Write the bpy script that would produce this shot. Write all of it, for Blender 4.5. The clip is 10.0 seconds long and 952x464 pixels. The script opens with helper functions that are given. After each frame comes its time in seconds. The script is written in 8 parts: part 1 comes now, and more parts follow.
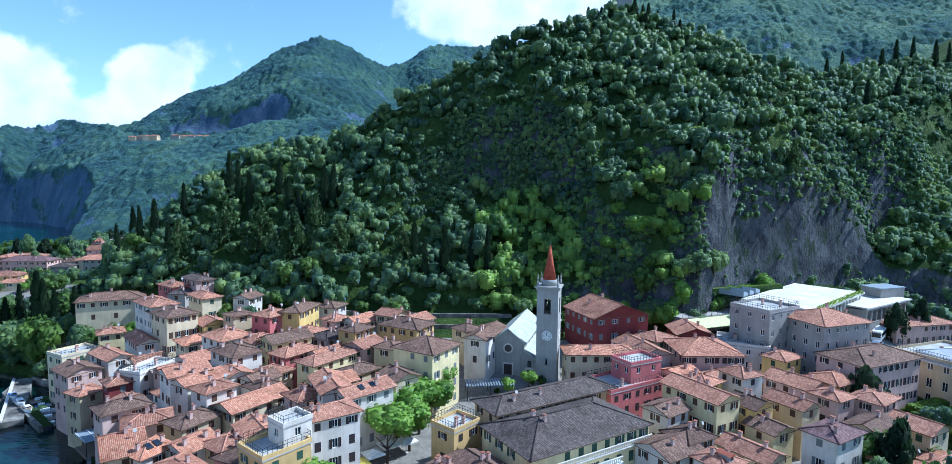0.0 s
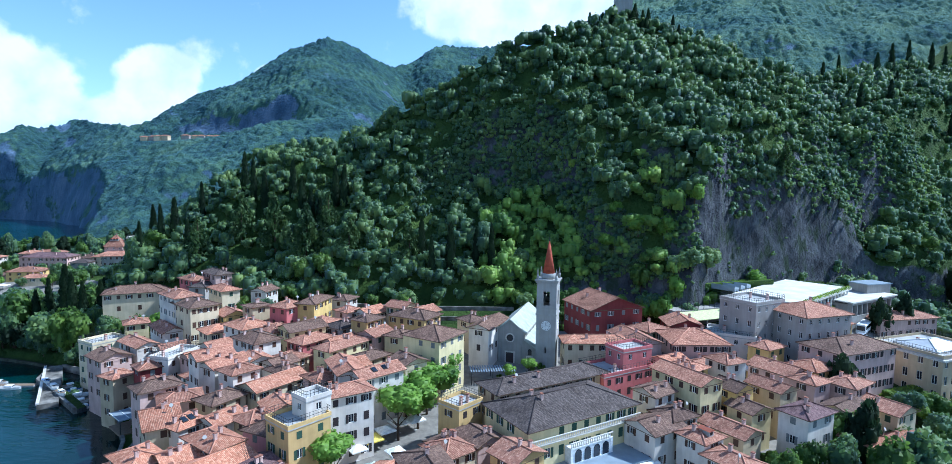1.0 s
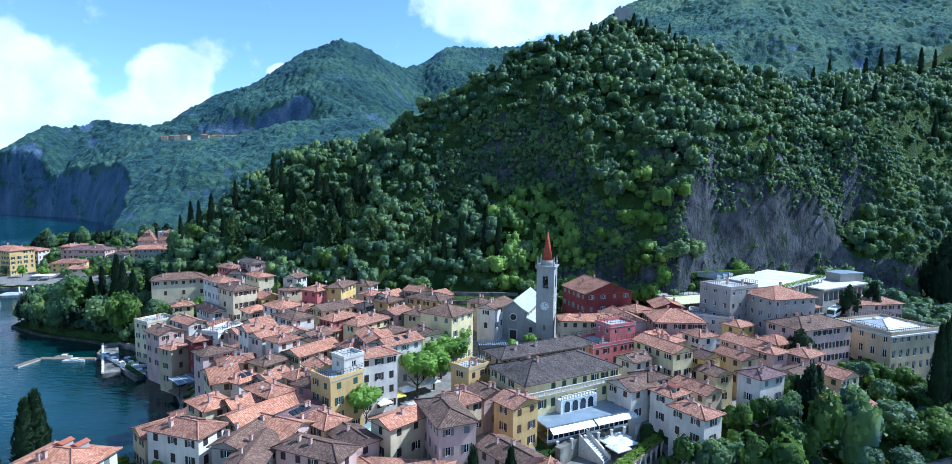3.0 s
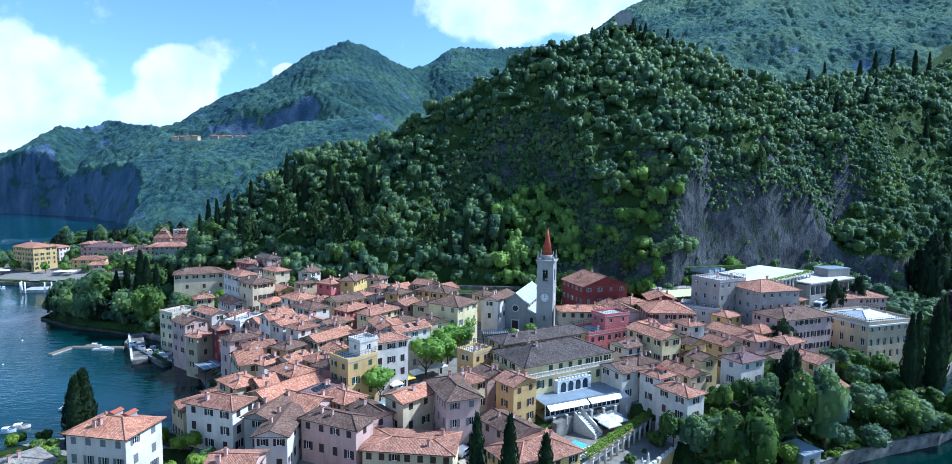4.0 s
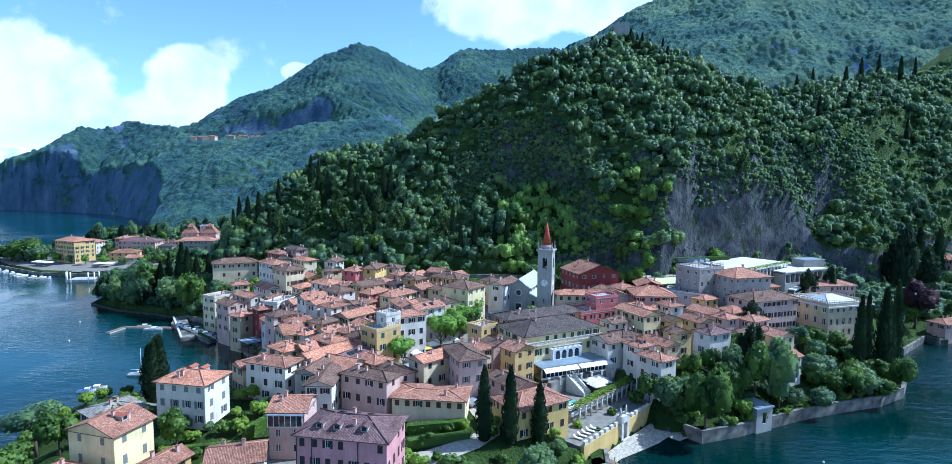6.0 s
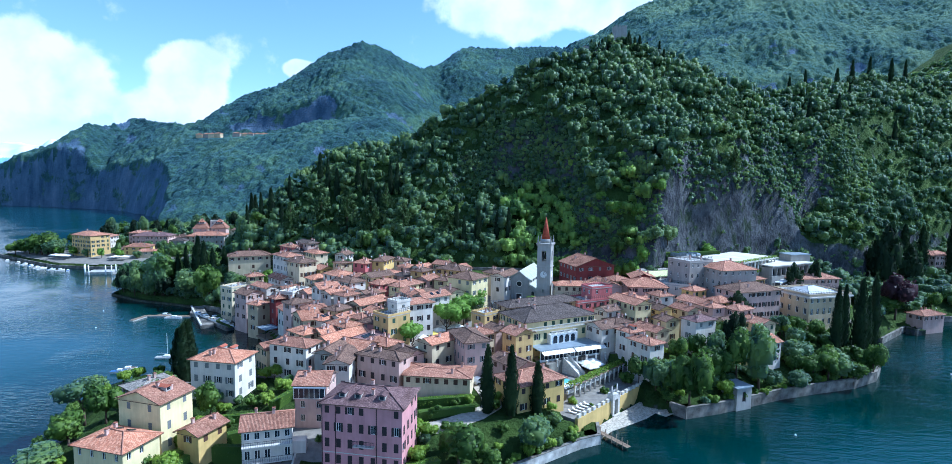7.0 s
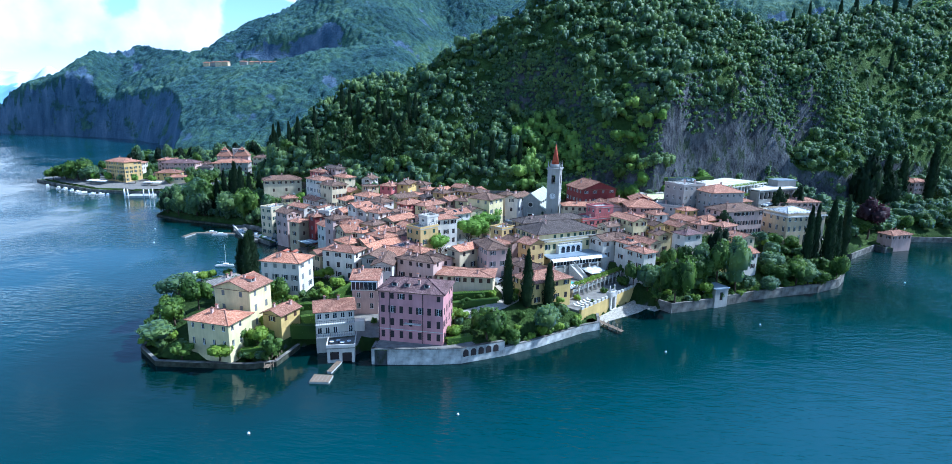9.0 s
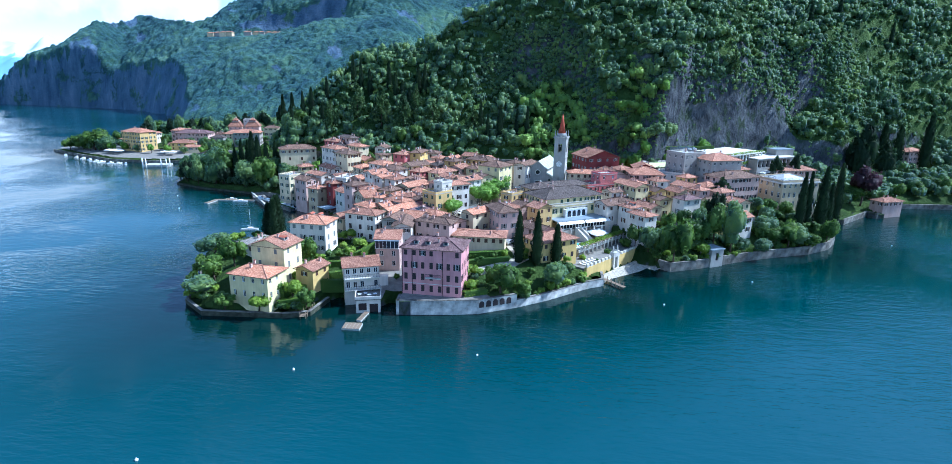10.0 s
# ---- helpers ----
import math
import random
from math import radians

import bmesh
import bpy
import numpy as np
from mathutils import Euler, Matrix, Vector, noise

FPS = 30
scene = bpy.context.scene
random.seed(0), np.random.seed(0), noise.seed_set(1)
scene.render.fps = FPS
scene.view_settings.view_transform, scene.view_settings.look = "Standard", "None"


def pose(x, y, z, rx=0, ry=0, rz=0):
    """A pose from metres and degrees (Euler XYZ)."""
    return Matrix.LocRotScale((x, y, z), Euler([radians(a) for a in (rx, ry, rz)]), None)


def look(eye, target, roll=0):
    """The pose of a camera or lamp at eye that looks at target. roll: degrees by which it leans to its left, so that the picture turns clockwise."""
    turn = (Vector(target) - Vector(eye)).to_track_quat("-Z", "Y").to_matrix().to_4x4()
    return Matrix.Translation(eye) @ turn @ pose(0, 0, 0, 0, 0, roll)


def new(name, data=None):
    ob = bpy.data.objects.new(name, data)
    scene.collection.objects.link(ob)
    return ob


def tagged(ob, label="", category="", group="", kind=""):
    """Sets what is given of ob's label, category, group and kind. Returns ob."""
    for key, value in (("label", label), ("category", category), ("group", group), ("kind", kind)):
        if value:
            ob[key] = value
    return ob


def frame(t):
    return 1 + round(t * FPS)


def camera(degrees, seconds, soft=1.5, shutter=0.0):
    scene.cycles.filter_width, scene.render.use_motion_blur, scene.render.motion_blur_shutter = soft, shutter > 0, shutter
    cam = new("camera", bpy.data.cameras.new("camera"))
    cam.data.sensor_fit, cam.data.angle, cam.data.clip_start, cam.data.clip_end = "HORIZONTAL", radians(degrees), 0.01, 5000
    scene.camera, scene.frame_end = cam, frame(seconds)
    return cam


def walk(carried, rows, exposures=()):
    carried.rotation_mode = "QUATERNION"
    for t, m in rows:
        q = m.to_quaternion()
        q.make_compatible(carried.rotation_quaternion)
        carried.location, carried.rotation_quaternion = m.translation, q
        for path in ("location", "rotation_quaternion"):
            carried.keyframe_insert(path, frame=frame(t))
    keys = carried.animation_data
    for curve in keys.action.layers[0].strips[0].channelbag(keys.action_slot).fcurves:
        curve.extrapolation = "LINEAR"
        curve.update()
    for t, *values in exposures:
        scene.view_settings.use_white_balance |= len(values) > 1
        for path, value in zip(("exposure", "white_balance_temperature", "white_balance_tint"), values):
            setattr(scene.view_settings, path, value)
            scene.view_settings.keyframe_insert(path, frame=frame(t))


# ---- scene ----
cam = camera(81.0, 10.0, soft=0.55)
PATH = [
    (0, (-1.749, -20.176, 57.02), (-1.807, -18.184, 56.849), 0.6),
    (0.5, (-1.468, -24.495, 57.014), (-1.535, -22.503, 56.843), 0.6),
    (1, (-1.174, -28.881, 57.005), (-1.251, -26.89, 56.833), 0.7),
    (1.5, (-0.874, -33.387, 56.995), (-0.96, -31.397, 56.82), 0.6),
    (2, (-0.547, -38.06, 56.983), (-0.643, -36.07, 56.808), 0.7),
    (2.5, (-0.198, -42.961, 56.973), (-0.302, -40.972, 56.796), 0.7),
    (4, (0.969, -58.412, 56.934), (0.839, -56.425, 56.754), 0.7),
    (4.5, (1.395, -63.676, 56.932), (1.256, -61.689, 56.75), 0.6),
    (5, (1.811, -69.018, 56.944), (1.665, -67.031, 56.761), 0.6),
    (5.5, (2.136, -74.55, 56.961), (1.982, -72.564, 56.777), 0.6),
    (7, (2.484, -91.79, 57.011), (2.323, -89.806, 56.817), 0.9),
    (7.5, (2.067, -97.649, 57.008), (1.906, -95.672, 56.747), 0.9),
    (8, (1.253, -103.553, 57.002), (1.092, -101.586, 56.675), 1.0),
    (8.5, (0.235, -109.509, 56.987), (0.074, -107.553, 56.604), 1.0),
    (9, (-0.859, -115.496, 56.962), (-1.022, -113.551, 56.526), 1.1),
    (9.5, (-1.965, -121.494, 56.937), (-2.129, -119.561, 56.453), 1.1),
    (10, (-3.075, -127.504, 56.923), (-3.241, -125.583, 56.391), 1.1),
]
walk(cam, [(t, look(eye, target, roll)) for t, eye, target, roll in PATH], [(0.0, 0.68, 4790, 6), (8.0, 0.71, 4660, 6), (10.0, 0.95, 4660, 6)])

# sky, sun
SUN = Vector((0.66, 0.20, 0.72)).normalized()
elevation, bearing = math.asin(SUN.z), math.atan2(SUN.x, SUN.y)
world = bpy.data.worlds.new("sky")
scene.world = world
world.use_nodes = True
wn, wl = world.node_tree.nodes, world.node_tree.links
wn.clear()
w_out, w_bg = wn.new("ShaderNodeOutputWorld"), wn.new("ShaderNodeBackground")
w_sky = wn.new("ShaderNodeTexSky")
w_sky.sky_type, w_sky.sun_disc = "NISHITA", False
w_sky.sun_elevation, w_sky.sun_rotation = elevation, bearing
w_sky.air_density, w_sky.dust_density, w_sky.ozone_density = 1.0, 0.3, 1.4
w_bg.inputs["Strength"].default_value = 0.12
wl.new(w_sky.outputs[0], w_bg.inputs[0])
wl.new(w_bg.outputs[0], w_out.inputs[0])

sun = new("sun", bpy.data.lights.new("sun", "SUN"))
sun.data.energy, sun.data.angle, sun.data.color = 4.4, radians(0.5), (1.0, 0.94, 0.85)
sun.matrix_world = look(SUN * 500, (0, 0, 0))

# fair-weather clouds in the sky, by direction: (bearing, height, half width, half height) in degrees
w_geo = wn.new("ShaderNodeTexCoord")
w_noise = wn.new("ShaderNodeTexNoise")
w_noise.inputs["Scale"].default_value, w_noise.inputs["Detail"].default_value, w_noise.inputs["Roughness"].default_value = 11.0, 9.0, 0.55
wl.new(w_geo.outputs["Generated"], w_noise.inputs["Vector"])


def w_math(op, a, b=0.0, c=0.0):
    node = wn.new("ShaderNodeMath")
    node.operation = op
    for sock, v in zip(node.inputs, (a, b, c)):
        if isinstance(v, (int, float)):
            sock.default_value = v
        else:
            wl.new(v, sock)
    return node.outputs[0]


w_sep = wn.new("ShaderNodeSeparateXYZ")
wl.new(w_geo.outputs["Generated"], w_sep.inputs[0])
w_az = w_math("ARCTAN2", w_sep.outputs[0], w_sep.outputs[1])
w_el = w_math("ARCSINE", w_sep.outputs[2])
cover = 0.0
for az, el, wide, high in ((-42.5, 7.2, 7.0, 5.0), (-49, 7.0, 8.0, 6.0), (-31.8, 7.6, 4.2, 4.4), (-33.8, 5.0, 4.4, 3.4), (-0.5, 17.6, 10.5, 5.2), (8, 16.5, 7.0, 3.6), (-21.8, 10.0, 2.0, 1.1), (80, 22, 14, 6), (150, 18, 20, 7), (-130, 20, 18, 7), (-90, 14, 12, 5)):
    dx = w_math("DIVIDE", w_math("SUBTRACT", w_az, radians(az)), radians(wide))
    dy = w_math("DIVIDE", w_math("SUBTRACT", w_el, radians(el)), radians(high))
    r2 = w_math("ADD", w_math("MULTIPLY", dx, dx), w_math("MULTIPLY", dy, dy))
    cover = w_math("MAXIMUM", cover, w_math("SUBTRACT", 1.0, r2))
dense = w_math("ADD", w_math("MULTIPLY", cover, 0.80), w_math("MULTIPLY", w_math("SUBTRACT", w_noise.outputs["Fac"], 0.5), 1.5))
w_fac = wn.new("ShaderNodeMapRange")
w_fac.interpolation_type = "SMOOTHSTEP"
for k, v in (("From Min", 0.10), ("From Max", 0.36)):
    w_fac.inputs[k].default_value = v
wl.new(dense, w_fac.inputs["Value"])
w_mix = wn.new("ShaderNodeMix")
w_mix.data_type = "RGBA"
wl.new(w_fac.outputs[0], w_mix.inputs[0])
wl.new(w_sky.outputs[0], w_mix.inputs[6])
w_puff = wn.new("ShaderNodeTexNoise")
w_puff.inputs["Scale"].default_value, w_puff.inputs["Detail"].default_value = 16.0, 6.0
wl.new(w_geo.outputs["Generated"], w_puff.inputs["Vector"])
w_shade = wn.new("ShaderNodeValToRGB")
w_shade.color_ramp.elements[0].position, w_shade.color_ramp.elements[0].color = 0.34, (4.6, 4.9, 5.4, 1)
w_shade.color_ramp.elements[1].position, w_shade.color_ramp.elements[1].color = 0.60, (6.3, 6.4, 6.5, 1)
wl.new(w_puff.outputs["Fac"], w_shade.inputs["Fac"])
wl.new(w_shade.outputs["Color"], w_mix.inputs[7])
wl.new(w_mix.outputs[2], w_bg.inputs[0])


# ---- materials ----
def lin(r, g, b):
    """sRGB 0-255 to linear."""
    return tuple((c / 255 / 12.92) if c / 255 <= 0.04045 else ((c / 255 + 0.055) / 1.055) ** 2.4 for c in (r, g, b)) + (1.0,)


class Mat:
    """Small helper round a node tree with one Principled shader."""

    def __init__(self, name, rough=0.8, metal=0.0, spec=0.3):
        self.mat = bpy.data.materials.new(name)
        self.mat.use_nodes = True
        self.t = self.mat.node_tree
        self.b = self.t.nodes["Principled BSDF"]
        self.b.inputs["Roughness"].default_value = rough
        self.b.inputs["Metallic"].default_value = metal
        self.b.inputs["Specular IOR Level"].default_value = spec

    def n(self, kind, **inputs):
        node = self.t.nodes.new(kind)
        for k, v in inputs.items():
            node.inputs[k.replace("_", " ")].default_value = v
        return node

    def link(self, a, b):
        self.t.links.new(a, b)

    def coords(self, out="Object"):
        return self.n("ShaderNodeTexCoord").outputs[out]

    def noise(self, vec, scale, detail=3.0, rough=0.55):
        node = self.n("ShaderNodeTexNoise", Scale=scale, Detail=detail, Roughness=rough)
        self.link(vec, node.inputs["Vector"])
        return node.outputs["Fac"]

    def ramp(self, fac, stops):
        node = self.n("ShaderNodeValToRGB")
        el = node.color_ramp.elements
        while len(el) < len(stops):
            el.new(0.5)
        for e, (p, c) in zip(el, stops):
            e.position, e.color = p, c
        self.link(fac, node.inputs["Fac"])
        return node.outputs["Color"]

    def mix(self, fac, a, b, mode="MIX"):
        node = self.t.nodes.new("ShaderNodeMix")
        node.data_type, node.blend_type = "RGBA", mode
        for sock, v in ((node.inputs[0], fac), (node.inputs[6], a), (node.inputs[7], b)):
            if isinstance(v, (int, float, tuple)):
                sock.default_value = v
            else:
                self.link(v, sock)
        return node.outputs[2]

    def math(self, op, a, b=0.5):
        node = self.t.nodes.new("ShaderNodeMath")
        node.operation = op
        for sock, v in zip(node.inputs, (a, b)):
            if isinstance(v, (int, float)):
                sock.default_value = v
            else:
                self.link(v, sock)
        return node.outputs[0]

    def random(self):
        return self.n("ShaderNodeObjectInfo").outputs["Random"]

    def island(self):
        return self.n("ShaderNodeNewGeometry").outputs["Random Per Island"]

    def colour(self, c):
        if isinstance(c, tuple):
            self.b.inputs["Base Color"].default_value = c
        else:
            self.link(c, self.b.inputs["Base Color"])

    def bump(self, h, strength=0.3, dist=0.1):
        node = self.n("ShaderNodeBump", Strength=strength, Distance=dist)
        self.link(h, node.inputs["Height"])
        self.link(node.outputs[0], self.b.inputs["Normal"])


def scaled(c, k):
    return tuple(min(1.0, v * k) for v in c[:3]) + (1.0,)


def stucco(name, c):
    """Lime plaster with rain streaks and faded patches."""
    m = Mat(name, 0.9, 0, 0.15)
    co = m.coords()
    big = m.noise(co, 0.25, 4)
    mp = m.n("ShaderNodeMapping")
    mp.inputs["Scale"].default_value = (1.6, 1.6, 0.14)
    m.link(co, mp.inputs["Vector"])
    streak = m.noise(mp.outputs[0], 1.0, 4)
    col = m.ramp(big, [(0.3, scaled(c, 0.78)), (0.55, c), (0.8, scaled(c, 1.12))])
    grime = m.ramp(streak, [(0.42, (0.62, 0.58, 0.54, 1)), (0.62, (1, 1, 1, 1))])
    col = m.mix(0.22, col, grime, "MULTIPLY")
    tone = m.ramp(m.random(), [(0.0, (0.86, 0.86, 0.86, 1)), (1.0, (1, 1, 1, 1))])
    m.colour(m.mix(1.0, col, tone, "MULTIPLY"))
    m.bump(m.noise(co, 6.0, 3), 0.25, 0.02)
    return m.mat


def tiles(name, a, b, c):
    """Clay pantiles: rows down the slope by the roof's own UV metres, tile by tile colour, lichen patches."""
    m = Mat(name, 0.85, 0, 0.2)
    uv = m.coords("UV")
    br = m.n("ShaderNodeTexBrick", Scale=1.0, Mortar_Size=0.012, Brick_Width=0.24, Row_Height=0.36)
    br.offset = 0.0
    br.inputs["Color1"].default_value, br.inputs["Color2"].default_value = (0, 0, 0, 1), (1, 1, 1, 1)
    m.link(uv, br.inputs["Vector"])
    co = m.coords()
    patch = m.noise(co, 0.35, 5, 0.65)
    col = m.ramp(br.outputs["Color"], [(0.0, a), (0.5, b), (1.0, c)])
    worn = m.ramp(patch, [(0.32, (0.45, 0.40, 0.36, 1)), (0.52, (0.92, 0.90, 0.88, 1)), (0.75, (1.12, 1.06, 1.0, 1))])
    col = m.mix(0.8, col, worn, "MULTIPLY")
    fine = m.ramp(m.noise(co, 3.0, 4, 0.7), [(0.35, (0.62, 0.58, 0.55, 1)), (0.6, (1.05, 1.03, 1.0, 1))])
    col = m.mix(0.7, col, fine, "MULTIPLY")
    tone = m.ramp(m.random(), [(0.0, (0.72, 0.70, 0.70, 1)), (0.5, (0.95, 0.95, 0.95, 1)), (1.0, (1.12, 1.05, 1.0, 1))])
    m.colour(m.mix(1.0, col, tone, "MULTIPLY"))
    wv = m.n("ShaderNodeTexWave", Scale=1.31, Distortion=0.0)
    wv.wave_type, wv.bands_direction = "BANDS", "X"
    m.link(uv, wv.inputs["Vector"])
    m.bump(m.math("ADD", wv.outputs["Fac"], m.math("MULTIPLY", br.outputs["Color"], 0.35)), 0.7, 0.06)
    return m.mat


def plain(name, c, rough=0.7, metal=0.0, spec=0.3, var=0.12, scale=2.0, bump=0.1):
    m = Mat(name, rough, metal, spec)
    co = m.coords()
    m.colour(m.ramp(m.noise(co, scale, 4), [(0.3, scaled(c, 1 - 2 * var)), (0.7, scaled(c, 1 + var))]))
    if bump:
        m.bump(m.noise(co, scale * 6, 3), bump, 0.03)
    return m.mat


def leaves(name, dark, mid, light, gloss=0.55, haze_sheen=0.0):
    """Foliage: colour by leaf clump, by tree and in broad drifts, with an optional blue haze veil."""
    m = Mat(name, gloss, 0, 0.28)
    geo = m.n("ShaderNodeNewGeometry")
    drift = m.noise(geo.outputs["Position"], 0.035, 3)
    crown = m.noise(geo.outputs["Position"], 0.13, 1)
    f = m.math("ADD", m.math("MULTIPLY", m.island(), 0.20), m.math("ADD", m.math("MULTIPLY", drift, 0.45), m.math("MULTIPLY", crown, 0.60)))
    m.colour(m.ramp(f, [(0.40, dark), (0.60, mid), (0.80, light)]))
    # blue grazing tint puts aerial haze into the leaf colour
    m.b.inputs["Sheen Weight"].default_value = haze_sheen
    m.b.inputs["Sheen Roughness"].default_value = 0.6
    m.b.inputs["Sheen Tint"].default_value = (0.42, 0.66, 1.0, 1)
    # leaves let some light through
    thin = m.n("ShaderNodeBsdfTranslucent")
    m.link(m.ramp(f, [(0.40, scaled(dark, 1.5)), (0.60, scaled(mid, 1.4)), (0.80, scaled(light, 1.3))]), thin.inputs["Color"])
    both = m.n("ShaderNodeMixShader", Fac=0.38)
    m.link(m.b.outputs[0], both.inputs[1])
    m.link(thin.outputs[0], both.inputs[2])
    m.link(both.outputs[0], m.t.nodes["Material Output"].inputs["Surface"])
    return m.mat


WALLS = {
    "white": stucco("plaster_white", lin(224, 215, 202)),
    "cream": stucco("plaster_cream", lin(222, 205, 170)),
    "yellow": stucco("plaster_yellow", lin(222, 192, 122)),
    "pale_yellow": stucco("plaster_pale_yellow", lin(228, 212, 162)),
    "ochre": stucco("plaster_ochre", lin(205, 175, 118)),
    "pink": stucco("plaster_pink", lin(205, 150, 150)),
    "salmon": stucco("plaster_salmon", lin(196, 116, 114)),
    "red": stucco("plaster_red", lin(130, 64, 62)),
    "beige": stucco("plaster_beige", lin(206, 186, 152)),
    "grey": stucco("plaster_grey", lin(170, 165, 158)),
    "stone": stucco("plaster_stone", lin(168, 166, 160)),
    "rose": stucco("plaster_rose", lin(208, 178, 166)),
}
ROOFS = {
    "clay": tiles("clay_tiles", lin(156, 110, 92), lin(178, 132, 110), lin(200, 158, 134)),
    "orange": tiles("orange_tiles", lin(176, 120, 95), lin(197, 143, 116), lin(213, 168, 140)),
    "brown": tiles("brown_tiles", lin(104, 84, 74), lin(124, 102, 90), lin(146, 122, 106)),
    "dark": tiles("dark_tiles", lin(84, 76, 74), lin(100, 92, 88), lin(120, 110, 104)),
    "stone": tiles("grey_stone_slabs", lin(140, 136, 130), lin(168, 163, 155), lin(190, 185, 176)),
    "lead": plain("lead_roof", lin(186, 188, 188), 0.5, 0.2, 0.4, 0.12, 0.4),
    "copper": plain("pale_copper_roof", lin(176, 188, 178), 0.6, 0.1, 0.3, 0.15, 0.5),
    "plum": tiles("plum_tiles", lin(104, 84, 86), lin(122, 100, 102), lin(138, 116, 116)),
}
M_GLASS = plain("window_glass", lin(38, 44, 52), 0.12, 0, 0.6, 0.2, 0.8, 0)
M_SHUT = {
    "brown": plain("shutter_brown", lin(84, 62, 50), 0.7),
    "green": plain("shutter_green", lin(58, 82, 66), 0.7),
    "dark": plain("shutter_dark", lin(58, 50, 50), 0.7),
    "grey": plain("shutter_grey", lin(120, 122, 120), 0.7),
}
M_TRIM = plain("stone_trim", lin(205, 200, 190), 0.8)
M_EAVE = plain("eave_wood", lin(104, 84, 66), 0.8)
M_METAL = plain("painted_iron", lin(60, 62, 62), 0.5, 0.3)
M_LEAD = plain("zinc_sheet", lin(150, 162, 172), 0.45, 0.3, 0.5, 0.1, 0.5)
M_GREENROOF = plain("copper_green_roof", lin(176, 180, 168), 0.6, 0.1, 0.3, 0.12, 0.6)
M_WHITE = plain("white_paint", lin(232, 232, 228), 0.6)
M_CANVAS = plain("white_canvas", lin(238, 236, 228), 0.9)
M_YCANVAS = plain("yellow_canvas", lin(238, 214, 96), 0.9)
M_WOOD = plain("weathered_wood", lin(130, 112, 92), 0.85)
M_BRICK = plain("red_brick", lin(160, 92, 70), 0.85)
M_BARK = plain("bark", lin(84, 70, 58), 0.95)
M_CONC = plain("concrete", lin(176, 174, 168), 0.85, 0, 0.2, 0.15, 0.6)
M_ASPH = plain("asphalt", lin(98, 98, 98), 0.9, 0, 0.2, 0.15, 0.8)
M_PAVE = plain("stone_paving", lin(132, 127, 118), 0.85, 0, 0.2, 0.15, 0.8)
M_WOODS = leaves("hillside_leaves", (0.042, 0.082, 0.036, 1), (0.105, 0.175, 0.050, 1), (0.205, 0.280, 0.060, 1), haze_sheen=0.24)
# brighter version of the hillside leaves: sunlight on the spur put into colour
M_SPUR_LIT = leaves("sunlit_spur_leaves", (0.085, 0.160, 0.034, 1), (0.190, 0.300, 0.052, 1), (0.32, 0.44, 0.075, 1), haze_sheen=0.06)
M_PLANE = leaves("plane_leaves", (0.08, 0.16, 0.02, 1), (0.17, 0.29, 0.04, 1), (0.25, 0.38, 0.06, 1))
M_GARDEN = leaves("garden_leaves", (0.030, 0.066, 0.012, 1), (0.085, 0.150, 0.026, 1), (0.175, 0.260, 0.045, 1))
M_CYPRESS = leaves("cypress_leaves", (0.008, 0.018, 0.008, 1), (0.016, 0.034, 0.013, 1), (0.03, 0.055, 0.02, 1), 0.75)
M_CEDAR = leaves("cedar_needles", (0.018, 0.042, 0.016, 1), (0.045, 0.085, 0.026, 1), (0.09, 0.14, 0.04, 1), 0.7)
M_HEDGE = leaves("hedge_leaves", (0.09, 0.16, 0.016, 1), (0.18, 0.27, 0.026, 1), (0.28, 0.38, 0.05, 1))
M_PURPLE = leaves("purple_leaves", (0.02, 0.010, 0.014, 1), (0.05, 0.022, 0.03, 1), (0.08, 0.035, 0.045, 1))


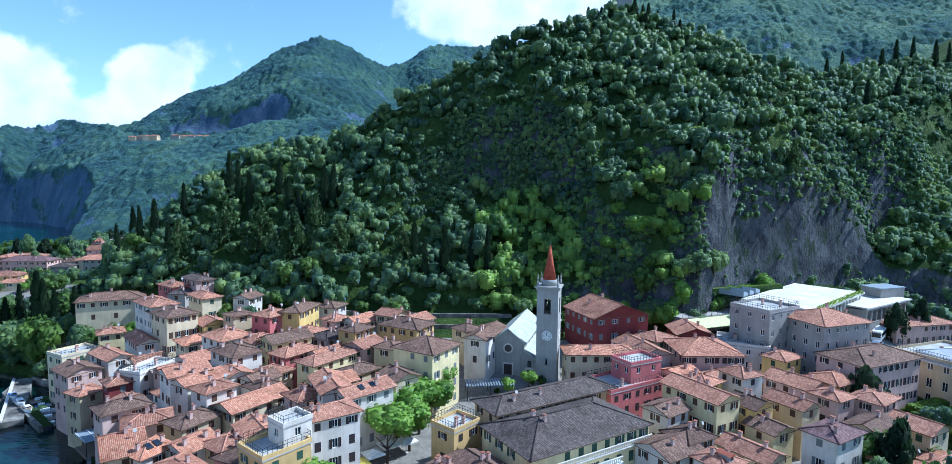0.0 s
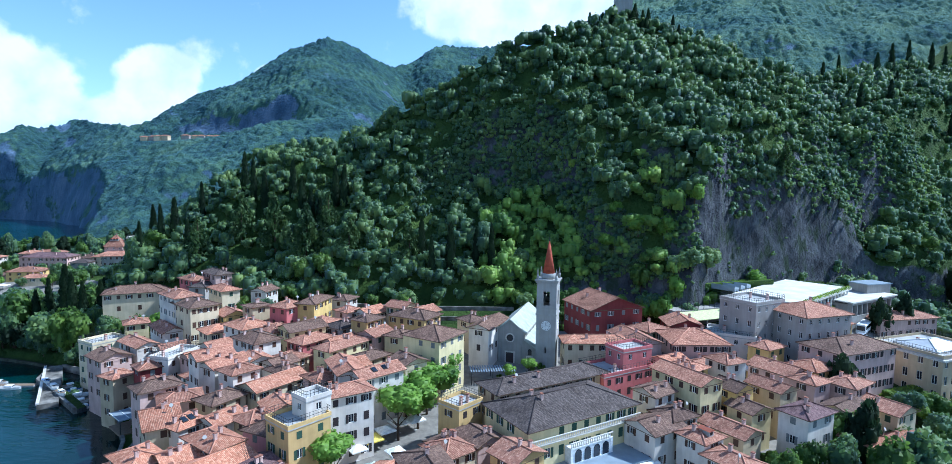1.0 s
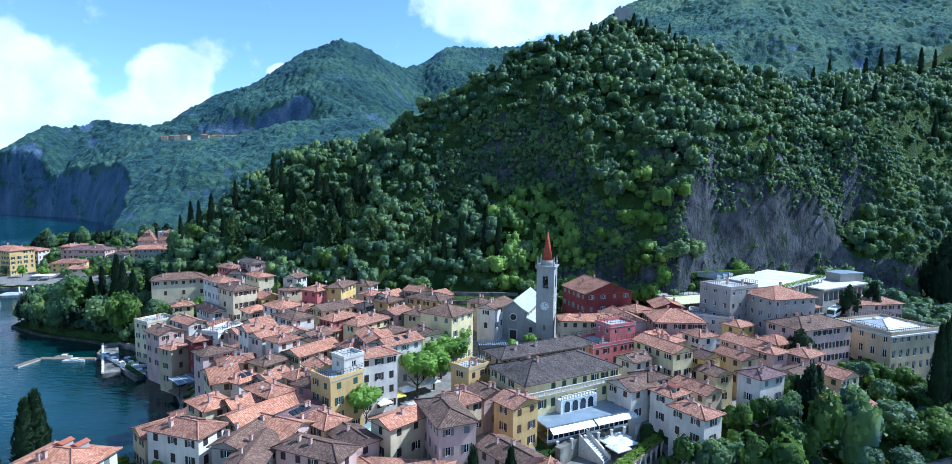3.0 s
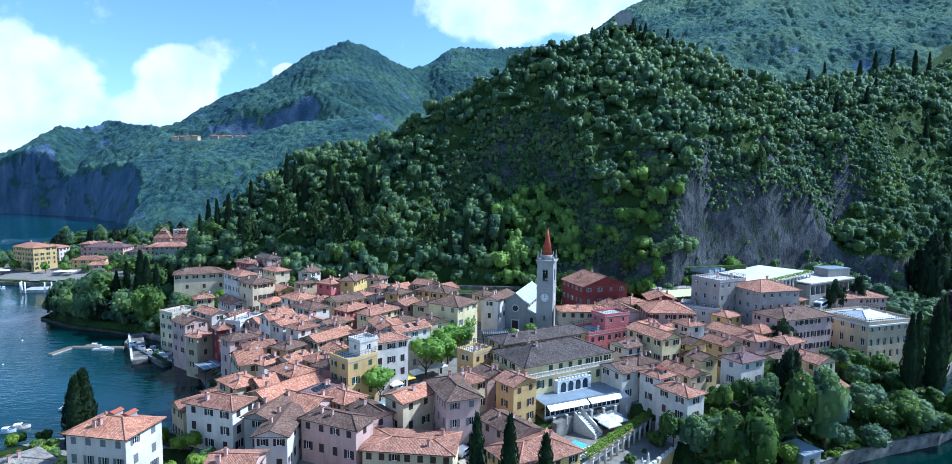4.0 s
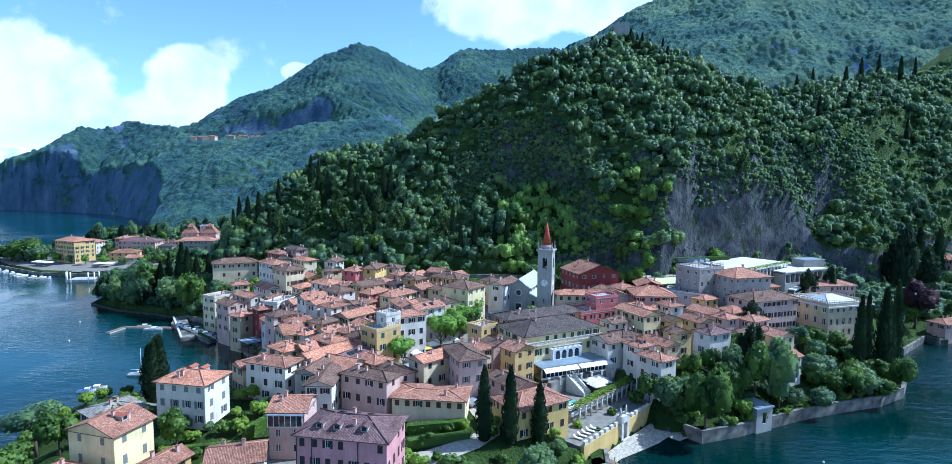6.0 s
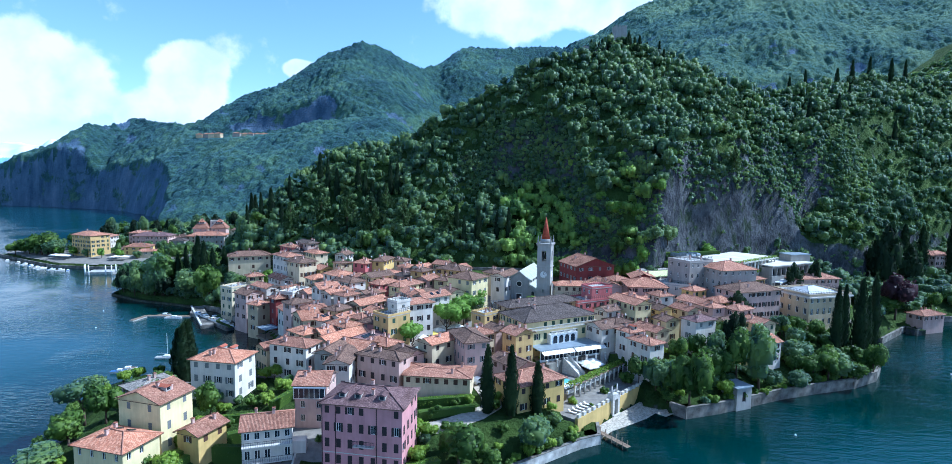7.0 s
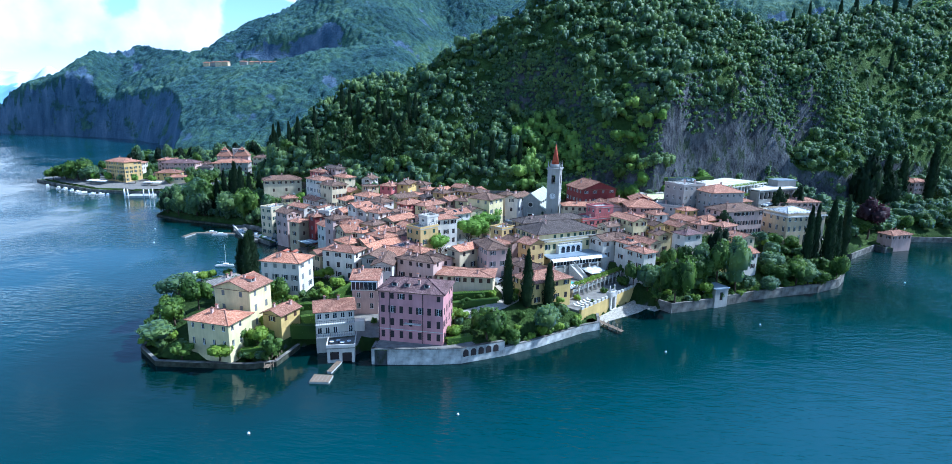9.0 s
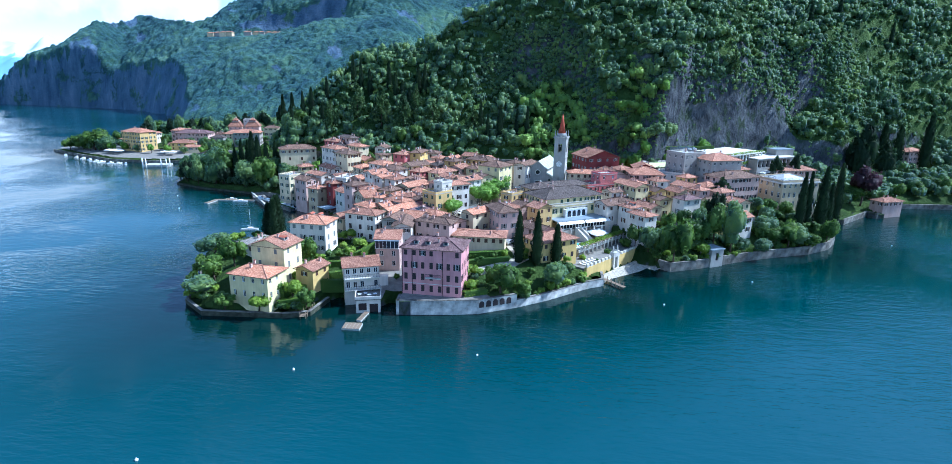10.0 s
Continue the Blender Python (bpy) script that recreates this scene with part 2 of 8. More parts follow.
def land_material():
    """Grass, scrub and grey limestone where the ground is steep."""
    m = Mat("land", 0.95, 0, 0.1)
    geo = m.n("ShaderNodeNewGeometry")
    pos = geo.outputs["Position"]
    green = m.ramp(m.noise(pos, 0.08, 5), [(0.3, (0.022, 0.045, 0.012, 1)), (0.55, (0.06, 0.10, 0.022, 1)), (0.8, (0.11, 0.16, 0.04, 1))])
    mp = m.n("ShaderNodeMapping")
    mp.inputs["Scale"].default_value = (1.0, 1.0, 0.5)
    m.link(pos, mp.inputs["Vector"])
    rn = m.math("ADD", m.math("MULTIPLY", m.noise(mp.outputs[0], 0.22, 9, 0.72), 0.6), m.math("MULTIPLY", m.noise(pos, 0.11, 5), 0.45))
    rock = m.ramp(rn, [(0.36, (0.018, 0.022, 0.027, 1)), (0.47, (0.065, 0.07, 0.08, 1)), (0.57, (0.145, 0.15, 0.16, 1)), (0.72, (0.32, 0.32, 0.32, 1))])
    sep = m.n("ShaderNodeSeparateXYZ")
    m.link(geo.outputs["Normal"], sep.inputs[0])
    steep = m.math("ADD", m.math("MULTIPLY", sep.outputs["Z"], -1.0), m.math("MULTIPLY", m.noise(pos, 0.12, 5), 0.5))
    # the northern flank is overgrown with scrub even where it is steep
    side = m.n("ShaderNodeSeparateXYZ")
    m.link(pos, side.inputs[0])
    scrub = m.n("ShaderNodeMapRange")
    for k, v in zip(("From Min", "From Max", "To Min", "To Max"), (30.0, 55.0, 0.10, 0.0)):
        scrub.inputs[k].default_value = v
    m.link(side.outputs["X"], scrub.inputs["Value"])
    south = m.n("ShaderNodeMapRange")
    for k, v in zip(("From Min", "From Max", "To Min", "To Max"), (148.0, 158.0, 0.0, 0.25)):
        south.inputs[k].default_value = v
    m.link(side.outputs["X"], south.inputs["Value"])
    steep = m.math("SUBTRACT", m.math("SUBTRACT", steep, scrub.outputs[0]), south.outputs[0])
    mr = m.n("ShaderNodeMapRange")
    for k, v in zip(("From Min", "From Max"), (-0.30, -0.22)):
        mr.inputs[k].default_value = v
    m.link(steep, mr.inputs["Value"])
    moss = m.ramp(m.noise(mp.outputs[0], 0.22, 6, 0.65), [(0.50, (0, 0, 0, 1)), (0.60, (1, 1, 1, 1))])
    rock = m.mix(m.math("MULTIPLY", moss, 0.85), rock, (0.03, 0.05, 0.022, 1))
    m.colour(m.mix(mr.outputs[0], green, rock))
    m.bump(m.noise(mp.outputs[0], 0.3, 9, 0.7), 1.0, 4.0)
    return m.mat


def far_land_material():
    """Wooded mountain seen from afar: crown by crown colour, meadows, bare rock on cliffs, all with distance haze in
    the colour.
    """
    m = Mat("far_land", 0.95, 0, 0.05)
    geo = m.n("ShaderNodeNewGeometry")
    pos = geo.outputs["Position"]
    vor = m.n("ShaderNodeTexVoronoi", Scale=0.17)
    m.link(pos, vor.inputs["Vector"])
    crown = m.n("ShaderNodeSeparateColor")
    m.link(vor.outputs["Color"], crown.inputs[0])
    f = m.math("ADD", m.math("MULTIPLY", m.noise(pos, 0.011, 5, 0.6), 0.85), m.math("ADD", m.math("MULTIPLY", crown.outputs[0], 0.16), m.math("MULTIPLY", m.noise(pos, 0.45, 5, 0.7), 0.34)))
    place = m.n("ShaderNodeSeparateXYZ")
    m.link(pos, place.inputs[0])
    # greens lighten towards +x, putting the big mountain's sunlit, hazy look into colour
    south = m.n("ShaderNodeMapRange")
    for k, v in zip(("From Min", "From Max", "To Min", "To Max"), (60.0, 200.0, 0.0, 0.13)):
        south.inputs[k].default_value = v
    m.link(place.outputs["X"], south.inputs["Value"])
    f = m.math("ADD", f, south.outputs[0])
    # blue-tinged greens carry haze, broad dark drifts imitate shaded slopes
    green = m.ramp(f, [(0.50, (0.010, 0.028, 0.026, 1)), (0.64, (0.026, 0.060, 0.040, 1)), (0.78, (0.064, 0.115, 0.054, 1)), (0.95, (0.14, 0.20, 0.08, 1))])
    mp = m.n("ShaderNodeMapping")
    mp.inputs["Scale"].default_value = (1.0, 1.0, 0.3)
    m.link(pos, mp.inputs["Vector"])
    # the blue in the rock colours is distance haze
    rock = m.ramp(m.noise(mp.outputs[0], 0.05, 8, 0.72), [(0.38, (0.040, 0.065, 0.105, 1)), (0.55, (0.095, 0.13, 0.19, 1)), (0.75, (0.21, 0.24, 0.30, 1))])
    bare = m.n("ShaderNodeAttribute")
    bare.attribute_name = "mask"
    edge = m.math("ADD", bare.outputs["Fac"], m.math("MULTIPLY", m.math("SUBTRACT", m.noise(pos, 0.035, 7, 0.72), 0.5), 3.6))
    mr = m.n("ShaderNodeMapRange")
    for k, v in zip(("From Min", "From Max"), (0.45, 0.65)):
        mr.inputs[k].default_value = v
    m.link(edge, mr.inputs["Value"])
    m.colour(m.mix(mr.outputs[0], green, rock))
    # blue grazing tint imitates a veil of haze over the slopes
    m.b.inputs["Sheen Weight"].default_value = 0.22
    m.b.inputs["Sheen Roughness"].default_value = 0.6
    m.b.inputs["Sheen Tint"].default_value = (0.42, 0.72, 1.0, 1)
    m.bump(m.noise(pos, 0.35, 6, 0.7), 1.0, 3.0)
    return m.mat


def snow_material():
    """Far mountains with blue distance haze put into their colour, pale snow high up."""
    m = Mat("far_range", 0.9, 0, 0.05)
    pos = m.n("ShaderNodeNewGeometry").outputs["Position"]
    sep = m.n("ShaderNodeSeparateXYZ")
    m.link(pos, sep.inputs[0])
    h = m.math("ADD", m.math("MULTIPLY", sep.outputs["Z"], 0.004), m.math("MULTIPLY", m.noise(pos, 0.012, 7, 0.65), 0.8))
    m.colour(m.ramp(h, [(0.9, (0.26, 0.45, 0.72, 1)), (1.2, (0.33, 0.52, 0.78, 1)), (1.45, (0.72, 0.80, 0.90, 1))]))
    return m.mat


def water_material():
    """Deep lake: green-blue body, darker towards the shore, small wind ripples in drifting patches."""
    m = Mat("lake_water", 0.06, 0, 0.5)
    pos = m.n("ShaderNodeNewGeometry").outputs["Position"]
    m.b.inputs["IOR"].default_value = 1.333
    deep = m.n("ShaderNodeAttribute")
    deep.attribute_name = "mask"
    f = m.math("ADD", deep.outputs["Fac"], m.math("MULTIPLY", m.math("SUBTRACT", m.noise(pos, 0.015, 3), 0.5), 0.7))
    m.colour(m.ramp(f, [(0.10, (0.003, 0.018, 0.017, 1)), (0.55, (0.003, 0.038, 0.042, 1)), (1.0, (0.010, 0.056, 0.070, 1))]))
    mp = m.n("ShaderNodeMapping")
    mp.inputs["Rotation"].default_value = (0, 0, 0.35)
    mp.inputs["Scale"].default_value = (0.42, 1.3, 1.0)
    m.link(pos, mp.inputs["Vector"])
    calm = m.ramp(m.noise(pos, 0.016, 3), [(0.42, (0.12, 0.12, 0.12, 1)), (0.62, (1, 1, 1, 1))])
    rip = m.math("ADD", m.noise(mp.outputs[0], 0.42, 2), m.math("MULTIPLY", m.noise(mp.outputs[0], 1.3, 3), 0.45))
    m.bump(m.math("MULTIPLY", rip, calm), 0.55, 0.5)
    return m.mat


M_LAND, M_FARLAND, M_WATER, M_SNOW = land_material(), far_land_material(), water_material(), snow_material()
M_QUAY = plain("quay_stone", lin(126, 122, 114), 0.9, 0, 0.2, 0.42, 0.35, 0.6)
M_ROCKWALL = plain("mossy_shore_rock", lin(72, 74, 62), 0.95, 0, 0.15, 0.35, 0.8, 0.6)
M_LAKEWALL = plain("stained_lake_wall", lin(196, 192, 184), 0.9, 0, 0.2, 0.30, 0.45, 0.4)


# ---- mesh helpers ----
def mesh_of(name, bm, mats):
    me = bpy.data.meshes.new(name)
    bm.to_mesh(me)
    bm.free()
    for mt in mats if isinstance(mats, (list, tuple)) else [mats]:
        me.materials.append(mt)
    return me


def part(name, bm, material, parent, label=""):
    """Links a bmesh as one mesh object under a thing or part."""
    ob = new(name, mesh_of(name, bm, material))
    ob.parent = parent
    return tagged(ob, label)


def share(name, me, parent, m, label=""):
    """Links one more object on a mesh that others use too."""
    ob = new(name, me)
    ob.parent = parent
    ob.matrix_local = m
    return tagged(ob, label)


def box(bm, x0, y0, z0, x1, y1, z1, mi=0, bevel=0.0):
    vs = [bm.verts.new(p) for p in ((x0, y0, z0), (x1, y0, z0), (x1, y1, z0), (x0, y1, z0), (x0, y0, z1), (x1, y0, z1), (x1, y1, z1), (x0, y1, z1))]
    fs = [bm.faces.new([vs[i] for i in q]) for q in ((3, 2, 1, 0), (4, 5, 6, 7), (0, 1, 5, 4), (1, 2, 6, 5), (2, 3, 7, 6), (3, 0, 4, 7))]
    for f in fs:
        f.material_index = mi
    if bevel:
        bmesh.ops.bevel(bm, geom=list({e for f in fs for e in f.edges}), offset=bevel, segments=1, affect="EDGES")


def tube(bm, p, q, r0, r1, sides=8, mi=0, cap=True):
    p, q = Vector(p), Vector(q)
    d = (q - p).normalized()
    u = d.orthogonal().normalized()
    v = d.cross(u)
    ring = [[bm.verts.new(c + (u * math.cos(a) + v * math.sin(a)) * r) for a in [2 * math.pi * k / sides for k in range(sides)]] for c, r in ((p, r0), (q, r1))]
    for k in range(sides):
        f = bm.faces.new((ring[0][k], ring[0][(k + 1) % sides], ring[1][(k + 1) % sides], ring[1][k]))
        f.material_index, f.smooth = mi, True
    if cap:
        bm.faces.new(ring[0][::-1]).material_index = mi
        bm.faces.new(ring[1]).material_index = mi


def thing(name, x, y, z, rot=0.0, label="", category="", group="", kind=""):
    ob = new(name)
    ob.empty_display_size = 0.5
    ob.matrix_world = pose(x, y, z, 0, 0, rot)
    return tagged(ob, label, category, group, kind)


# ---- land and lake ----
# the shore of the town from the ferry village in the north to the garden coast in the south
SHORE_NORTH = [(-620, 760), (-470, 620), (-400, 510), (-350, 400), (-322, 300), (-346, 262), (-345, 250), (-310, 231), (-274, 214), (-246, 212), (-218, 220), (-196, 214), (-182, 190), (-190, 160), (-186, 148), (-166, 138), (-145, 133), (-130, 128), (-122, 125), (-111, 115), (-100, 104), (-95, 99), (-88, 92), (-80, 82), (-74, 70), (-68, 57), (-70, 47), (-80, 44), (-88, 50), (-96, 48), (-104, 38)]
SHORE_POINT = [(-104, 30), (-92, 12), (-88, -2), (-80, -8.5), (-60, -7.6), (-54, -5.5), (-52.5, 4), (-46, 5), (-45.5, -1.5), (-37.4, -1.3), (-36, 3), (-33.5, 2.5), (-33.3, -1.6), (-28, -1.2), (-18.8, 0), (-13.4, 1.3), (-4, 6.5), (4, 12.3), (16, 23), (20.6, 25.7), (21, 32), (24, 33.5), (30, 38), (36, 43)]
SHORE_SOUTH = [(43, 41), (52, 45), (72, 56.5), (83, 61.6), (96, 67), (106, 74), (112, 82), (116, 96), (132, 114), (152, 133), (153, 128), (168, 139), (178, 152), (200, 154), (280, 150), (420, 160), (700, 200)]
SHORE = np.array(SHORE_NORTH + SHORE_POINT + SHORE_SOUTH, float)
LAND_POLY = np.vstack([SHORE, [(700, 1600), (-620, 1600)]])


def shore_distance(x, y):
    """Metres inland from the shore (minus: out on the lake)."""
    x, y = np.asarray(x, float), np.asarray(y, float)
    best, inside = np.full(x.shape, 1e9), np.zeros(x.shape, bool)
    n = len(LAND_POLY)
    for i in range(n):
        (ax, ay), (bx, by) = LAND_POLY[i], LAND_POLY[(i + 1) % n]
        dx, dy = bx - ax, by - ay
        k = np.clip(((x - ax) * dx + (y - ay) * dy) / (dx * dx + dy * dy), 0, 1)
        best = np.minimum(best, np.hypot(x - ax - k * dx, y - ay - k * dy))
        if ay != by:
            cross = ((ay > y) != (by > y)) & (x < (bx - ax) * (y - ay) / (by - ay) + ax)
            inside ^= cross
    return np.where(inside, best, -best)


def waves(x, y, size, seed):
    """Smooth value noise, -1 to 1, as sums of rotated sines."""
    rng = np.random.RandomState(seed)
    out = np.zeros(np.shape(x))
    for k in range(9):
        a, p, s = rng.uniform(0, 6.283), rng.uniform(0, 6.283), size * rng.uniform(0.6, 1.7)
        out = out + np.sin((x * math.cos(a) + y * math.sin(a)) * 6.283 / s + p)
    return out / 4.0


# the castle hill in cross-sections by x: its foot, the base and the top of the steep belt, and the crest
FOOT_X = [-190, -120, -80, -52, -25, 0, 20, 37, 48, 56, 64, 70, 76, 84, 100, 111, 120, 128, 136, 146, 160, 200, 300, 700]
FOOT_Y = [160, 148, 144, 140, 140, 141, 142, 138, 133, 132, 142, 146, 152, 156, 162, 167, 171, 173, 174, 174, 174, 208, 250, 420]
FOOT_Z = [6, 17, 20, 21, 22, 22, 23, 24, 25, 26, 28, 29, 29, 29, 28, 28, 28, 27, 26, 26, 26, 30, 40, 80]
BASE_Y = [168, 165, 180, 168, 177, 179, 168, 152, 146, 145, 147, 150, 157, 160, 166, 171, 175, 178, 184, 194, 191, 235, 290, 560]
BASE_Z = [6, 33, 48, 44, 51, 55, 56, 50, 46, 50, 62, 62, 52, 56, 58, 56, 54, 44, 38, 46, 42, 70, 80, 180]
BELT_Y = [173, 176, 195, 190, 188, 191, 186, 182, 168, 160, 156, 158, 166, 172, 180, 188, 194, 198, 197, 203, 214, 250, 315, 630]
BELT_Z = [6, 42, 62, 62, 70, 86, 88, 86, 76, 70, 70, 72, 74, 79, 80, 84, 86, 78, 70, 79, 84, 95, 105, 240]
RIDGE_X = [-190, -150, -137, -121, -111, -105, -88, -72, -60, -45, -33, -20, -14, -3, 9, 24, 33, 47, 57, 64, 78, 92, 104, 119, 140, 189, 218, 259, 300, 480, 700]
RIDGE_Y = [178, 180, 188, 185, 190, 202, 208, 212, 212, 212, 210, 205, 205, 205, 210, 215, 220, 232, 240, 240, 235, 230, 222, 217, 235, 270, 290, 310, 340, 560, 700]
RIDGE_Z = [6, 18, 35, 47, 55, 65, 71, 70, 77, 86, 91, 96, 103, 108, 114, 121, 124, 130, 134, 132, 125, 121, 111, 103, 105, 114, 122, 125, 130, 220, 300]


def town_ground(x, y, d):
    p = np.interp(y, [-10, 5, 22, 40, 75, 103, 128, 150, 175], [2.8, 3.8, 6.2, 7.6, 9.4, 12.8, 17.0, 22.0, 27.0])
    north = np.clip((-x - 118) / 25, 0, 1)
    p = p * (1 - north) + (3.0 + 0.07 * np.clip(d, 0, 200)) * north
    south = np.clip((x - 110) / 40, 0, 1)
    p = p * (1 - south) + np.minimum(p, 2.2 + 0.3 * np.clip(d, 0, 300)) * south
    return np.minimum(p, 1.6 + 0.42 * np.clip(d, 0, None))


def ground(x, y):
    """Height of the land over the lake, for arrays or numbers."""
    x, y = np.asarray(x, float), np.asarray(y, float)
    d = shore_distance(x, y)
    low = town_ground(x, y, d)
    xw = x + 3.0 * waves(x, y, 30, 5)
    fy, fz = np.interp(xw, FOOT_X, FOOT_Y), np.interp(xw, FOOT_X, FOOT_Z)
    by, bz = np.interp(xw, FOOT_X, BASE_Y), np.interp(xw, FOOT_X, BASE_Z)
    ty, tz = np.interp(xw, FOOT_X, BELT_Y), np.interp(xw, FOOT_X, BELT_Z)
    ry, rz = np.interp(x, RIDGE_X, RIDGE_Y), np.interp(x, RIDGE_X, RIDGE_Z)
    # spurs and gullies that run down the slope, ribs on the cliffs
    bend = 1.8 * waves(x, y * 0.4, 46, 71) + 1.3 * waves(x, y * 0.3, 17, 72) + 0.6 * waves(x, y * 0.3, 7, 62)
    yb = y + bend * np.clip((y - fy) / 12, 0, 1) * np.clip((ry - y) / 14, 0, 1)
    k1, k2, k3 = (np.clip((yb - a) / np.maximum(b - a, 1.5), 0, 1) for a, b in ((fy, by), (by, ty), (ty, ry)))
    hill = fz + (bz - fz) * k1 + (tz - bz) * k2 + (rz - tz) * k3
    u = np.clip((y - fy) / 20, 0, 1)
    hill = hill + (2.2 * waves(x, y, 34, 8) + 1.2 * waves(x, y, 13, 9)) * u * np.clip((ry - y) / 12, 0.25, 1)
    back = np.maximum(rz - np.clip(y - ry, 0, None) * 0.12, 40)
    hill = np.where(y > ry, back + 0.5 * waves(x, y, 34, 8) * u, hill)
    mix = np.clip((yb - fy) / 3.0, 0, 1)
    z = low * (1 - mix) + np.maximum(low, hill) * mix
    fade = np.clip((-x - 126) / 26, 0, 1)
    z = z * (1 - fade) + np.minimum(z, 2.0 + 0.10 * np.clip(d, 0, None)) * fade
    # the hotel's terraces are cut into the slope, the beach lies low before them
    cx, cy = (x - 16.6) * 0.629 + (y - 28.7) * 0.777, -(x - 16.6) * 0.777 + (y - 28.7) * 0.629
    z = np.where((cx > -3) & (cx < 26.5) & (cy > -14) & (cy < 0.5), np.minimum(z, 0.3), z)
    z = np.where((cx > -1.5) & (cx < 33) & (cy >= 0.5) & (cy < 19.5), np.minimum(z, 3.0), z)
    return np.where(d > 0, z, -4.0)


def gz(x, y):
    return float(ground(np.array([x]), np.array([y]))[0])


def sheet(name, xs, ys, height, material, label, keep=None, mask=None):
    """A ground sheet over a grid of plan lines."""
    gx, gy = np.meshgrid(xs, ys)
    z = height(gx, gy)
    nx, ny = len(xs), len(ys)
    verts = np.stack([gx, gy, z], -1).reshape(-1, 3)
    idx = np.arange(nx * ny).reshape(ny, nx)
    quads = np.stack([idx[:-1, :-1], idx[:-1, 1:], idx[1:, 1:], idx[1:, :-1]], -1).reshape(-1, 4)
    if keep is not None:
        zq = z.reshape(-1)[quads].max(1)
        quads = quads[zq > keep]
    me = bpy.data.meshes.new(name)
    me.from_pydata(verts.tolist(), [], quads.tolist())
    me.materials.append(material)
    me.polygons.foreach_set("use_smooth", [True] * len(me.polygons))
    if mask is not None:
        me.attributes.new("mask", "FLOAT", "POINT").data.foreach_set("value", mask(gx, gy).astype(np.float32).ravel())
    ob = new(name, me)
    return tagged(ob, label, "ground", "", "structure")


xs = np.concatenate([np.arange(-620, -200, 6.0), np.arange(-200, -60, 2.0), np.arange(-60, 196, 1.0), np.arange(196, 230, 2.0), np.arange(230, 706, 7.0)])
ys = np.concatenate([np.arange(-16, 134, 2.0), np.arange(134, 216, 1.0), np.arange(216, 300, 2.0), np.arange(300, 660, 8.0)])


def ground_sheet(x, y):
    """The land as far as the back of the lake walls."""
    return np.where(shore_distance(x, y) > 1.9, ground(x, y), -4.0)


sheet("ground", xs, ys, ground_sheet, M_LAND, "green wooded castle hill with grey limestone cliffs", -3.9)

FAR_RIDGES = [
    # x, y, z along each crest, and how steeply its flanks fall
    ([(-900, 755, 30), (-814, 760, 82), (-774, 773, 95), (-732, 786, 125), (-720, 790, 133), (-707, 819, 131), (-683, 860, 150), (-625, 824, 139), (-543, 770, 131), (-508, 786, 140), (-488, 795, 160), (-450, 810, 186), (-398, 830, 204), (-354, 849, 234), (-336, 857, 258), (-314, 867, 270), (-281, 880, 283), (-264, 895, 284), (-238, 916, 275), (-210, 938, 261), (-186, 956, 254), (-153, 996, 272), (-128, 1026, 301), (-107, 1050, 315), (-78, 1061, 313), (-18, 1083, 320), (31, 1100, 326), (160, 1150, 330)], 0.80),
    ([(-284, 900, 290), (-262, 780, 190), (-240, 660, 120), (-200, 560, 70)], 0.55),
    ([(-543, 770, 131), (-490, 712, 105), (-440, 706, 105), (-370, 704, 105), (-325, 700, 104), (-280, 640, 92), (-240, 560, 75), (-190, 470, 55)], 0.55),
    ([(120, 880, 255), (166, 900, 308), (184, 920, 329), (215, 950, 362), (290, 960, 400), (360, 960, 420), (480, 1000, 440), (700, 1000, 450), (1000, 1000, 470)], 0.6),
    ([(330, 960, 400), (350, 800, 280), (330, 640, 180)], 0.5),
    ([(640, 1000, 450), (600, 820, 330), (560, 650, 210), (500, 520, 150)], 0.55),
    ([(1000, 1000, 470), (900, 760, 330), (760, 560, 200)], 0.55),
]


def far_height(x, y):
    z = np.full(x.shape, -60.0)
    for crest, fall in FAR_RIDGES:
        for (ax, ay, az), (bx, by, bz) in zip(crest, crest[1:]):
            dx, dy = bx - ax, by - ay
            k = np.clip(((x - ax) * dx + (y - ay) * dy) / (dx * dx + dy * dy), 0, 1)
            dist = np.hypot(x - ax - k * dx, y - ay - k * dy)
            z = np.maximum(z, az + (bz - az) * k - fall * dist)
    # spurs and gullies, smoother along the crests
    crest = np.interp(x, [p[0] for p in FAR_RIDGES[0][0]], [p[2] for p in FAR_RIDGES[0][0]])
    calm = np.where(x < 110, np.clip((crest - z) / 50, 0.05, 1), np.clip((420 - z) / 60, 0.15, 1))
    shelf = np.exp(-(((x + 375) / 125) ** 2 + ((y - 703) / 26) ** 2) ** 2)
    z = z * (1 - shelf) + 109 * shelf
    front = np.exp(-(((x + 375) / 135) ** 2 + ((y - 670) / 70) ** 2) ** 2)
    rough = (9 * waves(x, y, 150, 21) + 4 * waves(x, y, 60, 22) + 0.8 * waves(x, y, 22, 23)) * (1 - shelf) * (1 - 0.8 * front)
    return z + rough * np.clip((z + 20) / 80, 0, 1) * calm


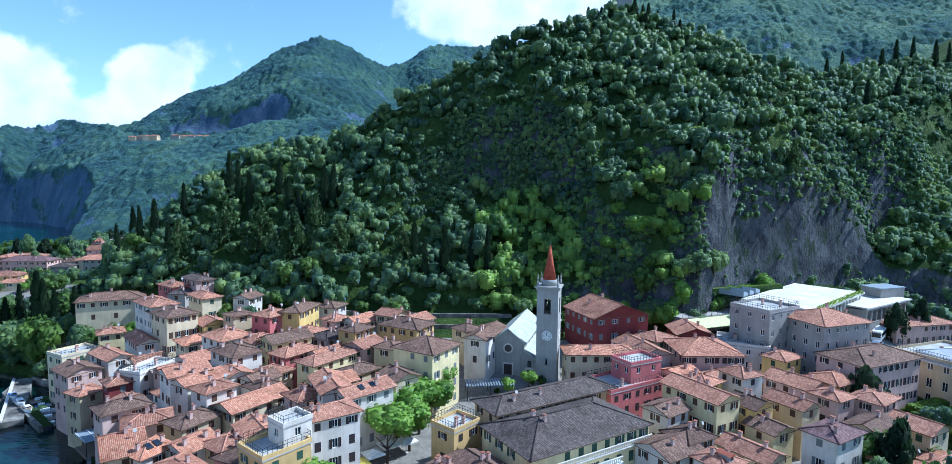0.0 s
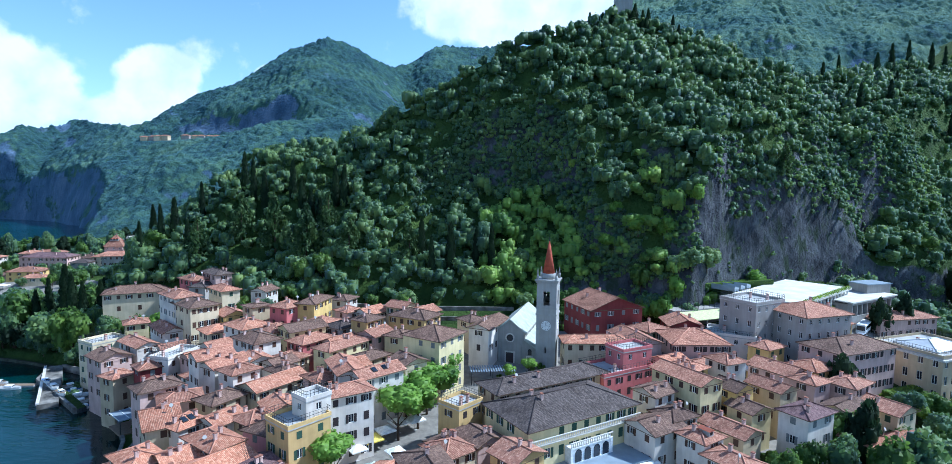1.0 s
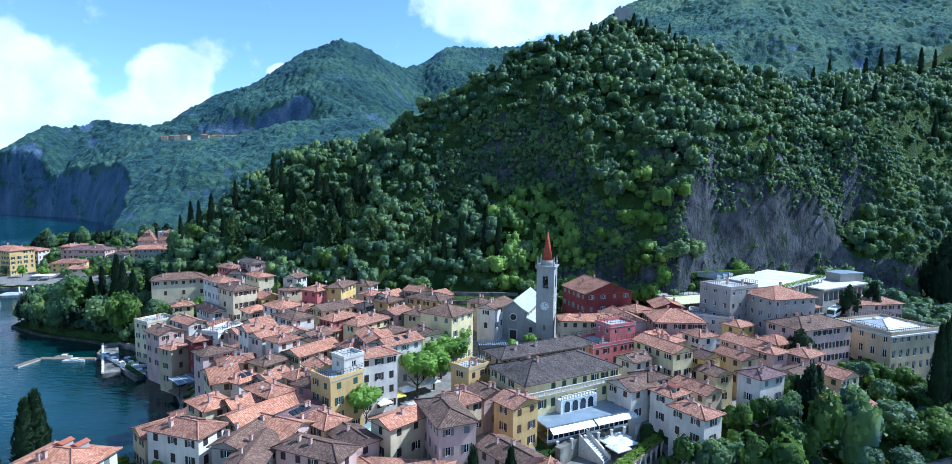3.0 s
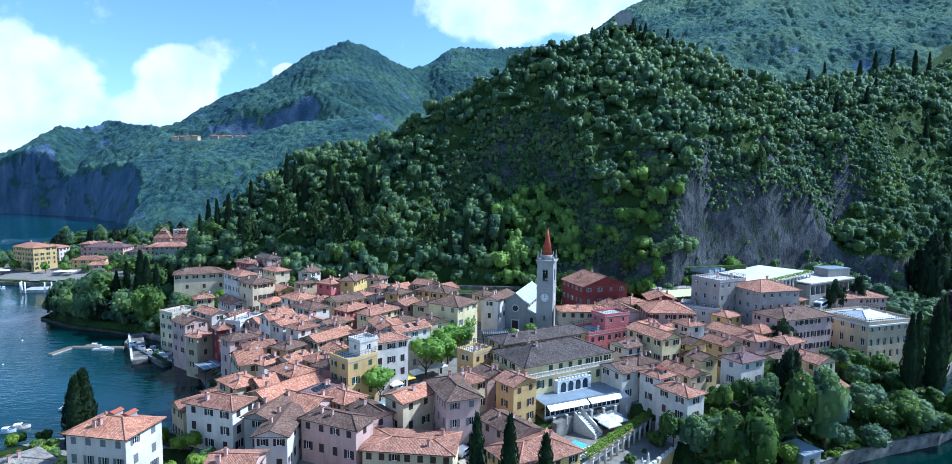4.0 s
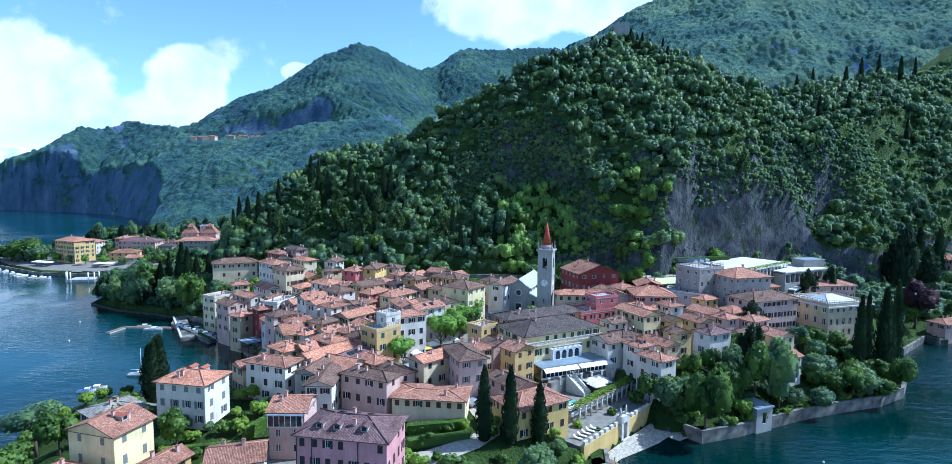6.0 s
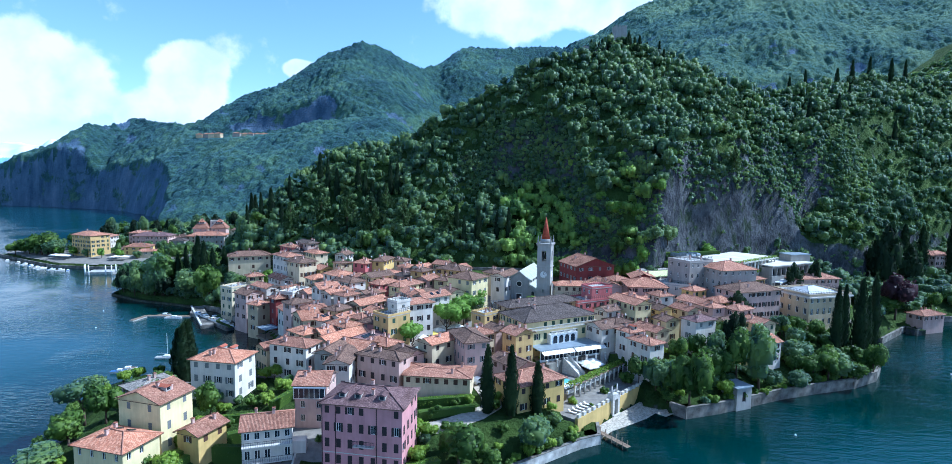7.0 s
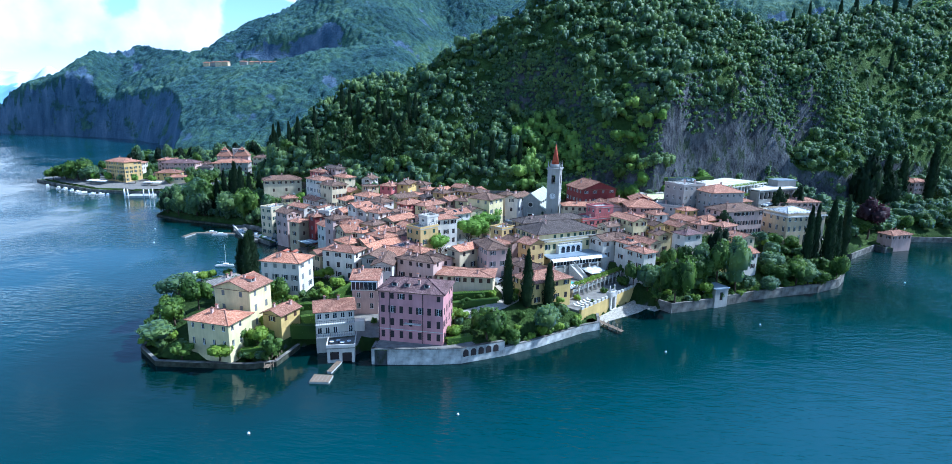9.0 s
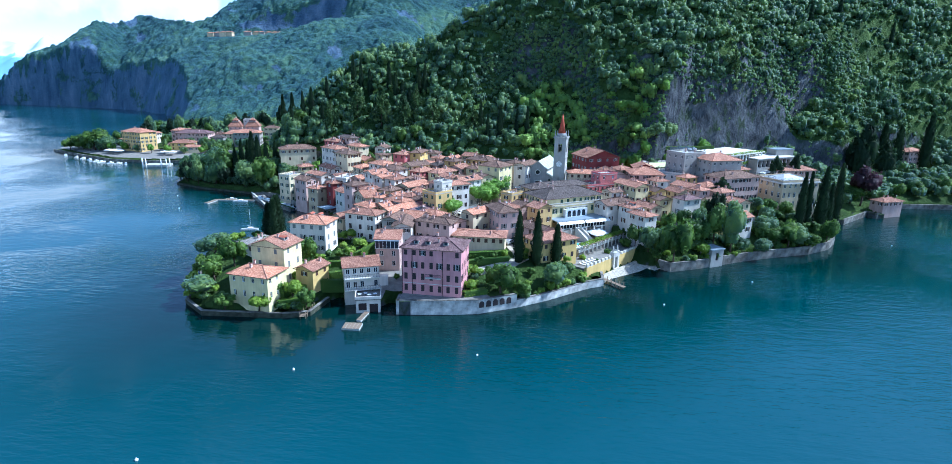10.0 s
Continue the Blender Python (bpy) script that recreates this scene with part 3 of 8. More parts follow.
def far_ground(x, y):
    z = far_height(x, y)
    cut = np.clip((far_height(x, y) - 4) / 30, 0, 1)
    # the lake side ends in a cliff
    coast = np.interp(y, [300, 400, 510, 620, 690, 735, 770, 810], [325, 350, 400, 470, 560, 690, 940, 2000])
    sea = np.clip((-x - coast + 6 * waves(x, y, 70, 61)) / 95, 0, 1)
    near = np.clip((560 - y) / 240, 0, 1) * np.clip((x + 480) / 150, 0, 1)
    z = z * (1 - near) - 40 * near ** 2
    return np.where(sea > 0, z - 170 * sea, z) - 3 * (1 - cut)


def canopy(x, y, cell, seed):
    """Height of a closed canopy of round tree crowns, one in each jittered cell."""
    ix, iy = np.floor(x / cell).astype(np.int64), np.floor(y / cell).astype(np.int64)
    top = np.zeros(x.shape)
    for dx in (-1, 0, 1):
        for dy in (-1, 0, 1):
            cx, cy = ix + dx, iy + dy
            h = (cx * 73856093 ^ cy * 19349663 ^ seed * 83492791) & 0x7FFFFFFF
            r1, r2, r3 = ((h * k >> 7) % 1009 / 1009.0 for k in (1, 7919, 104729))
            d2 = (x - (cx + r1) * cell) ** 2 + (y - (cy + r2) * cell) ** 2
            r = cell * (0.62 + 0.22 * r3)
            top = np.maximum(top, np.sqrt(np.clip(1 - d2 / r ** 2, 0, 1)) * r * (0.8 + 0.7 * r1))
    return top


def far_bare(x, y):
    """How bare the mountain's rock stands: on its steepest flanks."""
    z = far_ground(x, y)
    steep = np.hypot(far_ground(x + 3, y) - z, far_ground(x, y + 3) - z) / 3
    return np.clip((steep - 1.35 + 0.75 * waves(x, y, 55, 47)) / 0.6, 0, 0.85) * np.clip((230 - z) / 40, 0.25, 1)


def far_wooded(x, y):
    """The mountain land with its closed woods on it; cliffs, fields and the hamlet stay bare."""
    z = far_ground(x, y)
    trees = 1.15 * canopy(x, y, 5.6, 4) * (1 - 0.7 * far_bare(x, y)) * np.clip((z - 4) / 6, 0, 1)
    field = np.clip((waves(x, y, 120, 46) - 1.0) * 4, 0, 1)
    hamlet = np.exp(-(((x + 380) / 105) ** 2 + ((y - 695) / 20) ** 2) ** 2)
    return z + trees * (1 - 0.85 * field) * (1 - hamlet)


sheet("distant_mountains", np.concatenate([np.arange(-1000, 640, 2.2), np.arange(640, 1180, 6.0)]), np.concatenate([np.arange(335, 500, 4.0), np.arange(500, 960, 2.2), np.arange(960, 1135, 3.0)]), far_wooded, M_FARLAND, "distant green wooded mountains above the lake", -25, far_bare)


def snow_height(x, y):
    """A far range across the lake, with sharp crests."""
    ridge = np.interp(x, [-4400, -3900, -3700, -3550, -3350, -3150, -2900, -2600, -2200], [225, 262, 250, 285, 268, 300, 280, 240, 150])
    return (ridge + 22 * waves(x, y, 260, 91) + 9 * waves(x, y, 90, 92)) * np.clip(1 - np.abs(y - 3900) / 420, 0, 1) - 5


sheet("backdrop", np.arange(-4480, -2100, 20.0), np.arange(3480, 4330, 20.0), snow_height, M_SNOW, "far mountain range in haze blue with snow on its crests", -4)

def offshore(x, y):
    """0 at the shore, 1 on the open lake."""
    return np.clip(-shore_distance(x, y) / 60, 0, 1)


wx = np.concatenate([[-4500, -2500, -1500, -900], np.arange(-620, -120, 20.0), np.arange(-120, 240, 5.0), np.arange(240, 700, 40.0), [1200, 3000]])
wy = np.concatenate([[-3000, -1200, -500], np.arange(-240, -100, 20.0), np.arange(-100, 170, 5.0), np.arange(170, 420, 20.0), [600, 900, 1500, 2600, 4500]])
water = sheet("water", wx, wy, lambda x, y: 0.0 * x, M_WATER, "deep green-blue lake water with small wind ripples", None, offshore)
tagged(water, "deep green-blue lake water with small wind ripples", "water", "", "structure")


# ---- houses ----
WINDOW_MESH = {}


def panel_grid(bm, xs_, zs_, y, cells, depth):
    """One connected front of a grid of faces, in which the cells named are pushed back (plus) or forward and take slot 1."""
    vs_ = [[bm.verts.new((x, y, z)) for z in zs_] for x in xs_]
    pick = []
    for i in range(len(xs_) - 1):
        for j in range(len(zs_) - 1):
            f = bm.faces.new((vs_[i][j], vs_[i + 1][j], vs_[i + 1][j + 1], vs_[i][j + 1]))
            if (i, j) in cells:
                pick.append(f)
    for f in pick:
        r = bmesh.ops.extrude_face_region(bm, geom=[f])
        bmesh.ops.translate(bm, verts=[v for v in r["geom"] if isinstance(v, bmesh.types.BMVert)], vec=(0, depth, 0))
        for g in r["geom"]:
            if isinstance(g, bmesh.types.BMFace):
                g.material_index = 1
        bm.faces.remove(f) if f.is_valid and f not in r["geom"] else None


def window_mesh(w, h):
    """Frame with a mullion and dark panes, shared by all windows of one size."""
    key = (round(w, 2), round(h, 2))
    if key not in WINDOW_MESH:
        bm = bmesh.new()
        panel_grid(bm, [-w / 2, -w / 2 + 0.08, -0.04, 0.04, w / 2 - 0.08, w / 2], [0, 0.08, h - 0.08, h], -0.06, {(1, 1), (3, 1)}, 0.04)
        WINDOW_MESH[key] = mesh_of("window", bm, [M_WHITE, M_GLASS])
    return WINDOW_MESH[key]


SHUTTER_MESH = {}


def shutter_mesh(w, h, tone):
    key = (round(w, 2), round(h, 2), tone)
    if key not in SHUTTER_MESH:
        bm = bmesh.new()
        panel_grid(bm, [-w / 2, -w / 2 + 0.06, w / 2 - 0.06, w / 2], [0, 0.08, h - 0.08, h], -0.05, {(1, 1)}, 0.025)
        rim = [e for e in bm.edges if e.is_boundary]
        r = bmesh.ops.extrude_edge_only(bm, edges=rim)
        bmesh.ops.translate(bm, verts=[v for v in r["geom"] if isinstance(v, bmesh.types.BMVert)], vec=(0, 0.05, 0))
        for f in bm.faces:
            f.material_index = 0
        SHUTTER_MESH[key] = mesh_of("shutter", bm, M_SHUT[tone])
    return SHUTTER_MESH[key]


def facade(bm, p, q, z0, z1, holes, out, depth=0.22):
    """A wall from p to q with rectangular openings (u0, u1, za, zb) and their reveals."""
    p, q, out = Vector((*p, 0)), Vector((*q, 0)), Vector((*out, 0))
    length = (q - p).length
    u = (q - p) / length
    us = sorted({0.0, length, *[round(v, 3) for h in holes for v in h[:2]]})
    zs = sorted({z0, z1, *[round(v, 3) for h in holes for v in h[2:]]})

    def at(a, z, back=0.0):
        c = p + u * a - out * back
        return bm.verts.new((c.x, c.y, z))

    for a, b in zip(us, us[1:]):
        for c, d in zip(zs, zs[1:]):
            mu, mz = (a + b) / 2, (c + d) / 2
            if any(h[0] < mu < h[1] and h[2] < mz < h[3] for h in holes):
                continue
            bm.faces.new((at(a, c), at(b, c), at(b, d), at(a, d)))
    for a, b, c, d in holes:
        front, rear = [(a, c), (b, c), (b, d), (a, d)], depth
        for k in range(4):
            (a0, c0), (a1, c1) = front[k], front[(k + 1) % 4]
            bm.faces.new((at(a0, c0), at(a0, c0, rear), at(a1, c1, rear), at(a1, c1)))


def roof_mesh(w, d, z, kind, over=0.55, pitch=0.36):
    """Pitched roof with boarded eaves, UV in metres down each slope, and ridge caps."""
    bm = bmesh.new()
    uv = bm.loops.layers.uv.new("UVMap")
    if kind == "flat":
        W, D = w / 2 + 0.1, d / 2 + 0.1
        box(bm, -W, -D, z - 0.05, W, D, z + 0.15, 0)
        for a0, b0, a1, b1 in ((-W, -D, W, -D + 0.25), (-W, D - 0.25, W, D), (-W, -D + 0.25, -W + 0.25, D - 0.25), (W - 0.25, -D + 0.25, W, D - 0.25)):
            box(bm, a0, b0, z + 0.15, a1, b1, z + 0.75, 1)
        return bm, 0.15, True
    W, D = w / 2 + over, d / 2 + over
    along_x = W >= D if kind in ("hip", "gable") else kind == "gable_x"
    run = min(W, D) if kind == "hip" else (D if along_x else W)
    rise = run * pitch
    inset = (run if kind == "hip" else 0.0)
    if along_x:
        r0, r1 = Vector((-W + inset, 0, z + rise)), Vector((W - inset, 0, z + rise))
    else:
        r0, r1 = Vector((0, -D + inset, z + rise)), Vector((0, D - inset, z + rise))
    c = [Vector(v) for v in ((-W, -D, z), (W, -D, z), (W, D, z), (-W, D, z))]
    if along_x:
        slopes = [[c[0], c[1], r1, r0], [c[2], c[3], r0, r1]]
        ends = [[c[1], c[2], r1], [c[3], c[0], r0]]
    else:
        slopes = [[c[1], c[2], r1, r0], [c[3], c[0], r0, r1]]
        ends = [[c[0], c[1], r0], [c[2], c[3], r1]]
    if kind == "hip":
        slopes += ends
    th = Vector((0, 0, -0.14))

    def quad(pts, mi):
        pts = [p for i, p in enumerate(pts) if (p - pts[i - 1]).length > 0.01]
        f = bm.faces.new([bm.verts.new(p) for p in pts])
        f.material_index = mi
        e = (pts[1] - pts[0]).normalized()
        f.normal_update()
        g = f.normal.cross(e)
        for lp in f.loops:
            lp[uv].uv = ((lp.vert.co - pts[0]).dot(e), (lp.vert.co - pts[0]).dot(g))

    for s in slopes:
        quad(s, 0)
        quad([p + th for p in s][::-1], 1)
    for i in range(4):
        a, b = c[i], c[(i + 1) % 4]
        quad([a + th, b + th, b, a], 1)
    if kind != "hip":
        for e in ends:
            for a, b in ((e[0], e[2]), (e[2], e[1])):
                quad([a + th, b + th, b, a], 1)
    bmesh.ops.remove_doubles(bm, verts=bm.verts[:], dist=0.002)
    hips = [(r0, r1)]
    if kind == "hip":
        hips += [(c[0], r0), (c[3], r0), (c[1], r1), (c[2], r1)] if along_x else [(c[0], r0), (c[1], r0), (c[2], r1), (c[3], r1)]
    for a, b in hips:
        if (b - a).length > 0.5:
            tube(bm, a + Vector((0, 0, 0.02)), b + Vector((0, 0, 0.02)), 0.13, 0.13, 6, 2)
    return bm, rise, along_x


M_RIDGE = plain("ridge_tiles", lin(178, 128, 104), 0.85)


def chimney_mesh():
    bm = bmesh.new()
    box(bm, -0.26, -0.22, -1.2, 0.26, 0.22, 0.55, 0)
    box(bm, -0.32, -0.28, 0.55, 0.32, 0.28, 0.63, 0)
    for x in (-0.2, 0.2):
        box(bm, x - 0.05, -0.2, 0.63, x + 0.05, 0.2, 0.78, 0)
    box(bm, -0.32, -0.28, 0.78, 0.32, 0.28, 0.85, 1)
    return mesh_of("chimney", bm, [WALLS["rose"], ROOFS["clay"]])


CHIMNEY = chimney_mesh()


def skylight_mesh():
    bm = bmesh.new()
    box(bm, -0.45, -0.65, -0.1, 0.45, 0.65, 0.14, 0)
    box(bm, -0.36, -0.56, 0.141, 0.36, 0.56, 0.16, 1)
    return mesh_of("skylight", bm, [M_METAL, M_GLASS])


def dormer_mesh(lid):
    """Small roof dormer with its own tiled lid."""
    bm = bmesh.new()
    box(bm, -0.6, -0.9, -0.8, 0.6, 0.9, 0.6, 0)
    box(bm, -0.35, -0.93, -0.1, 0.35, -0.901, 0.5, 1)
    vs = [bm.verts.new(p) for p in ((-0.8, -1.1, 0.55), (0.8, -1.1, 0.55), (0.8, 1.2, 0.62), (-0.8, 1.2, 0.62), (0, -1.1, 0.95), (0, 1.2, 0.95))]
    for q in ((0, 1, 4), (1, 2, 5, 4), (2, 3, 5), (3, 0, 4, 5), (3, 2, 1, 0)):
        bm.faces.new([vs[i] for i in q]).material_index = 2
    return mesh_of("dormer", bm, [WALLS["grey"], M_GLASS, lid])


def dish_mesh():
    """Satellite dish on a short arm."""
    bm = bmesh.new()
    tube(bm, (0, 0, -0.6), (0, 0, 0.7), 0.04, 0.04, 6)
    tube(bm, (0.0, -0.05, 0.7), (0.0, -0.16, 0.76), 0.08, 0.32, 12)
    return mesh_of("satellite_dish", bm, M_CONC)


def railing_mesh(w, d):
    """Thin railing round a roof terrace."""
    bm = bmesh.new()
    W, D = w / 2, d / 2
    for z in (0.5, 1.0):
        for a, b in (((-W, -D), (W, -D)), ((W, -D), (W, D)), ((W, D), (-W, D)), ((-W, D), (-W, -D))):
            tube(bm, (*a, z), (*b, z), 0.035, 0.035, 4)
    n = int((w + d) / 1.2)
    for k in range(n):
        t = -W + 2 * W * k / max(n - 1, 1)
        for y in (-D, D):
            tube(bm, (t, y, 0), (t, y, 1.0), 0.03, 0.03, 4)
        t = -D + 2 * D * k / max(n - 1, 1)
        for x in (-W, W):
            tube(bm, (x, t, 0), (x, t, 1.0), 0.03, 0.03, 4)
    return bm


SKYLIGHT, DORMER, DISH = skylight_mesh(), dormer_mesh(M_BRICK), dish_mesh()
PLUM_DORMER = dormer_mesh(ROOFS["plum"])
rnd = random.Random(7)
FOOTPRINTS = []


def house(x, y, rot, w, d, eave, wall="cream", roof="clay", kind="hip", rows=3, shut="brown", pitch=0.36, cols=0, base=None,
          chim=2, win=(0.95, 1.5), label="", ground_floor=True, faces=None, over=0.55, sky=0, dorm=0, trim=False, name="house", side=0, shutp=0.5):
    """A town house: wall with real openings, tiled roof, windows with shutters, chimneys. eave: height over the lake."""
    faces = faces or ((0, 3) if 20 < rot < 72 else (0, 1, 3))
    corners = [Matrix.Rotation(radians(rot), 2) @ Vector((a * w / 2, b * d / 2)) for a in (-1, 1) for b in (-1, 1)]
    gzs = ground(np.array([x + c.x for c in corners]), np.array([y + c.y for c in corners]))
    low = base if base is not None else float(max(min(gzs), 0.2)) - 0.6
    front = base if base is not None else float(gzs.mean())
    h = eave - low
    FOOTPRINTS.append((x, y, radians(rot), w / 2, d / 2))
    ob = thing(name, x, y, low, rot, label, "house")
    bm = bmesh.new()
    cs = [(-w / 2, -d / 2), (w / 2, -d / 2), (w / 2, d / 2), (-w / 2, d / 2)]
    outs = [(0, -1), (1, 0), (0, 1), (-1, 0)]
    top = h - 0.02
    storey = min(3.4, (eave - front - 0.2) / max(rows, 1))
    wins = []
    for k in range(4):
        p, q = cs[k], cs[(k + 1) % 4]
        length = w if k % 2 == 0 else d
        holes = []
        if k in faces and rows:
            n = cols if (cols and k % 2 == 0) else side if (side and k % 2) else max(1, int(length / 2.7))
            for r in range(rows):
                wh = win[1] if r else win[1] * 0.8
                ww = win[0]
                zb = h - 0.55 - wh - r * storey
                if zb < 0.7:
                    continue
                for c in range(n):
                    if n > 2 and rnd.random() < 0.07:
                        continue
                    u = length * (c + 0.5) / n
                    holes.append((round(u - ww / 2, 3), round(u + ww / 2, 3), round(zb, 3), round(zb + wh, 3)))
        facade(bm, p, q, 0.0, top, holes, outs[k])
        wins.append((k, p, q, holes))
    # gables
    roof_bm, rise, along_x = roof_mesh(w, d, h, kind, over, pitch)
    if kind.startswith("gable"):
        if along_x:
            peak = (d / 2) * pitch
            for sx in (-1, 1):
                bm.faces.new([bm.verts.new(v) for v in ((sx * w / 2, -d / 2, top), (sx * w / 2, d / 2, top), (sx * w / 2, 0, h + peak + over * pitch - 0.16))][::sx])
        else:
            peak = (w / 2) * pitch
            for sy in (-1, 1):
                bm.faces.new([bm.verts.new(v) for v in ((w / 2, sy * d / 2, top), (-w / 2, sy * d / 2, top), (0, sy * d / 2, h + peak + over * pitch - 0.16))][::sy])
    part("wall", bm, WALLS[wall], ob)
    if kind == "flat":
        part("roof", roof_bm, [M_CONC, WALLS[wall]], ob, "flat roof terrace with low parapet")
    else:
        part("roof", roof_bm, [ROOFS[roof], M_EAVE, M_RIDGE if roof in ("clay", "orange") else ROOFS[roof]], ob)
    for k, p, q, holes in wins:
        a = Vector((q[0] - p[0], q[1] - p[1])).normalized()
        o = Vector(outs[k])
        ang = math.degrees(math.atan2(a.y, a.x))
        for u0, u1, z0, z1 in holes:
            c = Vector(p) + a * (u0 + u1) / 2 - o * 0.16
            wob = share("window", window_mesh(u1 - u0, z1 - z0), ob, pose(c.x, c.y, z0, 0, 0, ang))
            if shut and k != 2:
                sw = (u1 - u0) / 2
                closed = rnd.random() < shutp
                if closed:
                    share("shutter", shutter_mesh(u1 - u0, z1 - z0, shut), wob, pose(0, -0.14, 0))
                else:
                    for s in (-1, 1):
                        share("shutter", shutter_mesh(sw, z1 - z0, shut), wob, pose(s * ((u1 - u0) / 2 + sw / 2 + 0.01), -0.165, 0))
    for k in range(chim):
        cx, cy = rnd.uniform(-0.34, 0.34) * w, rnd.uniform(-0.3, 0.3) * d
        zz = h + rise - pitch * (abs(cy) if along_x else abs(cx)) + 0.25
        if kind == "flat":
            zz = h + 0.9
        if kind == "hip":
            zz = h + pitch * min(w / 2 + over - abs(cx), d / 2 + over - abs(cy)) + 0.25
        share("chimney", CHIMNEY, ob, pose(cx, cy, zz, 0, 0, 90 * rnd.randint(0, 1)))
    if kind == "flat":
        o_ = part("railing", railing_mesh(w - 0.1, d - 0.1), M_METAL, ob)
        o_.matrix_local = pose(0, 0, h + 0.75)
    elif rnd.random() < 0.14:
        cx, cy = 0.3 * w * rnd.choice((-1, 1)), -0.2 * d
        zz = h + pitch * (min(w / 2 + over - abs(cx), d / 2 + over - abs(cy)) if kind == "hip" else (d / 2 + over - abs(cy) if along_x else w / 2 + over - abs(cx)))
        share("satellite_dish", DISH, ob, pose(cx, cy, zz + 0.5, 0, 0, 40 - rot))
    for me, nm, num in ((SKYLIGHT, "skylight", sky), (DORMER, "dormer", dorm)):
        for k in range(num):
            if along_x:
                cx, cy = w * (0.5 * (k + 0.5) / num - 0.25), -d * 0.22
                zz = h + pitch * (d / 2 + over - abs(cy))
                share(nm, me, ob, pose(cx, cy, zz + 0.02, math.degrees(math.atan(pitch)) if nm == "skylight" else 0, 0, 0))
            else:
                cx, cy = w * 0.22, d * (0.5 * (k + 0.5) / num - 0.25)
                zz = h + pitch * (w / 2 + over - abs(cx))
                share(nm, me, ob, pose(cx, cy, zz + 0.02, 0, 0, 90) @ pose(0, 0, 0, math.degrees(math.atan(pitch)) if nm == "skylight" else 0, 0, 0))
    return ob


# ---- trees ----
def lumps(rng, n, spread, height, size):
    """Centres and radii of the leaf masses of a crown about one unit wide."""
    out = []
    for k in range(n):
        a, r = rng.uniform(0, 6.283), spread * math.sqrt(rng.uniform(0, 1))
        z = height * rng.uniform(-0.5, 0.55) * (1 - 0.5 * r / max(spread, 1e-6))
        out.append((r * math.cos(a), r * math.sin(a), z, size * rng.uniform(0.75, 1.2)))
    return out


def crown_arrays(seed, masses, cards, leaf, core=True, droop=0.35):
    """Verts and quads of a crown: many small leaf clumps turned outwards over the masses, on dark inner cores."""
    rng = np.random.RandomState(seed)
    m = np.array(masses)
    pick = rng.choice(len(m), cards, p=m[:, 3] ** 2 / (m[:, 3] ** 2).sum())
    d = rng.normal(size=(cards, 3))
    d[:, 2] += 0.35
    d /= np.linalg.norm(d, axis=1)[:, None]
    c = m[pick, :3] + d * m[pick, 3:4] * rng.uniform(0.80, 1.10, (cards, 1))
    nrm = d + rng.normal(size=(cards, 3)) * 0.45
    nrm[:, 2] += 0.25
    nrm /= np.linalg.norm(nrm, axis=1)[:, None]
    t = np.cross(nrm, rng.normal(size=(cards, 3)))
    t /= np.linalg.norm(t, axis=1)[:, None]
    b = np.cross(nrm, t)
    s = leaf * rng.uniform(0.6, 1.35, (cards, 1))
    k = rng.uniform(0.55, 1.0, (cards, 4, 1))
    quad = np.stack([c - t * s * k[:, 0] - b * s * 0.2, c - b * s * k[:, 1] + t * s * 0.15, c + t * s * k[:, 2] + b * s * 0.2, c + b * s * k[:, 3]], 1)
    quad -= nrm[:, None, :] * (np.array([1, 0, 1, 0])[None, :, None] * s[:, None, :] * droop)
    verts = quad.reshape(-1, 3)
    faces = np.arange(cards * 4).reshape(-1, 4)
    return verts, faces


def quads_mesh(name, verts, faces, material):
    me = bpy.data.meshes.new(name)
    nv, nf = len(verts), len(faces)
    me.vertices.add(nv)
    me.vertices.foreach_set("co", np.ascontiguousarray(verts, np.float32).ravel())
    me.loops.add(nf * 4)
    me.loops.foreach_set("vertex_index", np.ascontiguousarray(faces, np.int32).ravel())
    me.polygons.add(nf)
    me.polygons.foreach_set("loop_start", np.arange(0, nf * 4, 4, dtype=np.int32))
    me.update(calc_edges=True)
    me.materials.append(material)
    return me


def broadleaf_masses(seed, n=9):
    return lumps(random.Random(seed), n, 0.30, 0.42, 0.22)


def inner_core(masses):
    """Blocky inner body of a crown as quads, inside the leaves."""
    v, f = [], []
    for x, y, z, r in masses:
        k = len(v)
        r *= 0.95
        for sx in (-1, 1):
            for sy in (-1, 1):
                for sz in (-1, 1):
                    v.append((x + sx * r * 0.62, y + sy * r * 0.62, z + sz * r * 0.62))
        for q in ((0, 1, 3, 2), (4, 6, 7, 5), (0, 4, 5, 1), (2, 3, 7, 6), (0, 2, 6, 4), (1, 5, 7, 3)):
            f.append([k + i for i in q])
    return np.array(v), np.array(f)


def crown_template(seed, cards, leaf, n=9):
    ms = broadleaf_masses(seed, n)
    v, f = crown_arrays(seed, ms, cards, leaf)
    cv, cf = inner_core(ms if n > 2 else ms[:1])
    return np.vstack([v, cv]), np.vstack([f, cf + len(v)])


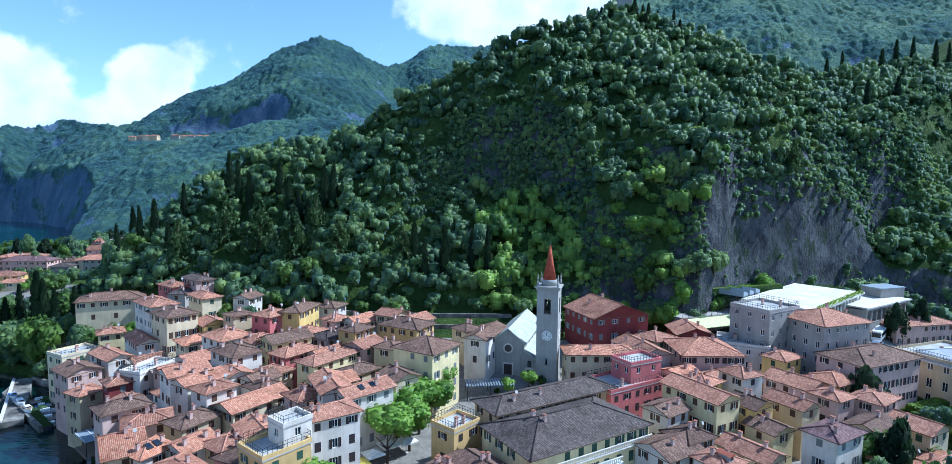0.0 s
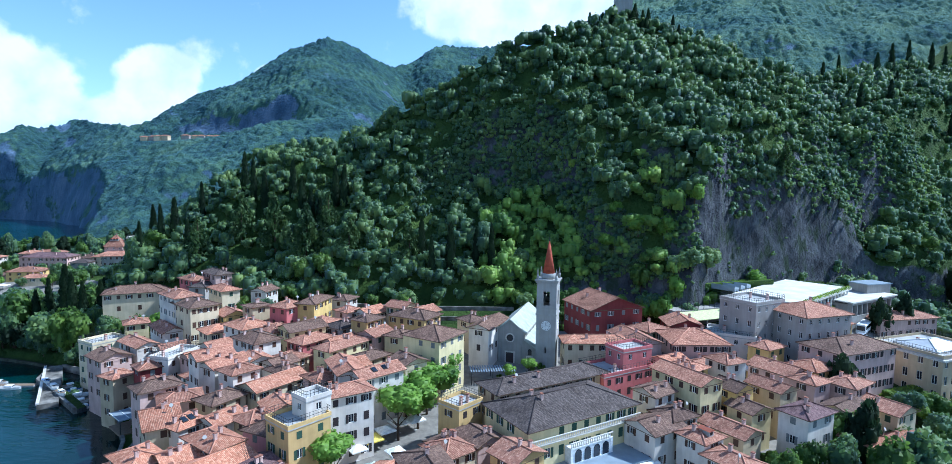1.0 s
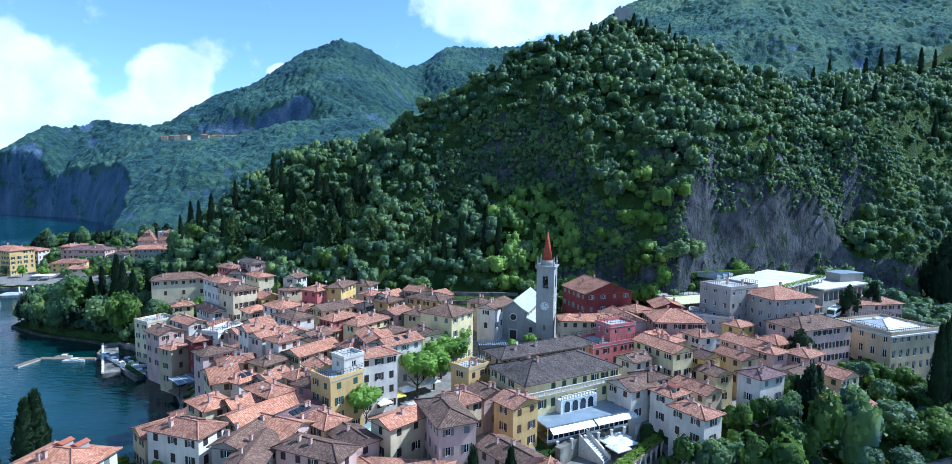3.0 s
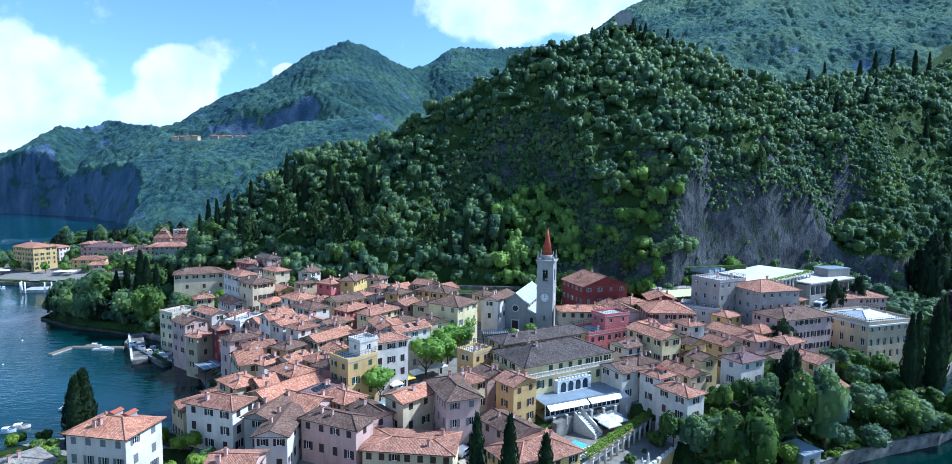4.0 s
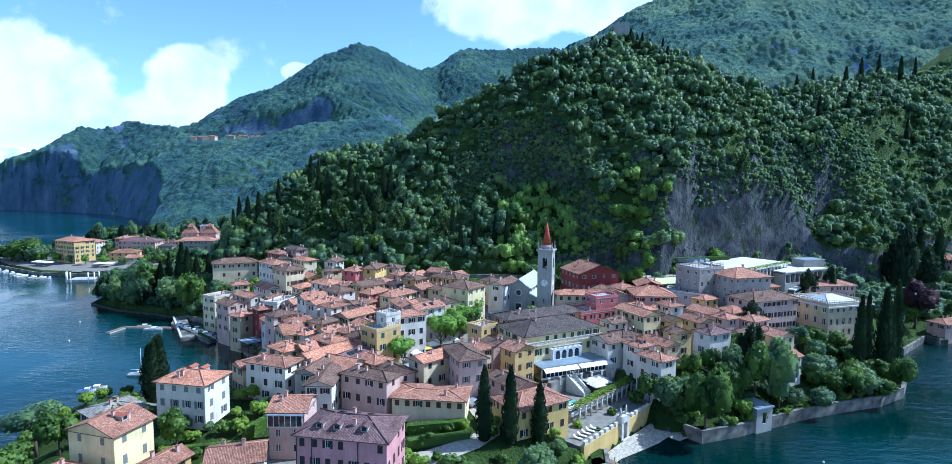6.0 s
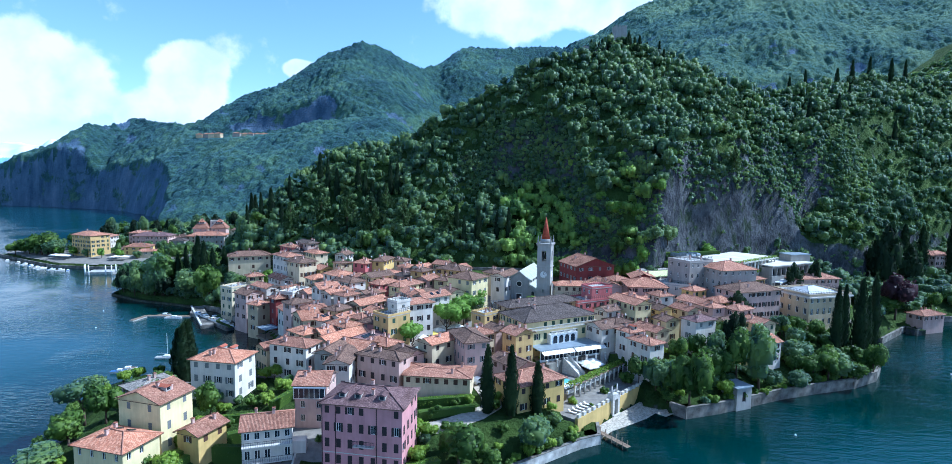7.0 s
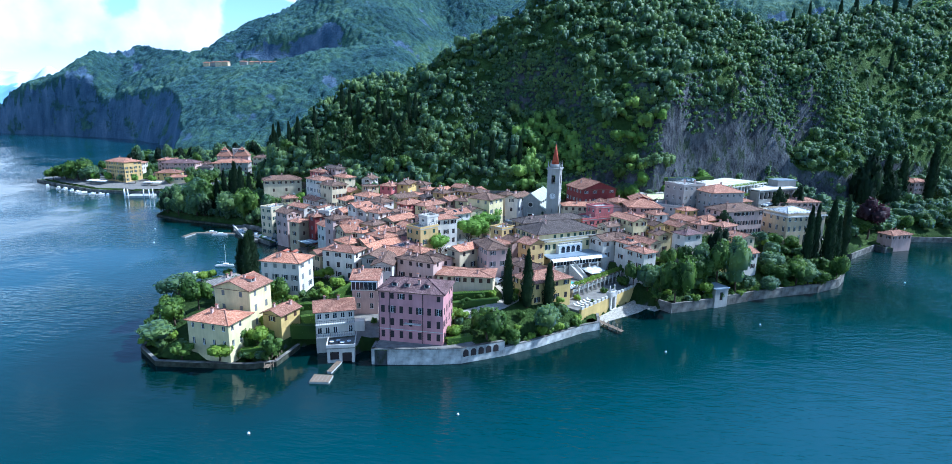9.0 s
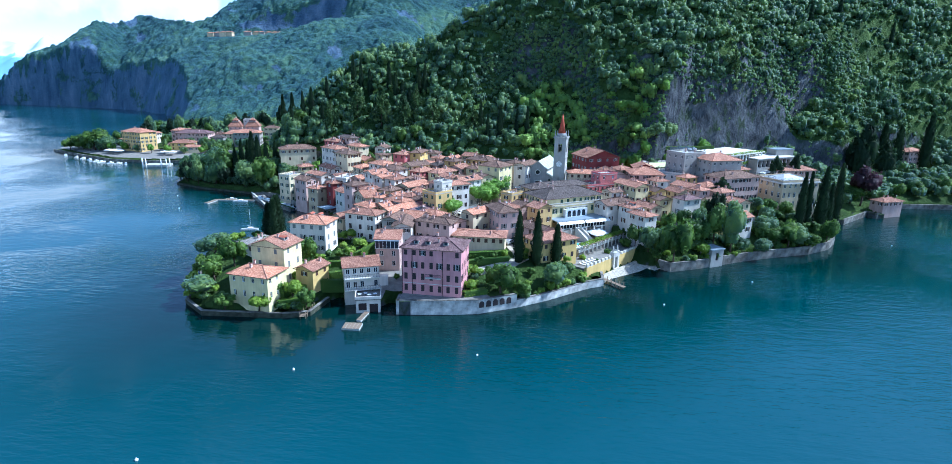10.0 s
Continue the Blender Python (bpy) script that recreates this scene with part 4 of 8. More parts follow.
def spire_template(seed, cards, leaf, slim=0.085):
    """Cypress crown, one unit high: upright leaf sprays round a spindle."""
    rng = np.random.RandomState(seed)
    z = rng.uniform(0.03, 1.0, cards) ** 0.9
    rad = slim * np.where(z < 0.25, 0.72 + 1.1 * z, 1.0) * np.clip((1.02 - z) / 0.62, 0, 1) ** 0.7
    rad = rad * (1 + 0.12 * np.sin(z * 31 + rng.uniform(0, 6)))
    a = rng.uniform(0, 6.283, cards)
    c = np.stack([rad * np.cos(a), rad * np.sin(a), z], 1)
    out = np.stack([np.cos(a), np.sin(a), 0.25 + 0 * a], 1) + rng.normal(size=(cards, 3)) * 0.3
    t = np.cross(out, [0, 0, 1.0])
    t /= np.linalg.norm(t, axis=1)[:, None]
    up = np.array([0, 0, 1.0]) + out * 0.18
    s = leaf * rng.uniform(0.6, 1.3, (cards, 1))
    quad = np.stack([c - t * s * 0.55, c - up * s * 0.8, c + t * s * 0.55, c + up * s * 1.5 + out * s * 0.25], 1)
    v, f = quad.reshape(-1, 3), np.arange(cards * 4).reshape(-1, 4)
    sides, rings = 8, 7
    cv, cf = [], []
    for i in range(rings):
        zz = 0.03 + 0.93 * i / (rings - 1)
        r = 0.86 * slim * (0.72 + 1.1 * zz if zz < 0.25 else 1.0) * max(0.03, (1.02 - zz) / 0.62 if zz > 0.4 else 1.0) ** 0.7
        cv += [(r * math.cos(6.283 * k / sides), r * math.sin(6.283 * k / sides), zz) for k in range(sides)]
    for i in range(rings - 1):
        cf += [(i * sides + k, i * sides + (k + 1) % sides, (i + 1) * sides + (k + 1) % sides, (i + 1) * sides + k) for k in range(sides)]
    return np.vstack([v, np.array(cv)]), np.vstack([f, np.array(cf) + len(v)])


def tier_template(seed, cards, leaf):
    """Cedar crown, one unit high and wide: flat drooping tiers of needles with gaps between them."""
    rng = np.random.RandomState(seed)
    masses = []
    for i in range(9):
        z = 0.16 + 0.80 * i / 8
        reach = 0.50 * (1 - ((z - 0.1) / 0.95) ** 1.5)
        for k in range(7 if i < 6 else 4):
            a = 6.283 * (k + rng.uniform(0, 1)) / 7
            for u in (0.35, 0.65, 0.95):
                masses.append((reach * u * math.cos(a), reach * u * math.sin(a), z - 0.05 * u, 0.060 * (1.3 - 0.5 * u)))
    v, f = crown_arrays(seed, masses, cards, leaf)
    return v, f


def trunk_mesh(height, r, seed, limbs=5):
    """Tapered trunk with rising limbs, for a tree one unit high."""
    rng = random.Random(seed)
    bm = bmesh.new()
    bend = Vector((rng.uniform(-0.03, 0.03), rng.uniform(-0.03, 0.03), height))
    tube(bm, (0, 0, -0.06), bend * 0.55, r, r * 0.75, 7)
    tube(bm, bend * 0.55, bend, r * 0.75, r * 0.5, 7)
    for k in range(limbs):
        a = 6.283 * k / max(limbs, 1) + rng.uniform(-0.4, 0.4)
        s = bend * rng.uniform(0.6, 0.95)
        tube(bm, s, s + Vector((math.cos(a) * 0.2, math.sin(a) * 0.2, rng.uniform(0.15, 0.28))), r * 0.45, r * 0.15, 5)
    return mesh_of("trunk", bm, M_BARK)


TREE_KINDS = {}


def tree_kind(key, seed, cards, leaf, material, shape="broad", squash=0.8, trunk=0.32):
    """Prepares one kind of tree, one unit high: trunk and crown meshes to be shared."""
    if shape == "tier":
        v, f = tier_template(seed, cards, leaf)
        crown = quads_mesh("crown", v, f, material)
        tr = trunk_mesh(0.9, 0.022, seed, 0)
    elif shape == "spire":
        v, f = spire_template(seed, cards, leaf)
        crown = quads_mesh("crown", v, f, material)
        tr = trunk_mesh(0.12, 0.014, seed, 0)
    else:
        v, f = crown_template(seed, cards, leaf)
        v = v * np.array([1, 1, squash])
        v[:, 2] += 1 - v[:, 2].max()
        crown = quads_mesh("crown", v, f, material)
        tr = trunk_mesh(trunk + 0.1, 0.03, seed)
    TREE_KINDS[key] = (crown, tr)


tree_kind("garden_a", 1, 700, 0.045, M_GARDEN, squash=1.15)
tree_kind("garden_b", 2, 700, 0.045, M_GARDEN, squash=1.2)
tree_kind("garden_c", 3, 700, 0.048, M_WOODS, squash=1.1)
tree_kind("plane_a", 4, 700, 0.043, M_PLANE, squash=0.7)
tree_kind("plane_b", 5, 700, 0.043, M_PLANE, squash=0.8)
tree_kind("bush_a", 6, 420, 0.060, M_HEDGE, squash=1.1, trunk=0.1)
tree_kind("bush_b", 7, 420, 0.060, M_GARDEN, squash=1.1, trunk=0.1)
tree_kind("lime_a", 14, 700, 0.048, M_PLANE, squash=1.1)
tree_kind("lime_b", 15, 700, 0.048, M_PLANE, squash=1.2)
tree_kind("purple", 8, 700, 0.043, M_PURPLE, squash=0.9)
tree_kind("pine", 9, 1000, 0.038, M_WOODS, squash=0.72, trunk=0.45)
tree_kind("conifer", 10, 700, 0.054, M_CYPRESS, squash=1.3, trunk=0.15)
tree_kind("cedar", 16, 1100, 0.045, M_CEDAR, "tier")
tree_kind("cypress_a", 11, 800, 0.020, M_CYPRESS, "spire")
tree_kind("cypress_b", 12, 800, 0.020, M_CYPRESS, "spire")
tree_kind("cypress_c", 13, 420, 0.030, M_CYPRESS, "spire")

TREE_WORDS = {
    "garden": ("tree", "broad green garden tree with dense leaves", "garden trees"),
    "plane": ("plane_tree", "bright green pollarded plane tree on the square", "plane trees on the square"),
    "lime": ("tree", "bright green broad tree at the foot of the cliff", "trees below the cliff"),
    "bush": ("bush", "rounded green garden bush on a terrace", "garden bushes"),
    "purple": ("beech_tree", "dark purple-leaved beech tree in the garden", ""),
    "pine": ("pine_tree", "broad dark green pine tree on the lake shore", ""),
    "conifer": ("conifer", "dark broad conifer tree in the villa garden", ""),
    "cedar": ("cedar_tree", "tall tiered dark green cedar on the wooded slope", "cedars"),
    "cypress": ("cypress", "tall slim dark green cypress tree", "cypresses"),
}
tree_rng = random.Random(11)


def tree(key, x, y, height, width, z=None):
    """One tree with trunk and crown; width and height in metres."""
    word, label, group = TREE_WORDS[key.split("_")[0]]
    crown, tr = TREE_KINDS[key]
    ob = thing(word, x, y, gz(x, y) if z is None else z, tree_rng.uniform(0, 360), label, "tree", group)
    span = 0.172 if key.startswith("cypress") else 1.0
    ob.scale = (width / span, width / span, height)
    for nm, me in (("trunk", tr), ("crown", crown)):
        o = new(nm, me)
        o.parent = ob
    return ob


def free(x, y, gap=1.0):
    """Whether no house stands within gap metres of a place."""
    for hx, hy, a, w, d in FOOTPRINTS:
        if abs(x - hx) + abs(y - hy) < 60:
            c, s = math.cos(a), math.sin(a)
            lx, ly = (x - hx) * c + (y - hy) * s, -(x - hx) * s + (y - hy) * c
            if abs(lx) < w + gap and abs(ly) < d + gap:
                return False
    return True


def woods(name, label, places, templates, material):
    """Many trees as one object: places are rows of x, y, z, width, height, turn."""
    rng = np.random.RandomState(5)
    vs, fs, base = [], [], 0
    for x, y, z, w, h, a in places:
        v, f = templates[rng.randint(len(templates))]
        c, s = math.cos(a), math.sin(a)
        p = np.empty_like(v)
        p[:, 0] = (v[:, 0] * c - v[:, 1] * s) * w + x
        p[:, 1] = (v[:, 0] * s + v[:, 1] * c) * w + y
        p[:, 2] = v[:, 2] * h + z
        vs.append(p)
        fs.append(f + base)
        base += len(v)
    ob = new(name, quads_mesh(name, np.vstack(vs), np.vstack(fs), material))
    return tagged(ob, label, "woods", "", "stuff")


def scatter(xs, ys, step, seed):
    rng = np.random.RandomState(seed)
    gx, gy = np.meshgrid(np.arange(*xs, step), np.arange(*ys, step))
    gx = gx.ravel() + rng.uniform(-0.5, 0.5, gx.size) * step
    gy = gy.ravel() + rng.uniform(-0.5, 0.5, gy.size) * step
    return gx, gy, rng



# the houses of the town: x, y, turn, width, depth, height of the eaves over the lake
house(-117.0, 143.5, 28, 17.0, 9.0, 21.6, "cream", "brown", "hip", 2, label="large cream house with brown tiled roof above the harbour")
house(-90.8, 123.3, 51, 6.6, 11.7, 24.9, "white", "clay", "hip", 4, shut="grey", label="tall white house with red tiled roof and grey shutters")
house(-83.3, 118.1, 53, 7.6, 10.6, 23.6, "cream", "brown", "hip", 3, cols=4, label="tall cream house with rows of dark windows and brown roof")
house(-107.4, 128.8, 37, 6.0, 5.5, 15.2, "pale_yellow", "clay", "hip", 2, label="pale yellow house with low clay roof under trees")
house(-82.4, 132.3, 49, 5.2, 9.6, 25.1, "cream", "clay", "hip", 2, shut="green", label="cream house with green shutters and terrace wall")
house(-71.2, 134.6, 77, 5.9, 5.2, 24.5, "white", "brown", "gable", 2, label="small white cottage with brown roof on the slope")
house(-93.9, 141.6, 88, 6.8, 5.2, 24.1, "grey", "dark", "hip", 2, label="grey rendered house with dark roof on the slope")
house(-91.8, 146.4, 49, 5.2, 10.7, 27.5, "rose", "dark", "hip", 2, label="rose-grey villa with slate-dark roof below the wood")
house(-98.2, 144.5, 56, 5.2, 8.9, 25.7, "salmon", "clay", "hip", 2, label="rust-coloured house with red hipped roof below the wood")
house(-66.7, 118.7, 53, 5.2, 5.2, 23.4, "beige", "brown", "hip", 2, pitch=0.12, label="beige house with low flat roof terrace")
house(-64.3, 107.9, 54, 7.8, 9.2, 20.8, "white", "orange", "hip", 3, label="white house with broad orange hipped roof")
house(-56.7, 96.0, 54, 6.5, 9.2, 20.8, "white", "brown", "hip", 3, label="white house with brown roof and roof terrace")
house(-91.0, 117.2, 47, 5.2, 11.8, 16.9, "white", "clay", "gable", 2, label="white gabled house with clay roof")
house(-110.0, 118.3, 64, 9.0, 7.0, 12.6, "cream", "dark", "flat", 4, shut="green", label="tall cream waterfront house with green roof terrace")
house(-93.3, 108.6, 56, 5.2, 10.3, 15.2, "white", "clay", "gable", 2, label="white house with faded clay roof in the lanes")
house(-96.2, 101.5, 58, 6.8, 7.6, 14.0, "rose", "brown", "gable", 3, label="rose house with brown roof by the harbour")
house(-88.9, 94.0, 65, 5.2, 5.2, 11.9, "beige", "clay", "hip", 3, label="beige waterfront house with clay roof")
house(-80.9, 93.4, 47, 5.2, 5.2, 14.5, "red", "clay", "hip", 3, shut="grey", label="deep red plastered house with clay roof by the harbour")
house(-77.5, 98.0, 78, 9.8, 5.2, 15.9, "white", "dark", "flat", 3, label="white house with grey flat roof terrace")
house(-60.3, 82.3, 48, 7.1, 5.7, 21.0, "white", "clay", "gable", 3, label="white house with wide clay roof and shutters")
house(-56.9, 81.2, 61, 8.1, 5.2, 19.8, "white", "clay", "gable", 3, label="white house with clay roof and balconies")
house(-51.6, 76.2, 56, 5.6, 5.2, 20.2, "white", "clay", "hip", 3, label="white house with white balcony and clay roof")
house(-65.0, 70.8, 50, 7.1, 5.2, 18.6, "rose", "brown", "hip", 3, label="old rose house with mossy brown roof by the harbour")
house(-59.0, 68.4, 34, 6.8, 5.2, 17.4, "rose", "clay", "hip", 2, label="low rose house with red clay roof")
house(-51.6, 68.8, 61, 6.8, 5.2, 17.5, "beige", "brown", "hip", 2, label="beige house with weathered brown roof")
house(-44.5, 75.9, 57, 11.2, 5.9, 18.1, "cream", "orange", "gable", 2, label="long cream house with orange roof in the lanes")
house(-45.4, 83.2, 56, 5.2, 5.2, 18.1, "white", "brown", "hip", 2, label="white house with brown roof in the lanes")
house(-47.5, 86.4, 57, 5.2, 5.2, 18.5, "white", "brown", "gable", 2, label="small white house with brown roof")
house(-53.4, 87.8, 48, 5.2, 5.4, 18.7, "white", "clay", "gable", 2, label="small white house with clay roof")
house(-58.1, 60.6, 39, 5.2, 9.3, 16.8, "cream", "orange", "gable_x", 2, label="cream waterfront house with orange tiles")
house(-53.4, 59.7, 63, 5.2, 5.2, 16.7, "white", "orange", "hip", 2, sky=2, label="white house with orange roof and skylights")
house(-47.7, 61.4, 63, 5.5, 5.2, 16.8, "white", "orange", "gable", 2, label="white house with orange roof")
house(-42.3, 61.9, 59, 5.2, 5.2, 16.9, "beige", "clay", "hip", 2, label="beige house with clay hipped roof")
house(-38.9, 59.0, 68, 5.2, 5.2, 16.6, "pink", "brown", "hip", 3, shut="grey", label="narrow pink house with balconies")
house(-44.8, 53.1, 56, 5.2, 8.0, 17.1, "white", "orange", "hip", 3, label="large white house with orange hipped roof")
house(-38.7, 64.5, 40, 5.2, 5.8, 18.1, "white", "orange", "gable", 3, label="white house with plain orange roof")
house(-57.0, 116.4, 65, 7.1, 6.1, 24.1, "salmon", "clay", "hip", 3, label="brick-red house with clay hipped roof")
house(-51.2, 120.5, 82, 10.9, 5.2, 24.7, "yellow", "brown", "hip", 2, label="yellow house with brown roof and loggia")
house(-46.2, 132.0, 73, 6.1, 5.2, 22.9, "white", "brown", "hip", 1, label="low white garden house with brown roof")
house(-41.2, 118.9, 53, 5.2, 5.2, 22.5, "rose", "clay", "hip", 2, label="rose house with clay hipped roof")
house(-40.6, 108.9, 57, 5.5, 5.7, 20.8, "grey", "dark", "hip", 2, label="grey house with dark stone roof")
house(-33.5, 107.6, 60, 6.1, 5.2, 23.1, "ochre", "brown", "hip", 2, label="ochre yellow wing with brown roof")
house(-22.0, 110.6, 64, 7.5, 10.8, 23.6, "ochre", "brown", "hip", 2, label="long ochre yellow palace with brown roof")
house(-14.8, 91.0, 60, 9.4, 9.7, 24.2, "pale_yellow", "brown", "hip", 4, shut="grey", label="pale yellow palace with brown hipped roof on the square")
house(-23.9, 100.0, 70, 5.4, 5.2, 21.4, "pale_yellow", "brown", "hip", 2, label="low pale yellow wing with brown roof")
house(-2.9, 107.8, 68, 12.8, 5.2, 22.6, "white", "brown", "gable", 2, shut="dark", label="white house with dark shutters beside the church")
house(-7.5, 112.2, 42, 5.2, 5.2, 22.4, "cream", "brown", "hip", 2, label="cream house with brown roof behind the church square")
house(-36.1, 93.8, 58, 11.8, 5.2, 20.5, "pale_yellow", "clay", "hip", 2, label="pale yellow house with arches and clay hipped roof")
house(-45.6, 100.9, 57, 9.3, 5.8, 19.5, "salmon", "clay", "hip", 2, label="low salmon house with red clay roof")
house(-49.2, 105.1, 47, 9.4, 6.5, 21.2, "pale_yellow", "brown", "gable_x", 2, label="pale yellow gabled house with brown roof")
house(-24.1, 74.7, 46, 9.2, 5.2, 21.0, "white", "clay", "gable", 3, sky=2, shut="grey", label="long white house with red-brown roof and skylights")
house(-30.4, 76.6, 30, 5.2, 9.8, 21.2, "white", "clay", "gable", 3, label="white house with red clay roof")
house(-35.1, 76.2, 47, 5.2, 5.2, 19.2, "rose", "clay", "hip", 2, label="rose house with red clay roof in the lanes")
house(-27.2, 64.6, 36, 8.2, 5.2, 21.1, "white", "clay", "hip", 4, shut="dark", label="tall white house with iron balconies on the square")
house(-19.0, 82.2, 43, 5.2, 5.6, 21.0, "cream", "brown", "gable_y", 2, shut="", label="cream oratory front with curved gable on the square")
house(-7.4, 69.1, 50, 6.1, 5.2, 17.5, "ochre", "dark", "flat", 2, shut="dark", label="ochre annex with flat roof on the square")
house(8.6, 78.5, 32, 26.2, 7.1, 19.3, "beige", "dark", "hip", 2, label="long beige wing with dark grey roof")
house(-8.2, 56.2, 42, 6.3, 6.2, 15.4, "cream", "clay", "hip", 2, label="cream house with weathered clay roof")
house(-3.4, 59.5, 40, 5.2, 5.3, 15.7, "rose", "brown", "gable", 2, label="small rose house with brown roof")
house(2.3, 51.9, 43, 6.2, 5.2, 17.0, "ochre", "clay", "gable_y", 3, label="ochre house with balcony and clay roof")
house(-7.6, 60.2, 46, 8.0, 5.5, 14.7, "rose", "brown", "gable", 2, label="low rose house with brown roof")
house(-10.0, 45.2, 26, 6.5, 11.9, 17.4, "rose", "brown", "hip", 3, shut="grey", label="rose-pink house with blue balcony and brown hipped roof")
house(22.1, 100.4, 3, 15.2, 5.8, 20.9, "cream", "orange", "hip", 2, cols=6, label="cream house with orange roof beside the bell tower")
house(45.4, 102.9, 2, 12.9, 11.7, 21.3, "rose", "clay", "hip", 2, cols=8, shut="dark", label="long rose building with wide plum-red roof")
house(36.1, 78.8, 31, 6.0, 11.8, 20.5, "pale_yellow", "clay", "gable_y", 3, label="pale yellow house with long clay roof")
house(39.1, 87.0, 38, 5.2, 6.2, 19.6, "yellow", "clay", "hip", 2, label="yellow house with clay roof behind")
house(47.4, 88.2, 26, 5.2, 5.8, 20.8, "white", "clay", "hip", 3, shut="dark", label="white house with dark blue shutters and clay hipped roof")
house(44.6, 77.6, 31, 5.2, 5.2, 18.9, "yellow", "brown", "gable_y", 3, label="bright yellow house with wooden balcony")
house(45.6, 72.5, 29, 5.2, 5.2, 16.8, "pale_yellow", "brown", "gable_y", 2, label="pale yellow house with mossy brown roof")
house(52.8, 79.2, 31, 5.2, 6.9, 18.6, "beige", "clay", "gable_y", 2, label="beige house with patched clay roof")
house(58.7, 89.2, 33, 6.6, 8.9, 18.9, "rose", "clay", "gable_y", 2, label="long rose wing with red clay roof")
house(61.5, 82.0, 31, 5.2, 5.2, 19.0, "rose", "clay", "hip", 3, shut="dark", label="rose house with red hipped roof")
house(69.5, 82.5, 36, 7.0, 5.2, 18.5, "rose", "clay", "hip", 2, shut="dark", label="rose garden wing with red hipped roof")
house(53.2, 67.6, 32, 7.8, 5.2, 18.4, "white", "plum", "hip", 3, shut="grey", label="white villa with plum-red hipped roof and balconies")
house(33.1, 62.2, 36, 5.2, 5.2, 15.9, "white", "clay", "hip", 2, dorm=1, label="small white house with red roof and dormer")
house(40.0, 66.9, 35, 5.2, 8.2, 15.3, "beige", "clay", "gable_y", 2, label="beige house with red clay roof")
house(31.0, 69.4, 30, 6.0, 5.2, 16.5, "grey", "brown", "hip", 2, label="lilac-grey house with brown roof")
house(28.9, 75.2, 37, 5.6, 5.2, 18.5, "white", "brown", "gable_x", 2, label="white house with mossy brown roof")
house(36.2, 55.9, 36, 5.2, 7.6, 14.8, "white", "clay", "hip", 3, label="white house with clay roof above the beach garden")
house(75.4, 109.5, 21, 14.1, 12.1, 26.9, "grey", "clay", "hip", 4, shut="", label="grey apartment block with clay hipped roof and balconies")
house(77.9, 97.2, 25, 17.6, 10.2, 22.0, "rose", "brown", "hip", 3, shut="dark", cols=9, label="long rose-beige palace with brown hipped roof")
house(118.3, 139.5, 15, 20.4, 7.8, 19.3, "rose", "clay", "hip", 2, label="low house with red hipped roof behind cypresses")
house(88.6, 119.8, 29, 6.0, 5.2, 21.6, "ochre", "clay", "hip", 2, label="small ochre house with clay roof")
house(-64.8, 27.4, 84, 7.9, 11.0, 15.6, "white", "orange", "hip", 3, shut="grey", dorm=2, sky=2, label="large white villa with orange hipped roof and dormers")
house(-52.5, 38.6, 75, 5.9, 10.6, 15.9, "white", "clay", "hip", 3, shut="dark", sky=3, label="white house with red-brown roof and skylights")
house(-38.9, 43.1, 70, 8.9, 10.0, 14.3, "rose", "orange", "gable_y", 2, label="house with plain orange roof in the lanes")
house(-37.4, 47.3, 62, 8.4, 5.2, 15.1, "rose", "plum", "gable", 2, sky=4, label="house with dark roof full of skylights")
house(-32.2, 46.5, 56, 5.2, 8.0, 14.6, "beige", "clay", "hip", 2, label="beige house with clay roof")
house(-43.4, 47.0, 58, 12.9, 6.2, 15.6, "cream", "orange", "gable_x", 2, label="long house with bright orange roof")
house(-47.8, 50.7, 49, 7.6, 5.2, 15.9, "cream", "orange", "gable_x", 2, label="long house with orange roof near the lake")
house(-54.3, 49.2, 54, 5.2, 7.3, 15.8, "cream", "orange", "hip", 2, label="waterfront house with broad orange roof")
house(-29.3, 34.9, 71, 5.2, 11.5, 15.1, "rose", "brown", "hip", 2, shut="dark", label="long rose-white house with weathered brown roof")
house(-67.7, -2.9, 79, 7.6, 10.7, 10.2, "pale_yellow", "orange", "hip", 2, shut="", cols=3, side=4, sky=2, win=(0.8, 1.6), label="pale yellow villa with orange hipped roof on the point")
house(-67.1, 7.0, 79, 7.8, 9.7, 14.6, "pale_yellow", "clay", "gable_x", 3, shut="grey", side=2, shutp=0.8, win=(0.8, 1.6), sky=1, dorm=1, label="tall pale yellow gabled house with red roof")
house(-57.3, 5.9, 74, 6.7, 5.2, 9.0, "yellow", "clay", "gable_x", 1, label="small yellow cottage with clay roof")
house(-80.5, 24.5, 60, 9.0, 8.0, 9.4, "white", "stone", "hip", 1, pitch=0.28, label="low white lakeside house with grey stone roof")
pink = house(-25.0, 7.8, 85, 9.8, 15.3, 15.9, "pink", "plum", "hip", 4, shut="dark", cols=4, side=7, shutp=0.85, win=(0.85, 1.65), sky=3, label="tall pink house with dark shutters above the lake wall")
house(1.3, 40.0, 43, 5.8, 9.4, 13.0, "rose", "brown", "gable", 1, label="low rose house with brown roof")
house(160.2, 135.0, 23, 11.5, 6.4, 7.2, "rose", "clay", "hip", 1, label="rose boathouse with clay roof on the water")
house(27.5, 120.9, 22, 15.4, 14.0, 25.3, "red", "clay", "gable_y", 2, shut="grey", cols=4, label="dark red gabled house below the wood")
house(47.4, 116.6, -1, 8.5, 9.0, 21.6, "red", "clay", "gable_y", 1, label="dark red house with clay gabled roof")
house(32.1, 103.8, 16, 7.2, 12.0, 20.9, "grey", "clay", "gable_y", 0, label="grey chapel with curved gable and round window")
